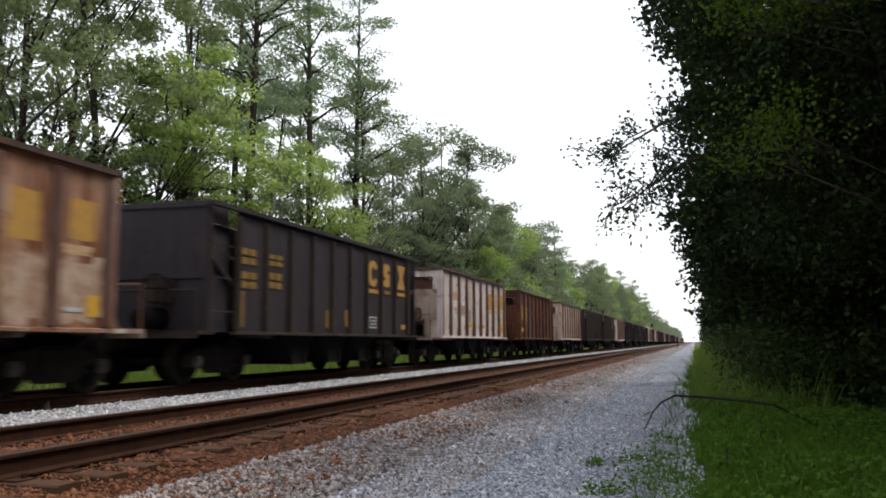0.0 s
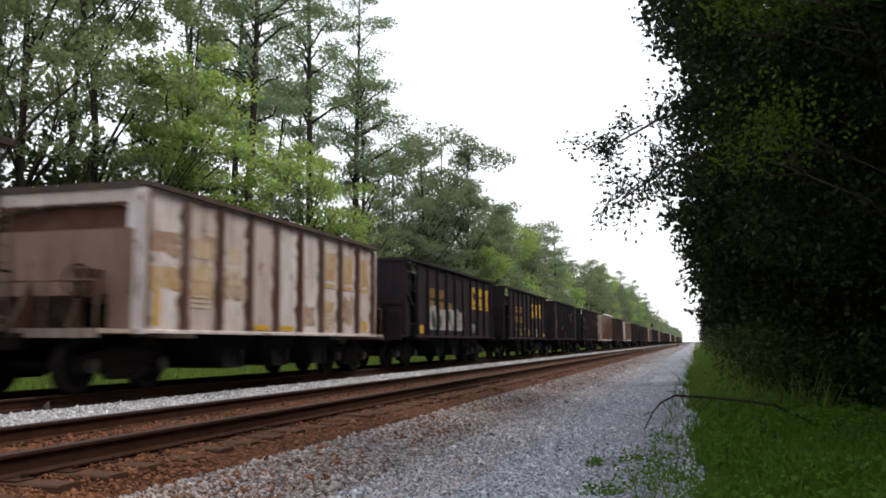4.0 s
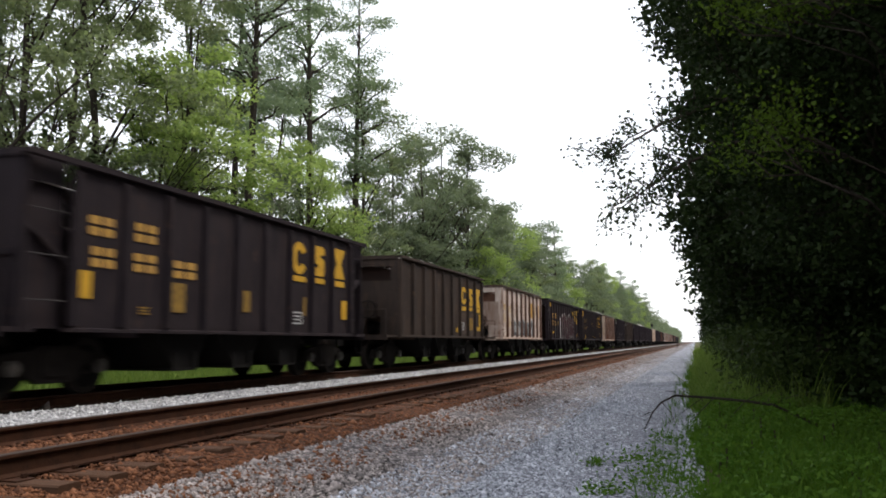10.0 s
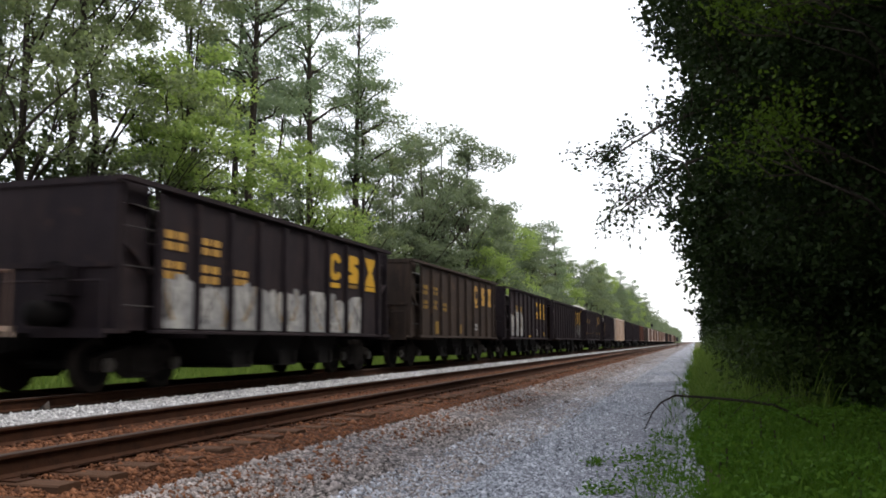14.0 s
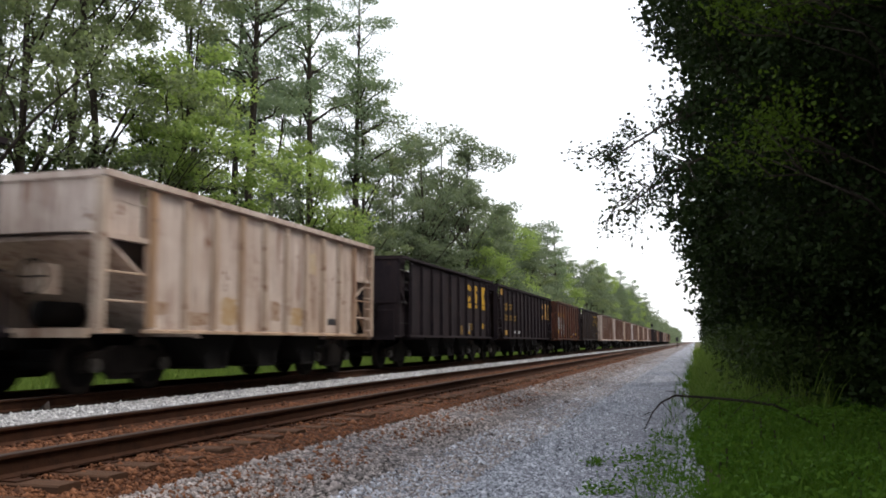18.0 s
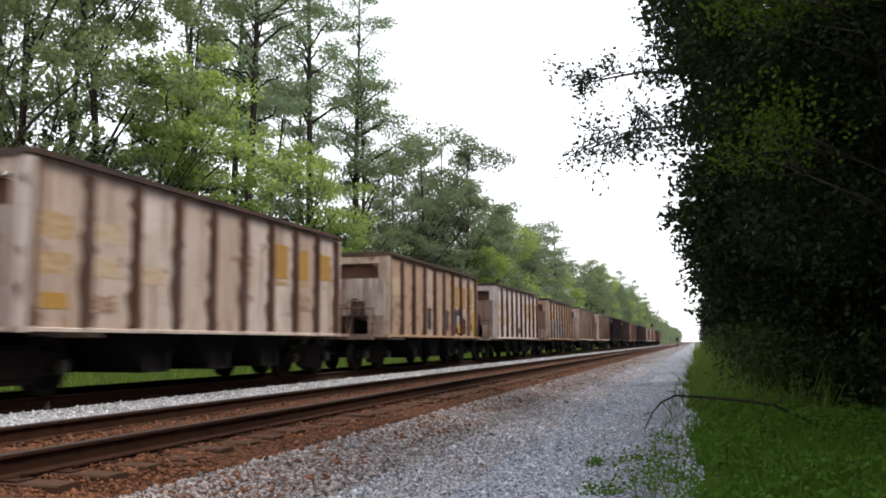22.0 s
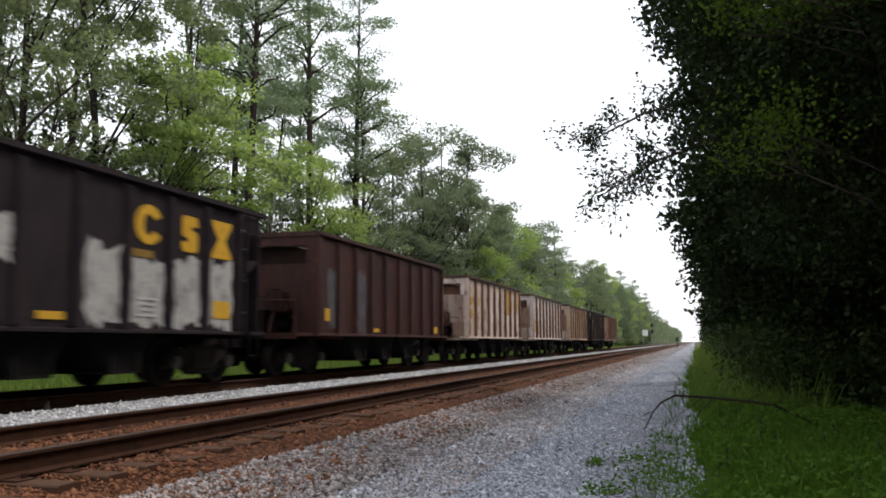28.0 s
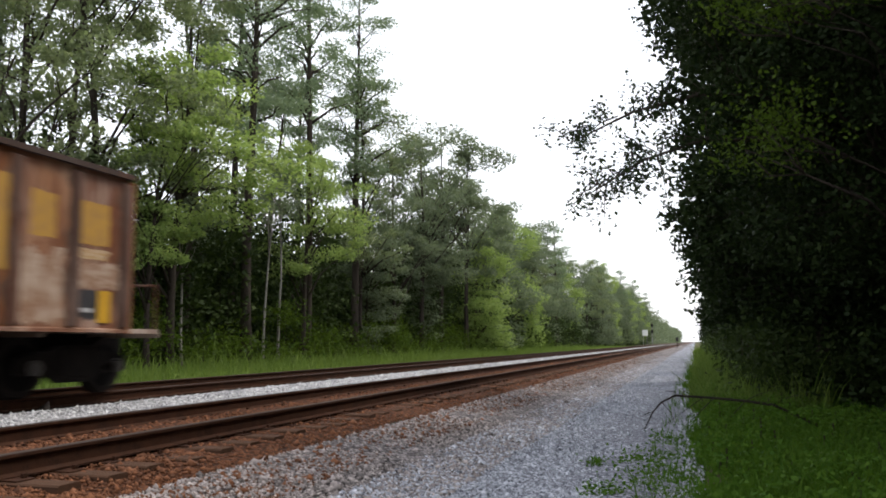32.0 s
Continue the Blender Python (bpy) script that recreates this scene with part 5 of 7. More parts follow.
marks(23, ("n", -4.58, 2.49, 0.62, 0.32), ("n", -3.46, 2.5, 0.65, 0.26), ("n", -4.58, 2.01, 0.62, 0.28), ("n", -3.5, 2.03, 0.56, 0.3), ("n", -2.35, 2, 0.64, 0.29), ("d", -3.19, 1.28, 0.38, 0.42), ("d", -0.19, 1.26, 0.36, 0.34), ("C", 2.15, 2.65, 0.61, 0.75), ("S", 3.33, 2.64, 0.56, 0.73), ("X", 4.5, 2.65, 0.61, 0.75), ("y", 2.16, 2.2, 0.61, 0.09), ("B", 2.12, 1.38, 0.5, 0.24))
marks(25, ("C", 3.5, 2.65, 0.71, 0.66), ("S", 4.54, 2.62, 0.61, 0.69), ("X", 5.45, 2.62, 0.78, 0.72), ("y", 3.51, 2.16, 0.69, 0.18), ("y", 4.57, 2.17, 0.54, 0.17), ("y", 5.45, 2.15, 0.78, 0.16), ("y", 6.79, 3.11, 0.38, 0.18), ("u", 3.26, 1.75, 0.38, 1.09), ("g", 3.46, 1.54, 0.78, 0.68), ("g", 4.46, 1.68, 0.76, 0.69), ("g", 5.46, 1.62, 0.76, 0.84), ("o", 3.38, 1.41, 0.19, 0.4), ("B", 4.61, 1.48, 0.47, 0.27), ("y", 6.17, 1.58, 0.23, 0.86))
marks(26, ("D", 2.3, 2.66, 0.75, 0.69), ("S", 3.49, 2.64, 0.57, 0.68), ("d", 4.56, 2.68, 0.66, 0.62), ("y", 2.34, 2.21, 0.66, 0.11), ("d", 3.47, 2.23, 0.5, 0.09), ("g", -1.09, 1.58, 0.86, 1), ("g", 0.14, 1.83, 0.41, 0.49), ("g", 0.93, 1.82, 0.54, 0.64), ("y", 0.08, 1.48, 0.36, 0.11), ("y", 2.38, 1.51, 0.56, 0.14), ("B", 2.38, 1.31, 0.52, 0.18), ("y", 4.55, 1.5, 0.53, 0.21), ("W", 4.67, 1.22, 0.41, 0.06), ("n", -4.3, 2.47, 0.61, 0.32), ("n", -3.22, 2.47, 0.68, 0.31), ("y", -4.44, 1.46, 0.49, 0.2), ("d", -2.1, 1.48, 0.44, 0.13))
marks(27, ("n", -4.3, 2.44, 0.61, 0.3), ("n", -3.16, 2.49, 0.55, 0.27), ("n", -4.27, 2.01, 0.55, 0.3), ("y", -4.26, 1.53, 0.33, 0.32), ("C", 3.17, 2.65, 0.57, 0.64), ("S", 4.25, 2.72, 0.51, 0.66), ("X", 5.12, 2.77, 0.61, 0.64), ("p", -3.22, 1.53, 0.67, 0.99), ("p", 2.1, 1.59, 0.66, 1.11))
marks(28, ("o", -1.79, 1.37, 0.55, 0.49), ("r", 0.06, 1.43, 0.38, 0.4), ("r", -3.9, 1.35, 0.29, 0.2), ("o", 1.04, 1.35, 0.53, 0.37), ("k", 2.94, 1.27, 0.51, 0.15), ("f", 1.83, 2.59, 0.34, 0.49), ("r", -2.85, 1.2, 0.67, 0.22))
marks(29, ("C", 2.11, 2.67, 0.68, 0.67), ("S", 3.15, 2.67, 0.53, 0.69), ("X", 4.37, 2.67, 0.76, 0.73), ("y", 2.11, 2.2, 0.67, 0.18), ("y", 3.12, 2.19, 0.48, 0.13), ("y", 4.35, 2.19, 0.71, 0.17), ("B", 2.01, 1.36, 0.47, 0.28), ("y", 2, 1.15, 0.45, 0.11), ("y", 4.24, 1.42, 0.49, 0.21), ("l", 2.42, 1.38, 0.51, 0.26), ("d", 0.92, 1.23, 0.52, 0.31))
marks(30, ("y", -6.27, 3.07, 0.43, 0.27), ("n", -5.35, 2.41, 0.59, 0.34), ("n", -4.35, 2.44, 0.56, 0.28), ("n", -5.35, 1.92, 0.58, 0.26), ("n", -4.34, 1.92, 0.55, 0.25), ("n", -3.41, 1.92, 0.66, 0.26), ("y", -5.33, 1.22, 0.55, 0.2), ("W", -3.28, 1.26, 0.4, 0.1), ("W", -2.3, 1.26, 0.43, 0.12), ("C", 4.4, 2.5, 0.66, 0.92), ("S", 5.41, 2.53, 0.71, 0.88), ("X", 6.27, 2.52, 0.7, 0.91))
marks(31, ("f", -4.33, 2.54, 0.67, 0.22), ("f", -3.28, 2.55, 0.79, 0.23), ("f", -2.24, 2.51, 0.77, 0.28), ("k", -4.31, 1.95, 0.63, 0.92), ("k", -3.37, 1.81, 0.77, 1.16), ("k", -2.22, 1.79, 0.82, 1.07), ("z", -4.24, 2.18, 0.49, 0.31), ("z", -3.44, 2.19, 0.48, 0.29), ("z", -4.29, 1.77, 0.6, 0.31), ("z", -3.4, 1.78, 0.58, 0.3), ("z", -2.33, 1.75, 0.59, 0.31), ("L", -3.38, 1.41, 0.45, 0.17), ("L", -2.31, 1.41, 0.45, 0.26), ("y", -4.5, 1.44, 0.41, 0.2), ("y", -2.13, 1.16, 0.56, 0.09), ("y", 1.25, 1.16, 0.62, 0.09), ("y", 3.52, 1.34, 0.52, 0.18), ("W", 2.42, 1.33, 0.5, 0.1), ("r", -1.31, 1.9, 0.47, 1.55), ("r", -0.18, 1.84, 0.55, 1.41))
marks(32, ("C", 2.29, 2.71, 0.76, 0.63), ("S", 3.37, 2.67, 0.54, 0.69), ("X", 4.42, 2.7, 0.8, 0.7), ("y", 2.27, 2.21, 0.66, 0.17), ("y", 3.3, 2.21, 0.49, 0.14), ("y", 4.4, 2.23, 0.77, 0.17), ("B", 2.26, 1.42, 0.43, 0.36), ("W", 1.14, 1.68, 0.33, 0.19), ("l", 3.26, 1.42, 0.64, 0.22), ("y", 4.54, 1.48, 0.43, 0.19), ("g", 1.89, 1.39, 0.24, 0.09))
marks(33, ("o", -4.57, 2.34, 0.64, 0.47), ("f", -3.45, 2.35, 0.66, 0.35), ("y", -4.7, 1.41, 0.39, 0.21), ("y", 4.39, 1.44, 0.67, 0.21), ("o", 2.1, 2.46, 0.57, 0.82), ("f", 3.37, 2.47, 0.5, 0.73), ("o", 4.46, 2.5, 0.55, 0.69), ("r", -3.45, 1.73, 0.66, 0.5), ("r", -1.11, 1.8, 0.9, 1.12), ("r", -4.56, 1.85, 0.67, 0.42))
marks(34, ("o", -4.52, 2.4, 0.65, 0.35), ("f", -3.43, 2.42, 0.71, 0.3), ("o", -4.54, 1.88, 0.68, 0.32), ("f", -3.47, 1.87, 0.63, 0.28), ("f", -2.34, 1.86, 0.66, 0.3), ("O", -4.51, 1.36, 0.52, 0.22), ("O", 2.11, 2.49, 0.67, 0.72), ("O", 3.16, 2.5, 0.56, 0.67), ("O", 4.33, 2.54, 0.67, 0.6), ("o", 2.08, 2.04, 0.62, 0.09), ("o", 3.15, 2.06, 0.53, 0.09), ("r", -3.51, 1.35, 0.52, 0.25), ("r", 3.2, 1.66, 0.63, 0.33))
marks(35, ("O", 2.33, 2.54, 0.49, 0.55), ("O", 3.31, 2.5, 0.44, 0.62), ("O", 4.3, 2.52, 0.59, 0.63), ("O", 2.34, 2.15, 0.46, 0.13), ("O", 3.3, 2.1, 0.4, 0.13), ("O", 4.3, 2.09, 0.61, 0.14), ("m", 2.33, 1.51, 0.69, 0.88), ("t", 3.06, 1.54, 0.36, 0.34), ("m", 3.23, 1.35, 0.7, 0.58), ("r", 4.2, 1.54, 0.42, 0.63), ("y", 4.62, 1.54, 0.31, 0.85), ("W", 2.43, 1.54, 0.28, 0.41), ("y", 2.53, 1.29, 0.29, 0.33), ("k", 4.28, 1.35, 0.57, 0.25), ("f", -4.37, 2.41, 0.75, 0.5), ("r", -4.36, 1.66, 0.74, 0.74), ("k", -1.08, 1.56, 0.38, 0.7), ("k", 0.93, 1.55, 0.53, 0.7), ("k", 2.22, 1.62, 0.9, 0.68))
marks(36, ("o", -4.55, 2.38, 0.69, 0.3), ("f", -3.42, 2.38, 0.72, 0.33), ("o", -4.46, 1.81, 0.86, 0.31), ("f", -3.42, 1.71, 0.72, 0.37), ("o", 2.19, 2.39, 0.76, 0.82), ("o", 3.44, 2.4, 0.68, 0.84), ("o", 4.52, 2.59, 0.74, 0.46), ("k", 0, 1.33, 0.9, 0.23), ("f", -2.27, 1.86, 0.81, 0.29))
marks(37, ("O", -4.11, 2.4, 0.24, 0.49), ("O", -3.28, 2.38, 0.7, 0.43), ("O", 3.24, 2.04, 0.65, 1.81), ("r", 4.44, 2.04, 0.9, 2.01), ("r", -0.03, 2.71, 0.82, 0.91), ("O", 2.18, 2.54, 0.81, 0.71), ("y", 4.7, 1.69, 0.3, 0.48))
marks(38, ("O", 4.46, 2.54, 0.88, 0.67), ("O", 4.37, 2.09, 0.7, 0.17), ("y", 4.67, 1.34, 0.45, 0.27), ("r", 4.18, 1.47, 0.38, 0.56), ("O", 3.62, 2.59, 0.13, 0.49))
marks(39, ("o", -4.44, 2.25, 0.86, 0.65), ("f", -3.39, 2.25, 0.79, 0.51), ("W", -4.63, 1.26, 0.38, 0.18), ("o", -2.22, 1.88, 0.9, 0.55), ("f", -2.22, 1.31, 0.9, 0.4), ("f", -4.45, 1.64, 0.78, 0.4), ("o", 2.33, 2.43, 0.68, 0.8), ("o", 3.38, 2.42, 0.67, 0.89), ("f", 4.44, 2.5, 0.9, 0.68), ("k", 4.17, 1.57, 0.35, 0.84), ("y", -0.09, 1.11, 0.61, 0.15), ("r", -4.46, 1.08, 0.7, 0.07))
marks(42, ("O", 2.46, 2.62, 0.43, 0.39), ("O", 3.46, 2.5, 0.64, 0.67), ("O", 4.56, 2.46, 0.65, 0.75), ("o", 2.46, 2.2, 0.43, 0.39), ("r", 3.36, 1.56, 0.84, 0.95), ("q", 4.45, 1.52, 0.89, 0.93), ("y", 4.68, 1.5, 0.43, 0.18), ("y", 2.37, 1.18, 0.24, 0.12), ("w", 4.42, 1.17, 0.19, 0.05), ("w", 2.38, 1.39, 0.28, 0.11))
marks(43, ("C", 2.21, 2.68, 0.71, 0.65), ("S", 3.37, 2.66, 0.48, 0.63), ("X", 4.41, 2.67, 0.7, 0.69), ("d", 2.07, 2.2, 0.54, 0.12), ("h", 1.18, 1.65, 0.76, 1.19), ("h", 2.25, 1.58, 0.85, 1.08), ("h", 3.36, 1.64, 0.77, 1.17), ("h", 4.42, 1.64, 0.81, 1.2), ("B", 2.23, 1.35, 0.55, 0.3), ("y", 4.46, 1.38, 0.58, 0.32), ("y", 0.11, 1.16, 0.5, 0.11), ("h", -0.85, 2.19, 0.38, 0.49), ("n", -4.36, 2.5, 0.64, 0.26), ("n", -3.19, 2.5, 0.62, 0.23), ("h", -4.38, 1.8, 0.77, 0.96), ("h", -3.26, 1.71, 0.76, 1.33), ("h", -2.14, 2.06, 0.74, 0.59), ("h", -1.04, 2.12, 0.76, 0.58), ("y", -4.27, 1.41, 0.55, 0.21))
marks(44, ("g", -4.22, 1.85, 0.45, 1.29), ("y", -4.48, 1.44, 0.27, 0.29), ("y", -1.2, 1.11, 0.42, 0.1), ("y", 4.28, 1.18, 0.57, 0.21), ("g", -2.25, 1.83, 0.51, 1.51))
marks(45, ("O", -4.54, 2.4, 0.69, 0.32), ("o", -3.41, 2.42, 0.74, 0.33), ("O", -4.55, 1.89, 0.68, 0.35), ("r", -3.5, 1.64, 0.57, 0.73), ("r", -2.31, 1.92, 0.72, 0.48), ("O", 2.21, 2.61, 0.87, 1.16), ("O", 3.16, 2.5, 0.44, 0.61), ("O", 4.33, 2.69, 0.68, 1.03), ("r", -0.2, 1.51, 0.51, 0.76), ("k", -4.69, 1.33, 0.24, 0.17), ("k", 1.95, 1.31, 0.36, 0.28), ("k", 4.3, 1.18, 0.61, 0.17))
marks(46, ("O", 2.13, 2.52, 0.58, 0.6), ("O", 3.19, 2.51, 0.37, 0.58), ("O", 4.29, 2.52, 0.59, 0.6), ("O", 2.06, 2.07, 0.57, 0.14), ("O", 3.12, 2.06, 0.47, 0.11), ("O", 4.34, 2.07, 0.69, 0.14), ("y", 2.06, 1.57, 0.58, 0.13), ("k", 2.02, 1.35, 0.37, 0.24), ("y", 4.28, 1.37, 0.57, 0.22), ("o", -4.4, 1.7, 0.69, 0.78), ("f", -3.21, 2.48, 0.66, 0.41), ("r", -3.22, 1.6, 0.67, 0.82))
marks(47, ("O", -4.48, 2.34, 0.82, 0.51), ("O", -4.48, 1.74, 0.82, 0.6), ("f", -3.36, 2.27, 0.85, 0.59), ("o", -3.36, 1.55, 0.85, 0.74), ("O", 0.04, 2.17, 0.79, 1.84), ("o", 2.27, 2.23, 0.56, 1.38), ("o", 3.33, 2.29, 0.9, 1.43), ("O", 4.51, 2.38, 0.67, 1.29), ("y", -4.68, 1.5, 0.4, 0.23), ("r", -1.14, 2.08, 0.84, 0.43))
marks(48, ("N", -4.46, 2.49, 0.57, 0.3), ("N", -3.4, 2.53, 0.57, 0.31), ("N", -4.46, 2, 0.57, 0.25), ("N", -3.41, 2.01, 0.54, 0.28), ("N", -2.33, 2, 0.57, 0.28), ("y", -4.76, 1.62, 0.26, 0.44), ("t", -4.48, 1.52, 0.45, 0.51), ("l", -3.46, 1.34, 0.37, 0.18), ("l", -2.49, 1.34, 0.36, 0.19), ("y", -1.99, 1.49, 0.22, 0.44), ("d", -0.24, 1.46, 0.23, 0.46), ("C", 2.18, 2.64, 0.81, 0.72), ("S", 3.14, 2.63, 0.52, 0.72), ("X", 4.35, 2.65, 0.71, 0.75), ("y", 2.12, 2.17, 0.69, 0.13), ("y", 3.11, 2.17, 0.45, 0.09), ("y", 4.37, 2.19, 0.75, 0.11), ("B", 2, 1.33, 0.45, 0.26), ("y", 4.48, 1.42, 0.35, 0.41))
marks(49, ("O", 3.3, 2.53, 0.47, 0.61), ("O", 4.32, 2.52, 0.66, 0.62), ("o", 4.31, 2.07, 0.64, 0.16), ("r", 3.29, 1.55, 0.82, 0.96), ("r", 4.44, 1.77, 0.9, 0.37), ("k", 4.32, 1.33, 0.65, 0.42), ("y", 4.57, 1.31, 0.28, 0.47), ("w", 4.2, 1.25, 0.22, 0.06), ("O", -3.28, 1.94, 0.78, 1.27), ("O", 0, 1.79, 0.9, 0.87), ("o", -1.23, 1.6, 0.67, 1.09), ("k", -3.27, 1.36, 0.78, 0.38), ("O", 2.22, 2.35, 0.9, 1.25))


DARK_PAINT = ("black", "grey", "brown", "rust", "maroon")


def mark_up(car, kind, style, seed, paint):
    r = random.Random(seed)
    half, panels = {"cage": (5.94, 12), "short_cage": (4.24, 9), "wing": (3.75, 10)}.get(kind, (5.0, 9))
    step = 2 * half / panels
    x = HALF_W + 0.018

    def mid(i):
        return -half + (i + 0.5) * step

    def put(name, shape, mat, i, z, dy=0.0, label=""):
        if shape == "digits":
            for d in (-0.14, 0.14):
                part(name, mark_mesh("digit", mat), car, label, at=pose(x, mid(i) + dy + d, z))
        else:
            part(name, mark_mesh(shape, mat), car, label, at=pose(x, mid(i) + dy, z))

    if style in ("yellow", "faded", "bold"):
        ink = (M_NUMBER if paint in DARK_PAINT else M_FADED) if style == "faded" else M_BOLD if style == "bold" else M_YELLOW
        num = M_NUMBER if style == "yellow" else M_GHOST
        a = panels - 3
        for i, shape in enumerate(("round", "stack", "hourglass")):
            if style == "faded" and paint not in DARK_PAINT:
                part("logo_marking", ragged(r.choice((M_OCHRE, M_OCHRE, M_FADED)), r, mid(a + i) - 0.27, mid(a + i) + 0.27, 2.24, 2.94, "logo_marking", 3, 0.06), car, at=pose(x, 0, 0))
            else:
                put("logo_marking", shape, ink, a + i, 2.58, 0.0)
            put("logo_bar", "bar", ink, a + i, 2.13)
        first = 1
        put("reporting_mark_bar", "digits", num, first, 2.42)
        put("reporting_mark_bar", "digits", num, first + 1, 2.42)
        put("number_bar", "digits", num, first, 2.02)
        put("number_bar", "digits", num, first + 1, 2.02)
        if r.random() < 0.6:
            put("number_bar", "digits", num, first + 2, 2.02)
        put("stencil_panel", "stencil", M_WHITE, a, 1.32)
        put("yellow_square", "square", M_YELLOW, panels - 1 if r.random() < 0.6 else 0, 1.2)
        put("yellow_square", r.choice(("tall", "square")), M_YELLOW, r.choice((0, 1)), 1.35, -0.2)
        put("small_print", "lines", num, r.choice((1, 2)), 1.5)
        for _ in range(r.choice((0, 1, 2))):
            put("yellow_bar", "bar", M_YELLOW, r.choice((3, 4, 5)), 1.08)
        if style != "yellow" and paint not in DARK_PAINT:
            for j, (k, z0, z1) in enumerate(((0, 2.25, 2.65), (1, 2.25, 2.65), (0, 1.65, 2.05), (1, 1.6, 2.1), (2, 1.6, 2.05), (r.choice((3, 4, 5)), 1.2, 1.6), (r.choice((3, 5, 6)), 1.1, 1.8), (r.choice((7, 8)), 1.2, 1.9))):
                if r.random() < 0.72:
                    w = r.uniform(0.25, 0.44)
                    part("paint_patch", ragged(r.choice((M_OCHRE, M_RUSTPATCH)), r, mid(k) - w, mid(k) + w, z0, z1, "paint_patch", 5, 0.15), car, at=pose(x - 0.0034 + 0.0004 * j, 0, 0))


for i, (rear, paint, kind, heap, style, spray) in enumerate(CARS):
    key = (paint, kind, heap)
    if key in PROTOS:
        base = PROTOS[key]
        car = copy_thing(base, pose(FAR_X, rear - HALF_LEN[kind], RAIL))
        for ob in list(car.children):
            if ob.get("own"):
                bpy.data.objects.remove(ob)
    else:
        car = PROTOS[key] = hopper_car(paint, kind, heap)
        car.matrix_basis = pose(FAR_X, rear - HALF_LEN[kind], RAIL)
    TRAIN.append((car, rear - HALF_LEN[kind], kind, style, spray, paint, heap))
for i, (car, y, kind, style, spray, paint, heap) in enumerate(TRAIN):
    what = {"cage": "long hopper car with ladder ends", "short_cage": "short hopper car with open ladder ends"}.get(kind, "open hopper car with ribbed sides")
    extra = ", yellow markings" if style == "yellow" else ", faded markings" if style == "faded" else ""
    extra += ", graffiti" if spray else ", heaped load" if heap > 0.3 else ""
    tagged(car, LOOKS[paint] + " " + what + extra, "freight car", "cars of the train")
    if i in PAINTED:
        for level, (code, y0, z0, w, h) in enumerate(PAINTED[i]):
            paint_mark(car, code, y0, z0, w, h, level, i)
    else:
        mark_up(car, kind, style, 100 + i, paint)
    if paint in ("white", "cream", "tan", "orange") and kind == "recess":
        if not STAINS:
            STAINS.extend(stain_mesh(M_STAIN, 300 + k) for k in range(6))
        for k, y_rib in enumerate(ribbed(9, 5.0)):
            part("rust_stain", STAINS[(3 * k + i) % 6], car, at=pose(HALF_W + 0.0125, y_rib, 0))
    if spray:
        a, b, z0, z1, inks = spray
        half, panels = {"cage": (5.94, 12)}.get(kind, (5.0, 9))
        step = 2 * half / panels
        r = random.Random(31 * i)
        spots = {"n": 0}

        def lay(name, mesh):
            part(name, mesh, car, at=pose(HALF_W + 0.026 + 0.0025 * spots["n"], 0, 0))
            spots["n"] = (spots["n"] + 1) % 24

        for k in range(a, b + 1):
            y0 = -half + k * step + 0.06
            y1 = y0 + step - 0.12
            spots["n"] = 0
            if inks[0] is Rd:
                lay("graffiti_field", spray_fill(W, i, y0, y1, z0, z1))
                if k > a:
                    m0, top = y0 + r.uniform(0.03, 0.2), z1 - r.uniform(0.12, 0.3)
                    for q in range(2):
                        n0 = m0 + q * 0.36
                        lay("graffiti_shape", ragged(Rd, r, n0, min(n0 + r.uniform(0.26, 0.36), y1), z0 + r.uniform(0.0, 0.25) * q, top - 0.2 * q, "graffiti_shape", 5, 0.07))
                    lay("graffiti_stroke", spray_stroke(W, r, y0, y1, z0, z1 - 0.4, r.uniform(0.05, 0.1)))
                    lay("graffiti_stroke", spray_stroke(Bk, r, y0, y1, z0, z1 - 0.4, r.uniform(0.04, 0.07)))
            elif len(inks) > 2:
                lay("graffiti_field", spray_fill(inks[0] if len(inks) == 3 else ((Gy, W, Gy, Bl) if k < 4 else (Pk, Te, Pk, Gy))[k % 4], i, y0, y1, z0, z1))
                for q in range(3 if len(inks) > 3 else 1):
                    lay("graffiti_shape", spray_blob(r.choice(inks), r, y0, y1, z0, z1 - 0.2 * (z1 - z0), 0.24))
                for q in range(2):
                    lay("graffiti_stroke", spray_stroke(inks[1] if len(inks) == 3 else r.choice((Bk, W, Gy)), r, y0, y1, z0, z1 - 0.1, r.uniform(0.07, 0.16)))
                lay("graffiti_outline", spray_edge(inks[-1], i, y0, y1, z0, z1, r.uniform(0.07, 0.13)))
            else:
                if len(inks) == 2:
                    lay("graffiti_field", spray_fill(inks[1] if inks[1] is not Bk else inks[0], i, y0, y1, z0, z1))
                for q, size in ((0, 0.42), (1, 0.32), (2, 0.26)):
                    lay("graffiti_shape", spray_blob(inks[q % len(inks)], r, y0, y1, z0, z1, size * min(1.0, z1 - z0)))
                for q in range(3):
                    lay("graffiti_stroke", spray_stroke(Bk if q < 2 else M_NUMBER, r, y0, y1, z0, z1, r.uniform(0.035, 0.08)))


# ---- trees ----
def crown_points(blobs, n, rng):
    """Cluster centres inside and, thicker, near the skin of the ellipsoids (centre, radii, share)."""
    share = np.array([b[2] for b in blobs], float)
    pick = rng.choice(len(blobs), n, p=share / share.sum())
    d = rng.normal(size=(n, 3))
    d /= np.linalg.norm(d, axis=1)[:, None]
    rad = rng.uniform(0.25, 1.0, n) ** 0.5
    c = np.array([b[0] for b in blobs], float)[pick]
    s = np.array([b[1] for b in blobs], float)[pick]
    return c + d * rad[:, None] * s


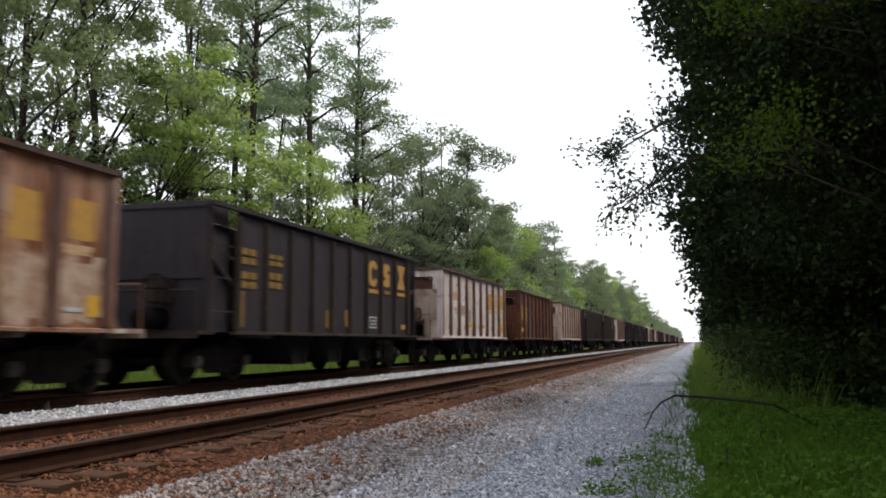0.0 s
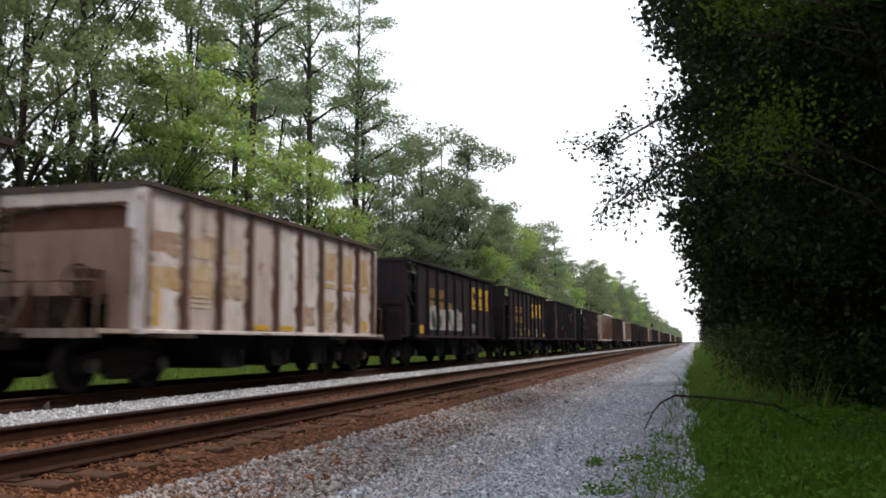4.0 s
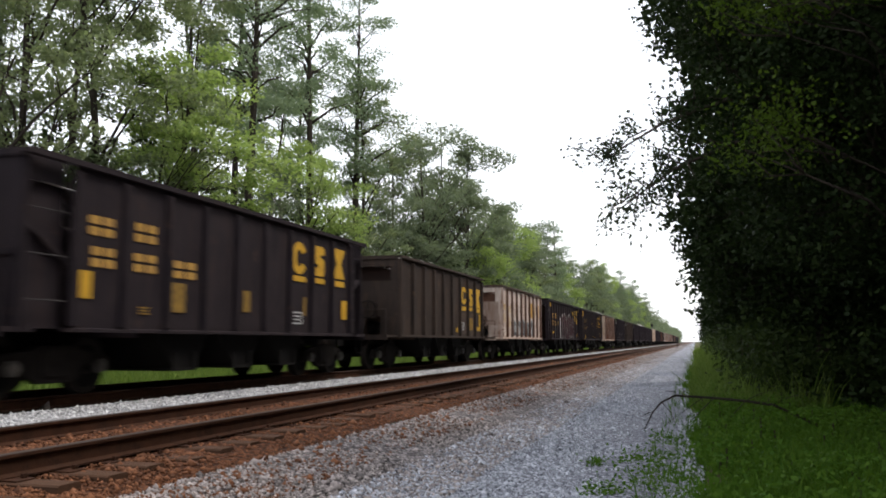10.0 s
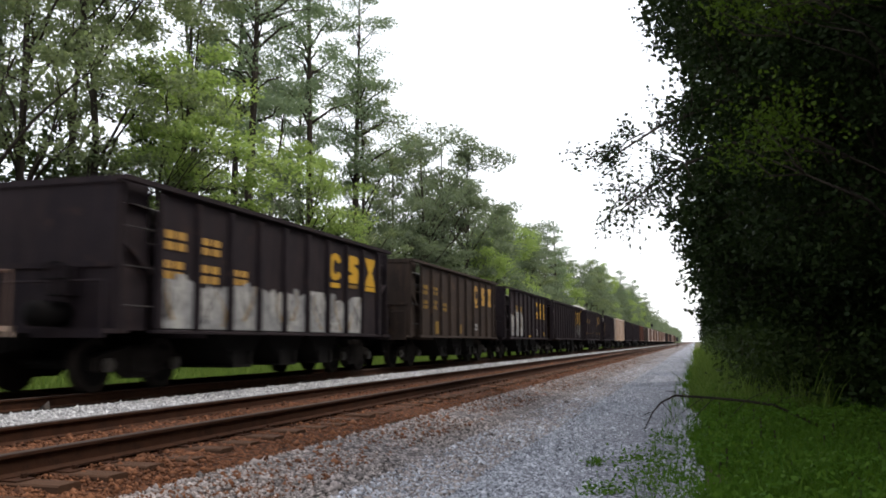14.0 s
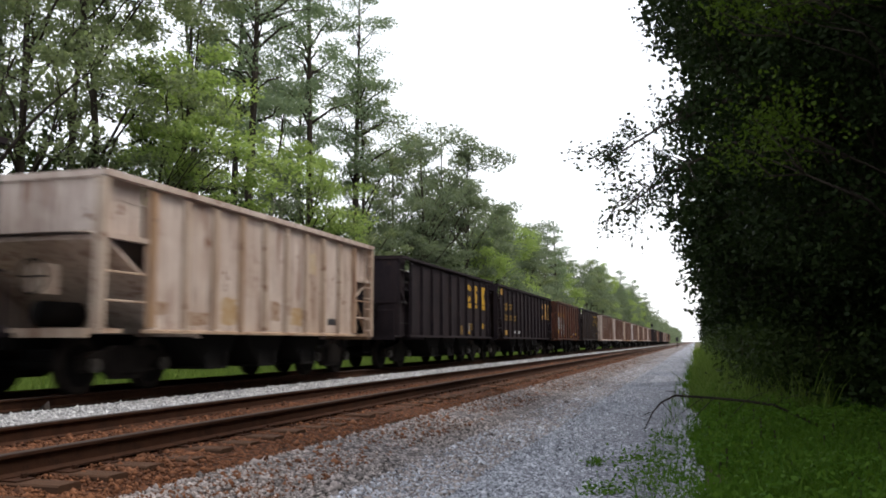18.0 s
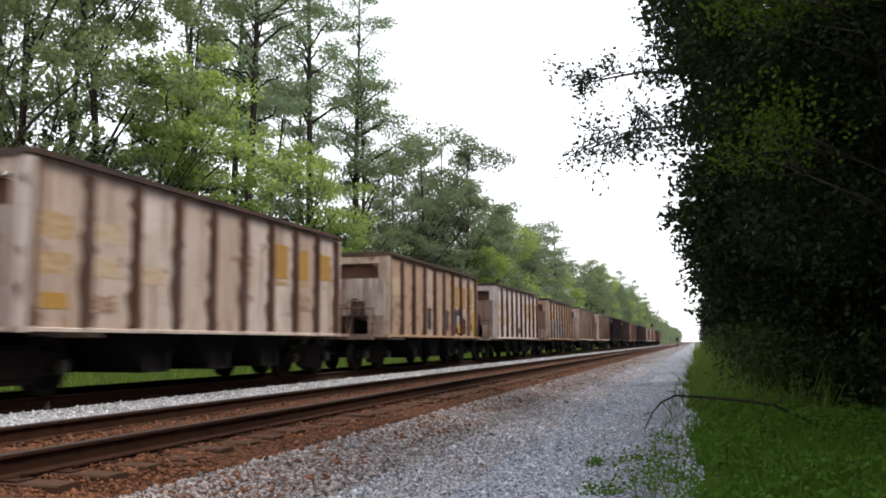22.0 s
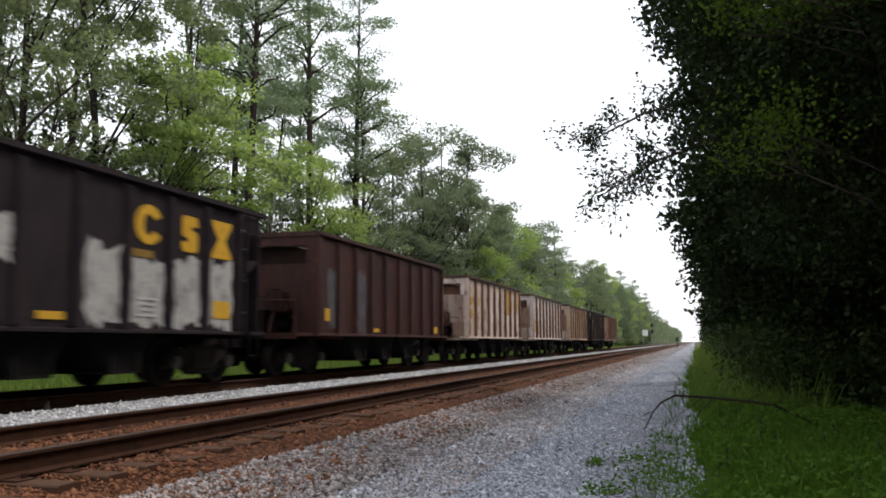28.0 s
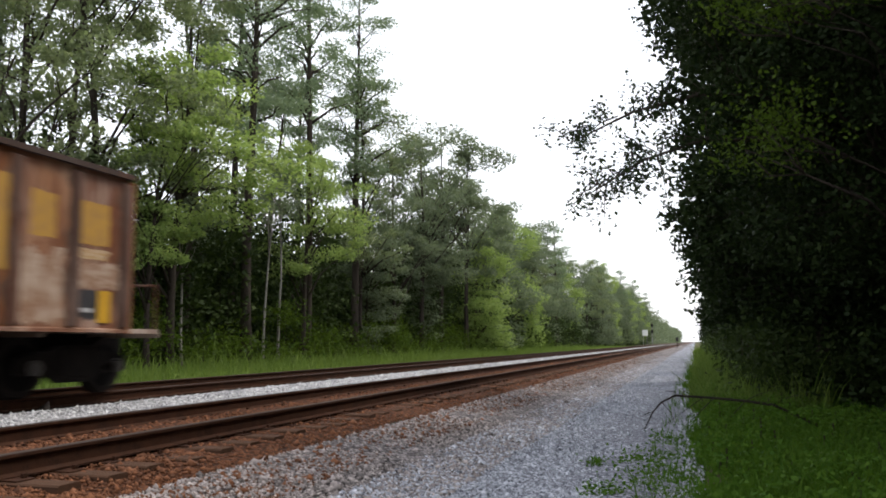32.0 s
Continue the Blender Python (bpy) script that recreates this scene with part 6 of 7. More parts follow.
def apart(pts, n, gap):
    """The first n points that keep some distance from each other, so that the clumps leave gaps."""
    kept = []
    for p in pts:
        if len(kept) >= n:
            break
        if all(((p - k) ** 2).sum() > gap * gap for k in kept):
            kept.append(p)
    return np.array(kept)


def tree_shape(height, blobs, clusters, cluster_r, per, leaf, rng, trunk_r, fork=0.35, lean=(0, 0), flat=0.45, limbs=9, droop=0.0, twig=0.02, squash=0.6, rise=0.18):
    """Trunk with limbs and twigs to each leaf cluster, and the leaves. Returns the two meshes' data."""
    wood = Shape()
    n = 9
    px, py = rng.normal(0, 0.05 * height / 10, 2), rng.normal(0, 0.05 * height / 10, 2)
    def axis(t):
        return np.array((lean[0] * t * t + px[0] * math.sin(5 * t) + px[1] * math.sin(9 * t), lean[1] * t * t + py[0] * math.sin(4.4 * t) + py[1] * math.sin(8 * t), t * height))
    ts = [i / n for i in range(n + 1)]
    wood.tube([axis(t) - (0, 0, 0.15 if t == 0 else 0) for t in ts], [trunk_r * (1.25 if t == 0 else (1 - 0.82 * t)) for t in ts], 9)
    pts = apart(crown_points(blobs, clusters * 4, rng), clusters, cluster_r * 1.25)
    ends = pts[rng.choice(len(pts), min(limbs, len(pts)), replace=False)]
    roots = []
    for e in ends:
        t = float(np.clip((e[2] / height) - rise - rise * 0.28 * np.hypot(e[0], e[1]), fork, 0.95))
        a = axis(t)
        m = a * 0.5 + e * 0.5 + np.array((0, 0, 0.25)) + rng.normal(0, 0.15, 3)
        r0 = trunk_r * (1 - 0.82 * t) * 0.55
        wood.tube([a, m, e], [r0, r0 * 0.6, r0 * 0.22], 6)
        roots.append((a, m, e, r0))
    for p in pts:
        k = min(range(len(roots)), key=lambda q: ((roots[q][2] - p) ** 2).sum())
        a, m, e, r0 = roots[k]
        s = m * 0.5 + e * 0.5 if ((m - p) ** 2).sum() > ((e - p) ** 2).sum() * 0.4 else m
        wood.tube([s, (s + p) * 0.5 + rng.normal(0, 0.12, 3), p], [max(r0 * 0.3, twig), twig * 0.8, twig * 0.35], 4)
    d = rng.normal(size=(len(pts) * per, 3))
    d *= (rng.uniform(0, 1, len(d)) ** 0.45 / np.linalg.norm(d, axis=1))[:, None]
    c = np.repeat(pts, per, 0) + d * np.array((1, 1, squash)) * cluster_r * 1.7 * rng.uniform(0.65, 1.3, (len(pts), 1)).repeat(per, 0)
    v, q = leaf_quads(c, leaf[0], leaf[1], rng, flat, droop)
    return wood, v, q


def make_tree(name, wood, v, q, bark, leafmat, label, at, group=""):
    t = tagged(new(name), label, "tree", group)
    t.matrix_basis = at
    part("trunk", wood.mesh("trunk", bark, True), t)
    part("crown", quick_mesh("crown", v, q, leafmat), t)
    return t


def tall_tree(seed, kind):
    """Blueprints for the trees along the far side: slender pines and broad-leaved trees."""
    rng = np.random.default_rng(seed)
    if kind == "pine":
        h = 25.0
        blobs = [((rng.normal(0, 0.5), rng.normal(0, 0.5), h * f), (w, w, 0.9), w) for f, w in ((0.50, 2.0), (0.58, 2.8), (0.66, 3.2), (0.74, 3.3), (0.82, 3.0), (0.90, 2.3), (0.98, 1.3))]
        return tree_shape(h, blobs, 62, 0.60, 200, (0.21, 0.10), rng, 0.30, 0.4, (rng.normal(0, 0.5), 0), 0.2, 40, 0.0, 0.020, 0.46, 0.03)
    if kind == "airy":
        h = 20.0
        blobs = [((rng.uniform(-2.0, 2.0), rng.uniform(-2.0, 2.0), h * f), (2.9, 2.9, 1.2), 1.0) for f in (0.42, 0.52, 0.62, 0.72, 0.82, 0.92, 0.99)]
        return tree_shape(h, blobs, 74, 0.52, 160, (0.19, 0.12), rng, 0.20, 0.3, (rng.normal(0, 0.8), 0), 0.45, 18, 0.0, 0.018, 0.55, 0.13)
    h = 16.0
    if kind == "belt":
        blobs = [((rng.uniform(-1.8, 1.8), rng.uniform(-1.8, 1.8), h * f), (w, w, 1.7), w) for f, w in ((0.12, 2.6), (0.24, 3.0), (0.38, 3.4), (0.52, 3.6), (0.66, 3.4), (0.80, 2.9), (0.92, 2.0), (1.0, 1.0))]
        return tree_shape(h, blobs, 110, 0.80, 150, (0.28, 0.18), rng, 0.22, 0.16, (rng.normal(0, 0.6), 0), 0.5, 16, 0.0, 0.02, 0.5)
    blobs = [((rng.uniform(-2.0, 2.0), rng.uniform(-2.0, 2.0), h * f), (w, w, 1.2), w) for f, w in ((0.44, 2.6), (0.55, 3.6), (0.66, 3.9), (0.77, 3.5), (0.88, 2.6), (0.97, 1.4))]
    return tree_shape(h, blobs, 54, 0.66, 220, (0.23, 0.15), rng, 0.22, 0.22, (rng.normal(0, 0.6), 0), 0.6, 18, 0.0, 0.02, 0.50, 0.12)


KINDS = {"pine": ("pine_tree", M_NEEDLE, "tall slender pine with a bare trunk and ragged top"),
         "airy": ("gum_tree", M_LEAF_OLIVE, "tall thin broad-leaved tree with an open crown"),
         "round": ("oak_tree", M_LEAF_BRIGHT, "bushy broad-leaved tree in bright green leaf"),
         "dull": ("oak_tree", M_LEAF_LEFT, "spreading broad-leaved tree in grey-green leaf"),
         "belt": ("oak_tree", M_LEAF_LEFT, "bushy broad-leaved tree leafy to the ground"),
         "bright_belt": ("oak_tree", M_LEAF_BRIGHT, "bushy bright green tree leafy to the ground")}
BLUE = {}
for kind, seeds in (("pine", (1, 2)), ("airy", (3, 4)), ("round", (5,)), ("dull", (6, 7)), ("belt", (8, 9)), ("bright_belt", (10,))):
    for s in seeds:
        BLUE.setdefault(kind, []).append(tall_tree(s, "belt" if "belt" in kind else kind))
FIRST = {}


def plant(kind, i, x, y, scale, turn, tall=1.0):
    name, mat, label = KINDS[kind]
    k = i % len(BLUE[kind])
    m = pose(x, y, 0, 0, 0, turn) @ Matrix.Diagonal((scale, scale, scale * tall, 1))
    if (kind, k) not in FIRST:
        FIRST[kind, k] = make_tree(name, *BLUE[kind][k], M_BARK, mat, label, pose(x, y, 0), "trees beyond the tracks")
        FIRST[kind, k].matrix_basis = m
        return FIRST[kind, k]
    t = FIRST[kind, k]
    c = copy_thing(t, Matrix.Identity(4))
    c.matrix_basis = m
    return c


# the belt of trees beyond the tracks: front row by hand (kind, x, y, width, height), the rest sown
WEST = [("airy", -21.5, 21.0, 1.0, 1.0), ("airy", -22.4, 27.4, 1.0, 1.05), ("airy", -23.0, 24.5, 1.0, 1.05), ("airy", -25.5, 30.0, 1.05, 1.1), ("round", -21.5, 31.6, 1.0, 0.86), ("round", -20.6, 28.8, 0.62, 0.68), ("pine", -22.0, 39.0, 1.0, 1.08), ("airy", -24.0, 36.5, 1.0, 1.15),
        ("pine", -22.5, 47.0, 1.0, 1.12), ("pine", -22.0, 53.2, 1.0, 1.02), ("airy", -22.0, 54.5, 0.9, 0.95), ("round", -21.5, 44.5, 0.75, 0.8), ("dull", -22.0, 61.0, 0.85, 1.0), ("dull", -21.8, 67.5, 1.05, 1.2),
        ("dull", -22.0, 74.0, 1.1, 1.24), ("dull", -21.2, 80.0, 1.15, 1.36), ("bright_belt", -21.3, 84.0, 0.85, 0.74), ("belt", -22.5, 91.0, 1.0, 0.85), ("belt", -22.6, 57.0, 0.8, 0.62), ("belt", -22.6, 70.0, 0.9, 0.7), ("pine", -25.0, 42.5, 0.9, 1.05)]
for i, (kind, x, y, s, tall) in enumerate(WEST):
    plant(kind, i, x, y, s, 47 * i, tall / s)
for k, (x, y, h) in enumerate(((-21.6, 40.0, 9.5), (-21.4, 41.3, 10.5), (-21.9, 33.2, 8.0))):
    r = np.random.default_rng(90 + k)
    w, v, q = tree_shape(h, [((0.3, 0, h * 0.85), (1.2, 1.2, 1.0), 1.0), ((0, 0.2, h), (0.9, 0.9, 0.8), 1.0)], 26, 0.4, 60, (0.17, 0.1), r, 0.085, 0.5, (r.normal(0, 0.3), 0), 0.45, 7, 0.0, 0.012)
    make_tree("sapling", w, v, q, M_PALEBARK, M_LEAF_LEFT, "thin pale-barked sapling at the edge of the wood", pose(x, y, 0), "trees beyond the tracks")
rng = np.random.default_rng(21)
for i in range(5):
    plant(("airy", "pine", "airy")[i % 3], i, rng.uniform(-33, -27), 19 + i * 11 + rng.normal(0, 1), rng.uniform(0.75, 1.0), rng.uniform(0, 360))
y = 99.0
i = 0
while y < 460:
    kind = ("belt", "bright_belt", "belt", "airy", "belt", "pine")[i % 6]
    tall = rng.uniform(0.92, 1.15) * (0.78 if kind == "pine" else 0.74 if kind == "airy" else 1) * (1 + max(0.0, y - 160) / 2500)
    plant(kind, i, rng.uniform(-24, -21.5), y, rng.uniform(0.95, 1.2), rng.uniform(0, 360), tall / 1.05)
    if i % 3 == 0:
        plant("belt", i + 1, rng.uniform(-32, -27), y + 3, rng.uniform(1.0, 1.15), rng.uniform(0, 360))
    y += rng.uniform(5.0, 7.0) * (1 + y / 260)
    i += 1


def thicket(name, x0, x1, y0, y1, zmax, n, per, leaf, mat, seed, label, r=0.6, zpow=1.0, near=1.0):
    """Leafy undergrowth: many clusters of leaves on thin stems, thinning upwards."""
    rng = np.random.default_rng(seed)
    x, y = rng.uniform(x0, x1, n), y0 + (y1 - y0) * rng.uniform(0, 1, n) ** near
    z = zmax * rng.uniform(0, 1, n) ** zpow * (0.6 + 0.4 * np.sin(x * 1.3 + y * 0.7) * np.sin(y * 0.31 + 1.0))
    c = np.stack([x, y, np.abs(z) + 0.15], 1)
    p = np.repeat(c, per, 0) + rng.normal(0, 1, (n * per, 3)) * (r, r, r * 0.55)
    p[:, 2] = np.abs(p[:, 2])
    v, q = leaf_quads(p, leaf[0], leaf[1], rng, 0.4)
    m = rng.choice(n, n // 3, replace=False)
    a = c[m]
    w = 0.02
    st = np.stack([a * (1, 1, 0) + (-w, 0, 0), a * (1, 1, 0) + (w, 0, 0), a + (w * 0.4, 0, 0), a + (-w * 0.4, 0, 0)], 1)
    qs = np.arange(4 * len(m)).reshape(-1, 4) + len(v)
    ob = new(name, quick_mesh(name, np.concatenate([v, st.reshape(-1, 3)]), np.concatenate([q, qs]), [mat, M_BARK], np.concatenate([np.zeros(len(q)), np.ones(len(qs))])))
    return tagged(ob, label, "undergrowth", kind="stuff")


thicket("undergrowth_west", -32, -22.3, 8, 95, 12.0, 2900, 60, (0.34, 0.20), M_UNDERGROWTH, 31, "dense understorey beneath the tall trees, shade put into its leaf colour", 0.75, 0.85)
thicket("shrubs_west", -22.8, -20.6, 14, 130, 3.4, 800, 60, (0.22, 0.10), M_LEAF_MID, 32, "low shrubs along the edge of the wood", 0.5)
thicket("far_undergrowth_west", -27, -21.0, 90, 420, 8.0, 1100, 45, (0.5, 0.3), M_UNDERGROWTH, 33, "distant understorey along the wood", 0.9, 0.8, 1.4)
far_rng = np.random.default_rng(35)
fy = 440 + far_rng.uniform(0, 1, 1500) ** 1.3 * 1100
fc = np.stack([far_rng.uniform(-34, -21, 1500), fy, far_rng.uniform(0, 1, 1500) ** 0.8 * (17 + 3 * np.sin(fy * 0.05))], 1)
fv, fq = leaf_quads(np.repeat(fc, 14, 0) + far_rng.normal(0, 1.1, (21000, 3)), 1.3, 0.9, far_rng, 0.4)
tagged(new("distant_woods", quick_mesh("distant_woods", fv, fq, M_LEAF_LEFT)), "distant woods along the line, hazy green", "woods", kind="stuff")
thicket("deep_wood_west", -55, -31, 0, 110, 13, 1100, 40, (0.6, 0.4), M_UNDERGROWTH, 34, "deep wood behind the front trees, shade put into its leaf colour", 1.2, 0.8)


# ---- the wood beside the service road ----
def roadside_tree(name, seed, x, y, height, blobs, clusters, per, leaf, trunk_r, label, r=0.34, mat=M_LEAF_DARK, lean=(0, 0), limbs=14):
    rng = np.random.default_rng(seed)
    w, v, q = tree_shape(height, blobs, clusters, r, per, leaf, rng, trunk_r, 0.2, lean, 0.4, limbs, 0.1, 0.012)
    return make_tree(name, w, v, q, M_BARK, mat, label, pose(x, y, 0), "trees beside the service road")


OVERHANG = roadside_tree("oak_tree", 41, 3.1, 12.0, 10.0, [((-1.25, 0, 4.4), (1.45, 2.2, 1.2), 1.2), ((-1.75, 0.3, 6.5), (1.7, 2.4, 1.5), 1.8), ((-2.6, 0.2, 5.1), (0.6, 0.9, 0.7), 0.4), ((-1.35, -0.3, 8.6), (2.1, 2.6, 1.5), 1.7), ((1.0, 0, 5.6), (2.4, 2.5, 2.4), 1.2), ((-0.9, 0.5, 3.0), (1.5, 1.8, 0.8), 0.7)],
                         690, 190, (0.085, 0.055), 0.20, "oak leaning over the gravel road, shade put into its leaf colour", 0.33)
roadside_tree("oak_tree", 42, 4.8, 7.4, 8.5, [((-0.9, 0, 4.0), (1.7, 1.9, 1.6), 1.0), ((-0.3, 0, 6.0), (2.4, 2.2, 1.8), 1.3), ((1.2, 0.4, 3.0), (1.8, 1.8, 1.4), 0.8)],
              300, 190, (0.075, 0.046), 0.16, "oak at the edge of the wood, shade put into its leaf colour", 0.34, M_UNDERGROWTH)
roadside_tree("oak_tree", 43, 2.6, 20.0, 10.5, [((-1.4, 0, 4.4), (1.6, 2.4, 1.9), 1.0), ((-0.6, 0, 6.6), (2.2, 2.6, 2.0), 1.2), ((-1.4, 0, 9.2), (1.9, 2.6, 1.7), 1.3), ((0.4, 0, 2.6), (1.9, 2.2, 1.2), 0.8)],
              560, 110, (0.15, 0.09), 0.18, "broad-leaved tree at the roadside, shade put into its leaf colour", 0.4)
roadside_tree("oak_tree", 44, 3.0, 29.0, 8.5, [((-1.4, 0, 3.8), (1.7, 2.6, 2.0), 1.0), ((-0.5, 0, 6.2), (2.3, 2.8, 1.9), 1.2)],
              240, 80, (0.20, 0.12), 0.18, "broad-leaved tree at the roadside", 0.45)
# added tree: its lighter leaf colour imitates patches of leaves lit from behind
roadside_tree("young_tree", 47, 2.7, 9.3, 5.6, [((-1.9, -0.2, 3.45), (0.4, 0.4, 0.45), 1.0), ((-1.8, -0.2, 5.0), (0.7, 0.5, 0.45), 1.4), ((-0.9, 0, 5.3), (0.8, 0.5, 0.4), 0.8)],
              80, 120, (0.062, 0.038), 0.06, "added small tree whose lighter leaf colour stands in for back-lit leaves", 0.27, M_LEAF_MID)
rng = np.random.default_rng(51)
ROAD_TREE = roadside_tree("oak_tree", 45, 3.4, 40.0, 8.5, [((-0.9, 0, 3.6), (1.8, 3.0, 2.2), 1.0), ((0.0, 0, 6.0), (2.4, 3.0, 2.0), 1.2)],
                          190, 60, (0.26, 0.16), 0.18, "broad-leaved tree along the road", 0.55)
for y in (49, 58, 68, 80, 95, 115, 140, 170, 210, 260, 320, 400):
    copy_thing(ROAD_TREE, pose(3.0 + rng.uniform(0, 0.8) + y * 0.004, y, 0, 0, 0, rng.uniform(0, 360)))
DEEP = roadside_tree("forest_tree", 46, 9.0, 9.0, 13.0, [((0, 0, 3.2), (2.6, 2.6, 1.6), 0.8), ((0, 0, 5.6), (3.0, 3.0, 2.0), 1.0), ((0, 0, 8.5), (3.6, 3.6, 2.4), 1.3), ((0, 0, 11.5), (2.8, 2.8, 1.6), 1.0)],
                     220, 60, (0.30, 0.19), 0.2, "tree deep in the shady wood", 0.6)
# several near copies are added to block light from the upper right
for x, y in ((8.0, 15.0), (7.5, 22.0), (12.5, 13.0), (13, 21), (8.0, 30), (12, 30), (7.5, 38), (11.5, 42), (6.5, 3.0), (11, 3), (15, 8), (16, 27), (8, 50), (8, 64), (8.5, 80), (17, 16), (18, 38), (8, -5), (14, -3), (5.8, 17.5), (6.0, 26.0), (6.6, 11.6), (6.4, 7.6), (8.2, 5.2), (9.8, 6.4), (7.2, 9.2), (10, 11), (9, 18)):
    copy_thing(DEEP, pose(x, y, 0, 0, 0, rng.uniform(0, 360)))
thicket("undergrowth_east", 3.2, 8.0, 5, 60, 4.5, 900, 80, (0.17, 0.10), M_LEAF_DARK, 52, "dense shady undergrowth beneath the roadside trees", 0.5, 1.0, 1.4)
thicket("roadside_shrubs", 1.3, 3.2, 18, 150, 2.4, 420, 70, (0.15, 0.09), M_UNDERGROWTH, 53, "shrubs at the foot of the roadside trees", 0.42, 1.0, 1.8)
# unseen leaf layer, added only to keep sky and sun off the wood
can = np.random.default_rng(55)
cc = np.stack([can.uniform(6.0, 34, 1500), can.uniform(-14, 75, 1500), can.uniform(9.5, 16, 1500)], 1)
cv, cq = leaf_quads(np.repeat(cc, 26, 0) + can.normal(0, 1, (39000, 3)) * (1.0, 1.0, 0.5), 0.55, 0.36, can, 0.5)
tagged(new("canopy_east", quick_mesh("canopy_east", cv, cq, M_LEAF_DARK)), "unseen leaf layer over the wood, added to block sun and sky light", "foliage", kind="stuff")
thicket("deep_wood_east", 9, 30, 0, 90, 10, 900, 50, (0.5, 0.3), M_LEAF_DARK, 54, "deep wood behind the roadside trees, shade put into its leaf colour", 1.1)

# low boughs that hang over the road and sway
def bough(seed, length, droop, sprays, at):
    rng = np.random.default_rng(seed)
    wood = Shape()
    wood.tube([(0, 0, 0), (-length * 0.33, -0.1, 0.25), (-length * 0.66, -0.15, 0.22), (-length, -0.15, 0.0)], [0.035, 0.026, 0.018, 0.008], 6)
    tips = []
    for k in range(sprays):
        t = rng.uniform(0.12, 1.0)
        a = np.array((-length * t, -0.15 * t, 0.28 * math.sin(t * 3.0)))
        e = a + np.array((rng.uniform(-0.55, 0.2), rng.normal(0, 0.4), rng.uniform(-droop, 0.36)))
        wood.tube([a, (a + e) * 0.5 + (0, 0, 0.08), e], [0.012, 0.008, 0.004], 4)
        for u in (0.35, 0.6, 0.8, 1.0):
            tips.append(a + (e - a) * u)
    tips = np.array(tips)
    c = np.repeat(tips, 12, 0) + np.clip(rng.normal(0, 0.085, (len(tips) * 12, 3)), -0.2, 0.2)
    v, q = leaf_quads(c, 0.064, 0.042, rng, 0.3, 0.3)
    b = part("bough", wood.mesh("bough", M_BARK, True), OVERHANG, "low drooping bough")
    part("bough_leaves", quick_mesh("bough_leaves", v, q, M_LEAF_DARK), b)
    return b, at


BOUGHS = [bough(61, 2.7, 0.35, 40, (-1.65, -0.7, 4.45)), bough(62, 2.4, 0.45, 44, (-1.72, -0.9, 3.86))]


# ---- grass and weeds ----
def blades(name, pts, height, width, mat, seed, label, lean=0.35):
    rng = np.random.default_rng(seed)
    n = len(pts)
    h = height * rng.lognormal(0, 0.35, n)
    a = rng.uniform(0, 6.283, n)
    side = np.stack([np.cos(a), np.sin(a), np.zeros(n)], 1) * (width * rng.uniform(0.6, 1.4, n))[:, None]
    tip = rng.normal(0, lean, (n, 3)) * h[:, None]
    tip[:, 2] = h
    mid = tip * (0.45, 0.45, 0.62)
    v = np.stack([pts - side, pts + side, pts + mid + side * 0.8, pts + mid - side * 0.8, pts + tip], 1).reshape(-1, 3)
    i = np.arange(n)[:, None] * 5
    tri = np.concatenate([i + (0, 1, 2), i + (0, 2, 3), i + (3, 2, 4)])
    return tagged(new(name, quick_mesh(name, v, tri, mat)), label, "grass", kind="stuff")


rng = np.random.default_rng(71)
n = 80000
u = rng.uniform(0, 1, n) ** 1.5
p = np.stack([-0.55 + rng.uniform(0, 1, n) ** 1.1 * 4.2, 5.5 + u * 40, np.full(n, -0.03)], 1)
p = p[(p[:, 0] > 0.06 - 0.25 * np.clip((p[:, 1] - 13) / 15, 0, 1) + 0.14 * np.sin(p[:, 1] * 0.9) + 0.12 * np.sin(p[:, 1] * 2.3)) | (rng.uniform(0, 1, n) < 0.04)]
blades("verge_grass", p, 0.17, 0.007, M_GRASS_SHADE, 72, "lush green grass on the verge, shade put into its colour")
p = np.stack([rng.uniform(-0.1, 2.4, 9000), 17 + rng.uniform(0, 1, 9000) ** 1.4 * 90, np.zeros(9000)], 1)
blades("tall_verge_grass", p, 0.5, 0.012, M_GRASS, 73, "tall green grass along the road edge")
n = 42000
p = np.stack([rng.uniform(-21.0, -12.9, n), 8 + rng.uniform(0, 1, n) ** 1.6 * 190, np.full(n, -0.04)], 1)
blades("trackside_grass", p, 0.34, 0.018, M_GRASS, 74, "bright green grass between the track and the wood")
n = 9000
p = np.stack([rng.uniform(-21.5, -18.0, n), 8 + rng.uniform(0, 1, n) ** 1.4 * 150, np.full(n, -0.02)], 1)
blades("tall_trackside_grass", p, 0.6, 0.02, M_GRASS, 75, "tall weeds in front of the wood")


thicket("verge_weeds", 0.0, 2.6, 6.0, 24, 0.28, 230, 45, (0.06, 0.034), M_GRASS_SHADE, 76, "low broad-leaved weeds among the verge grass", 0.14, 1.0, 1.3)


def weed(x, y, r, seed, n=90):
    rng = np.random.default_rng(seed)
    c = np.stack([rng.normal(0, r, n), rng.normal(0, r, n), np.abs(rng.normal(0, r * 0.55, n)) + 0.01], 1)
    v, q = leaf_quads(c, 0.055, 0.028, rng, 0.5)
    stems = Shape()
    for k in range(8):
        e = c[k]
        stems.tube([(0, 0, -0.02), tuple(e * 0.6), tuple(e)], [0.004, 0.003, 0.002], 4)
    w = tagged(new("weed"), "small green weed growing through the gravel", "weed", "weeds in the gravel")
    w.matrix_basis = pose(x, y, bed_z(x))
    part("stems", stems.mesh("stems", M_GRASS_SHADE), w)
    part("leaves", quick_mesh("leaves", v, q, M_GRASS_SHADE), w)


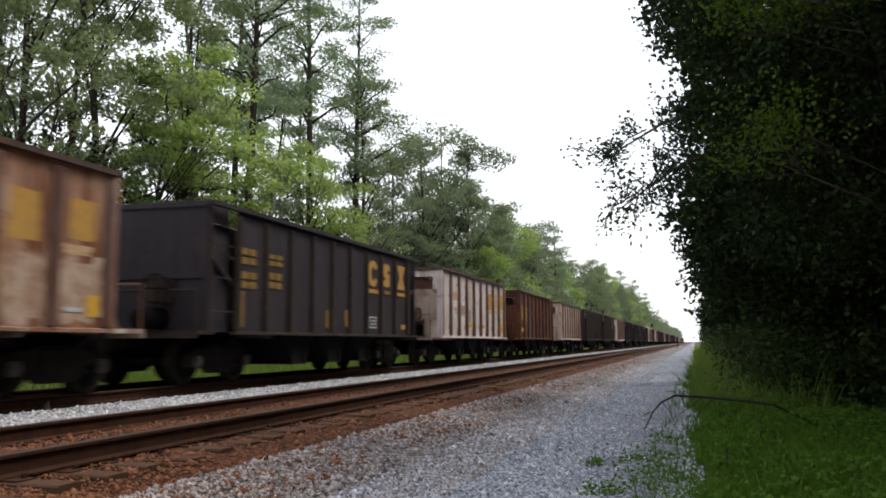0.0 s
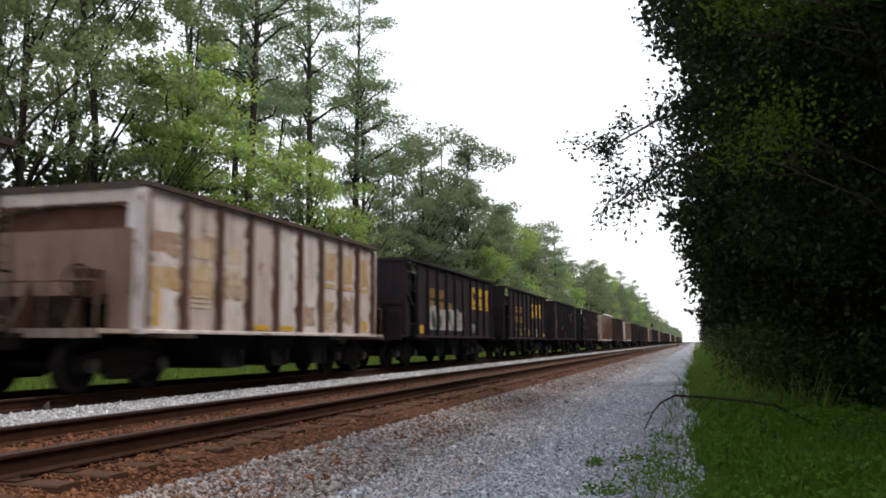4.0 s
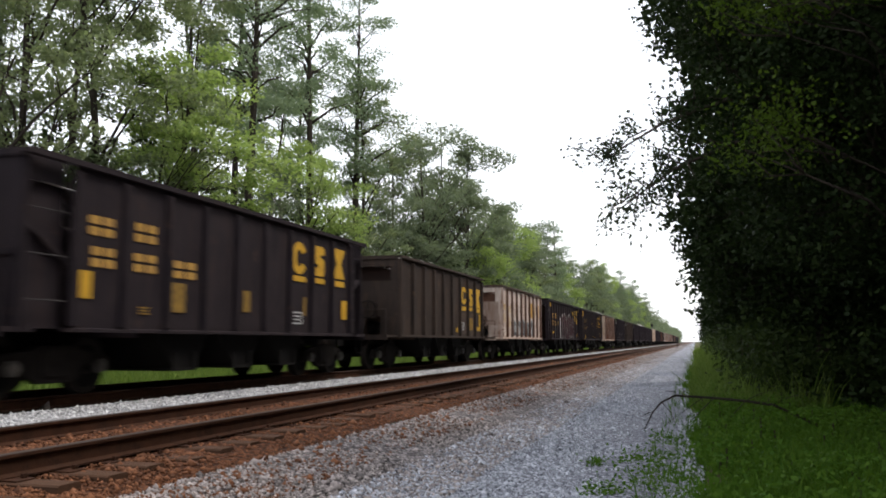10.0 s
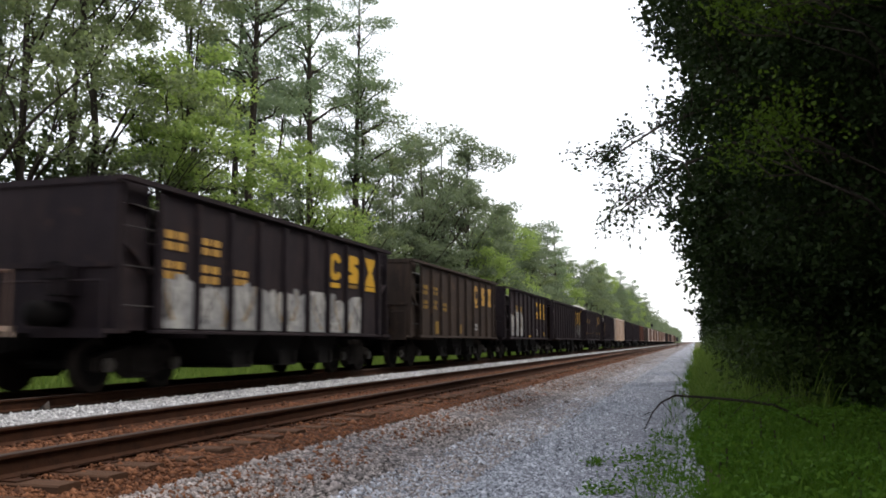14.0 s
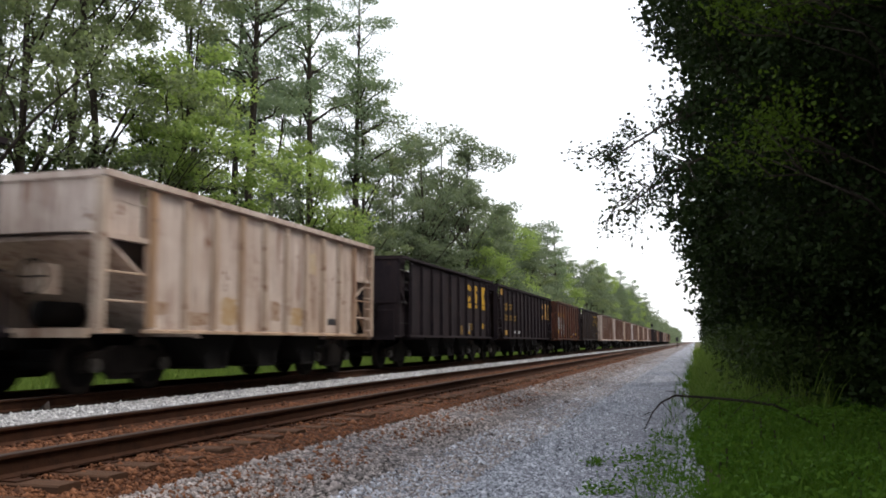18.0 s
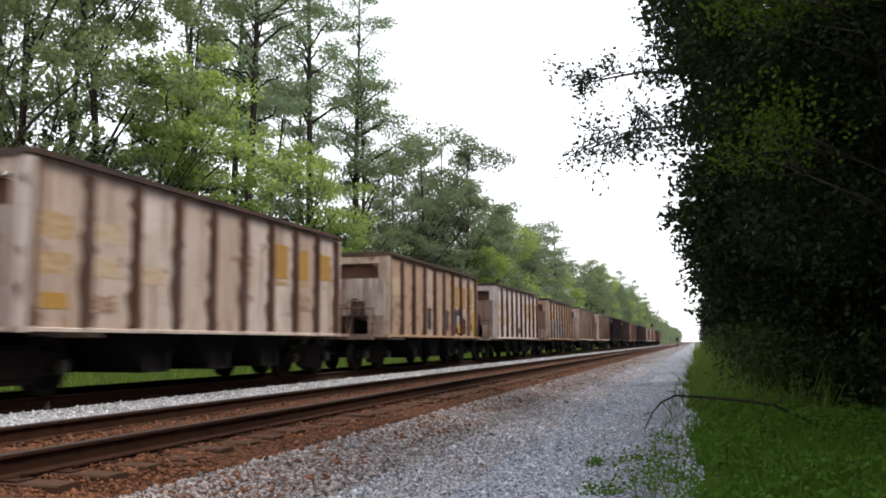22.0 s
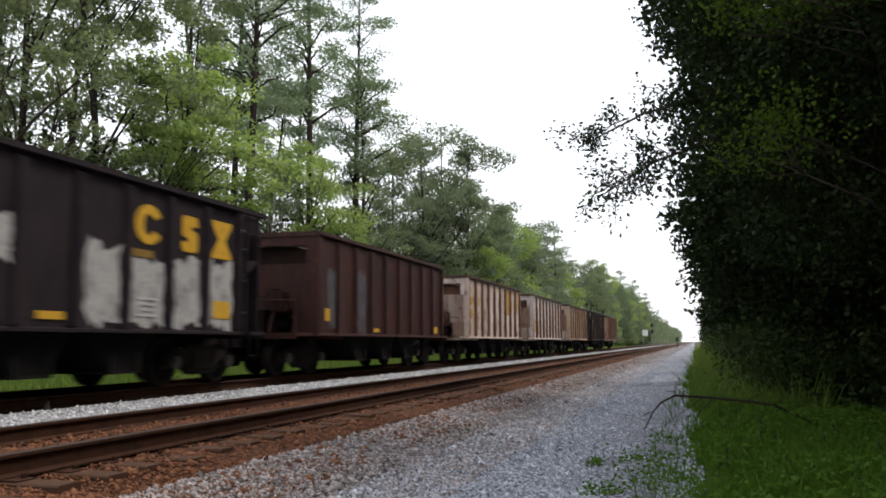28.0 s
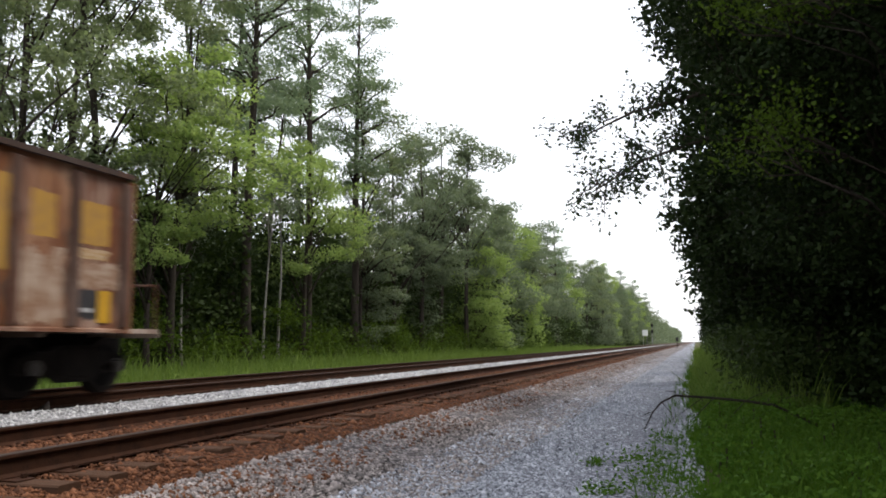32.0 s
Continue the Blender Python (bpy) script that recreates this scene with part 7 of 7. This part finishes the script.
for k, (x, y, r) in enumerate(((-0.62, 8.2, 0.17), (-0.45, 8.6, 0.17), (-0.3, 7.9, 0.20), (-0.35, 9.2, 0.14), (-0.55, 10.3, 0.15), (-0.1, 9.0, 0.2), (0.05, 8.3, 0.2), (-1.1, 9.6, 0.08), (-0.2, 10.6, 0.16), (-0.25, 11.8, 0.14), (-0.45, 12.5, 0.10), (0.1, 7.6, 0.2), (-0.85, 7.8, 0.1), (-0.7, 10.0, 0.12))):
    weed(x, y, r, 200 + k)

# fallen branch at the edge of the road
dead = tagged(new("fallen_branch"), "bare dead branch lying from the grass onto the gravel", "branch")
dead.matrix_basis = pose(-0.1, 13.6, 0.02)
part("stem", Shape().tube([(1.9, 0.5, 0.05), (1.2, 0.25, 0.38), (0.8, 0.12, 0.44), (0.35, 0.05, 0.48), (0.0, 0.02, 0.50), (-0.22, 0.0, 0.51), (-0.42, -0.03, 0.41), (-0.55, -0.06, 0.26), (-0.68, -0.1, 0.0)], [0.026, 0.022, 0.021, 0.02, 0.019, 0.018, 0.015, 0.012, 0.008], 6).mesh("stem", M_DEADWOOD, True), dead)
for a, b in (((-0.2, 0, 0.51), (-0.30, -0.1, 0.58)), ((-0.12, 0.01, 0.51), (-0.10, 0.1, 0.62)), ((-0.2, 0, 0.51), (-0.36, 0.1, 0.57)), ((0.2, 0.03, 0.49), (-0.35, -0.3, 0.10)), ((-0.42, -0.03, 0.41), (-0.2, -0.3, 0.05)), ((0.35, 0.05, 0.48), (-0.05, -0.5, 0.12)), ((0.8, 0.12, 0.44), (0.5, -0.3, 0.15)), ((0.8, 0.12, 0.44), (1.15, -0.2, 0.62)), ((1.2, 0.25, 0.38), (1.5, -0.1, 0.55)), ((-0.55, -0.06, 0.26), (-0.75, 0.1, 0.16))):
    part("twig", Shape().tube([a, tuple((p + q) / 2 + 0.03 for p, q in zip(a, b)), b], [0.008, 0.006, 0.003], 5).mesh("twig", M_DEADWOOD, True), dead)

# ---- signals far down the line ----
mast = tagged(new("signal_mast"), "tall railway signal with two dark heads beside the track", "signal")
mast.matrix_basis = pose(-13.3, 285, 0)
part("pole", Shape().tube([(0, 0, -0.05), (0, 0, 7.2)], [0.09, 0.07], 8).mesh("pole", M_GALV), mast)
for z in (6.6, 4.6):
    head = part("signal_head", Shape().prism([(0.42 * math.cos(math.pi * k / 8), z + 0.6 * math.sin(math.pi * k / 8)) for k in range(16)], -0.25, -0.12, "y").mesh("signal_head", M_SIGNAL), mast)
    part("hood", Shape().tube([(0, -0.25, z), (0, -0.55, z)], [0.14, 0.16], 10).mesh("hood", M_SIGNAL), head)
part("ladder", ladder_mesh("ladder", M_GALV, 0.3, 6.6, 18, "x", 0.4), mast, at=pose(0, 0.15, 0))
cab = tagged(new("relay_cabinet"), "white metal relay cabinet on tall steel legs beside the track", "cabinet")
cab.matrix_basis = pose(-13.4, 246, 0)
part("body", Shape().box(-0.7, 0.7, -0.5, 0.5, 3.0, 4.4).mesh("body", M_SIGN_WHITE), cab)
part("roof", Shape().prism([(-0.8, 4.4), (0.8, 4.4), (0.6, 4.6), (-0.6, 4.6)], -0.6, 0.6, "y").mesh("roof", M_SIGN_WHITE), cab)
for x in (-0.5, 0.5):
    part("leg", Shape().box(x - 0.06, x + 0.06, -0.06, 0.06, -0.1, 3.0).mesh("leg", M_GALV), cab)
dwarf = tagged(new("dwarf_signal"), "short dark signal post beside the near track", "signal")
dwarf.matrix_basis = pose(-3.3, 170, 0.1)
part("post", Shape().tube([(0, 0, -0.1), (0, 0, 1.5)], [0.06, 0.06], 8).mesh("post", M_SIGNAL), dwarf)
part("signal_head", Shape().box(-0.25, 0.25, -0.15, 0.15, 1.3, 2.1).mesh("signal_head", M_SIGNAL), dwarf)


# ---- what moves ----
def motions():
    for car, y, *_ in TRAIN:
        walk(car, [(0, pose(FAR_X, y, RAIL)), (32, pose(FAR_X, y - SPEED * 32, RAIL))])
    # seconds, rise in degrees, reach in metres: the boughs hang still, then blow about
    sway = [(0, 0, 0), (1.5, -1, 0), (3, 2, 0.05), (6, 1, 0), (8, 0, 0.02), (10, 0, 0), (12, -1, 0), (14, -1, 0.03), (17, -1, 0), (19, 0, 0), (20.5, 11, 0.12), (21, 17, 0.2),
            (22, 23, 0.28), (23, 16, 0.2), (24, 10, 0.38), (25, 2, 0.48), (26.2, 4, 0.3), (28, 5, 0.2), (29, 11, 0.25), (30, 12, 0.33), (31, 6, 0.34), (32, 6, 0.34)]
    for k, (b, at) in enumerate(BOUGHS):
        walk(b, [(t, pose(at[0] - w, at[1], at[2], 0, (-16, -20)[k] + u * (1, 0.85)[k], 0)) for t, u, w in sway])


motions()
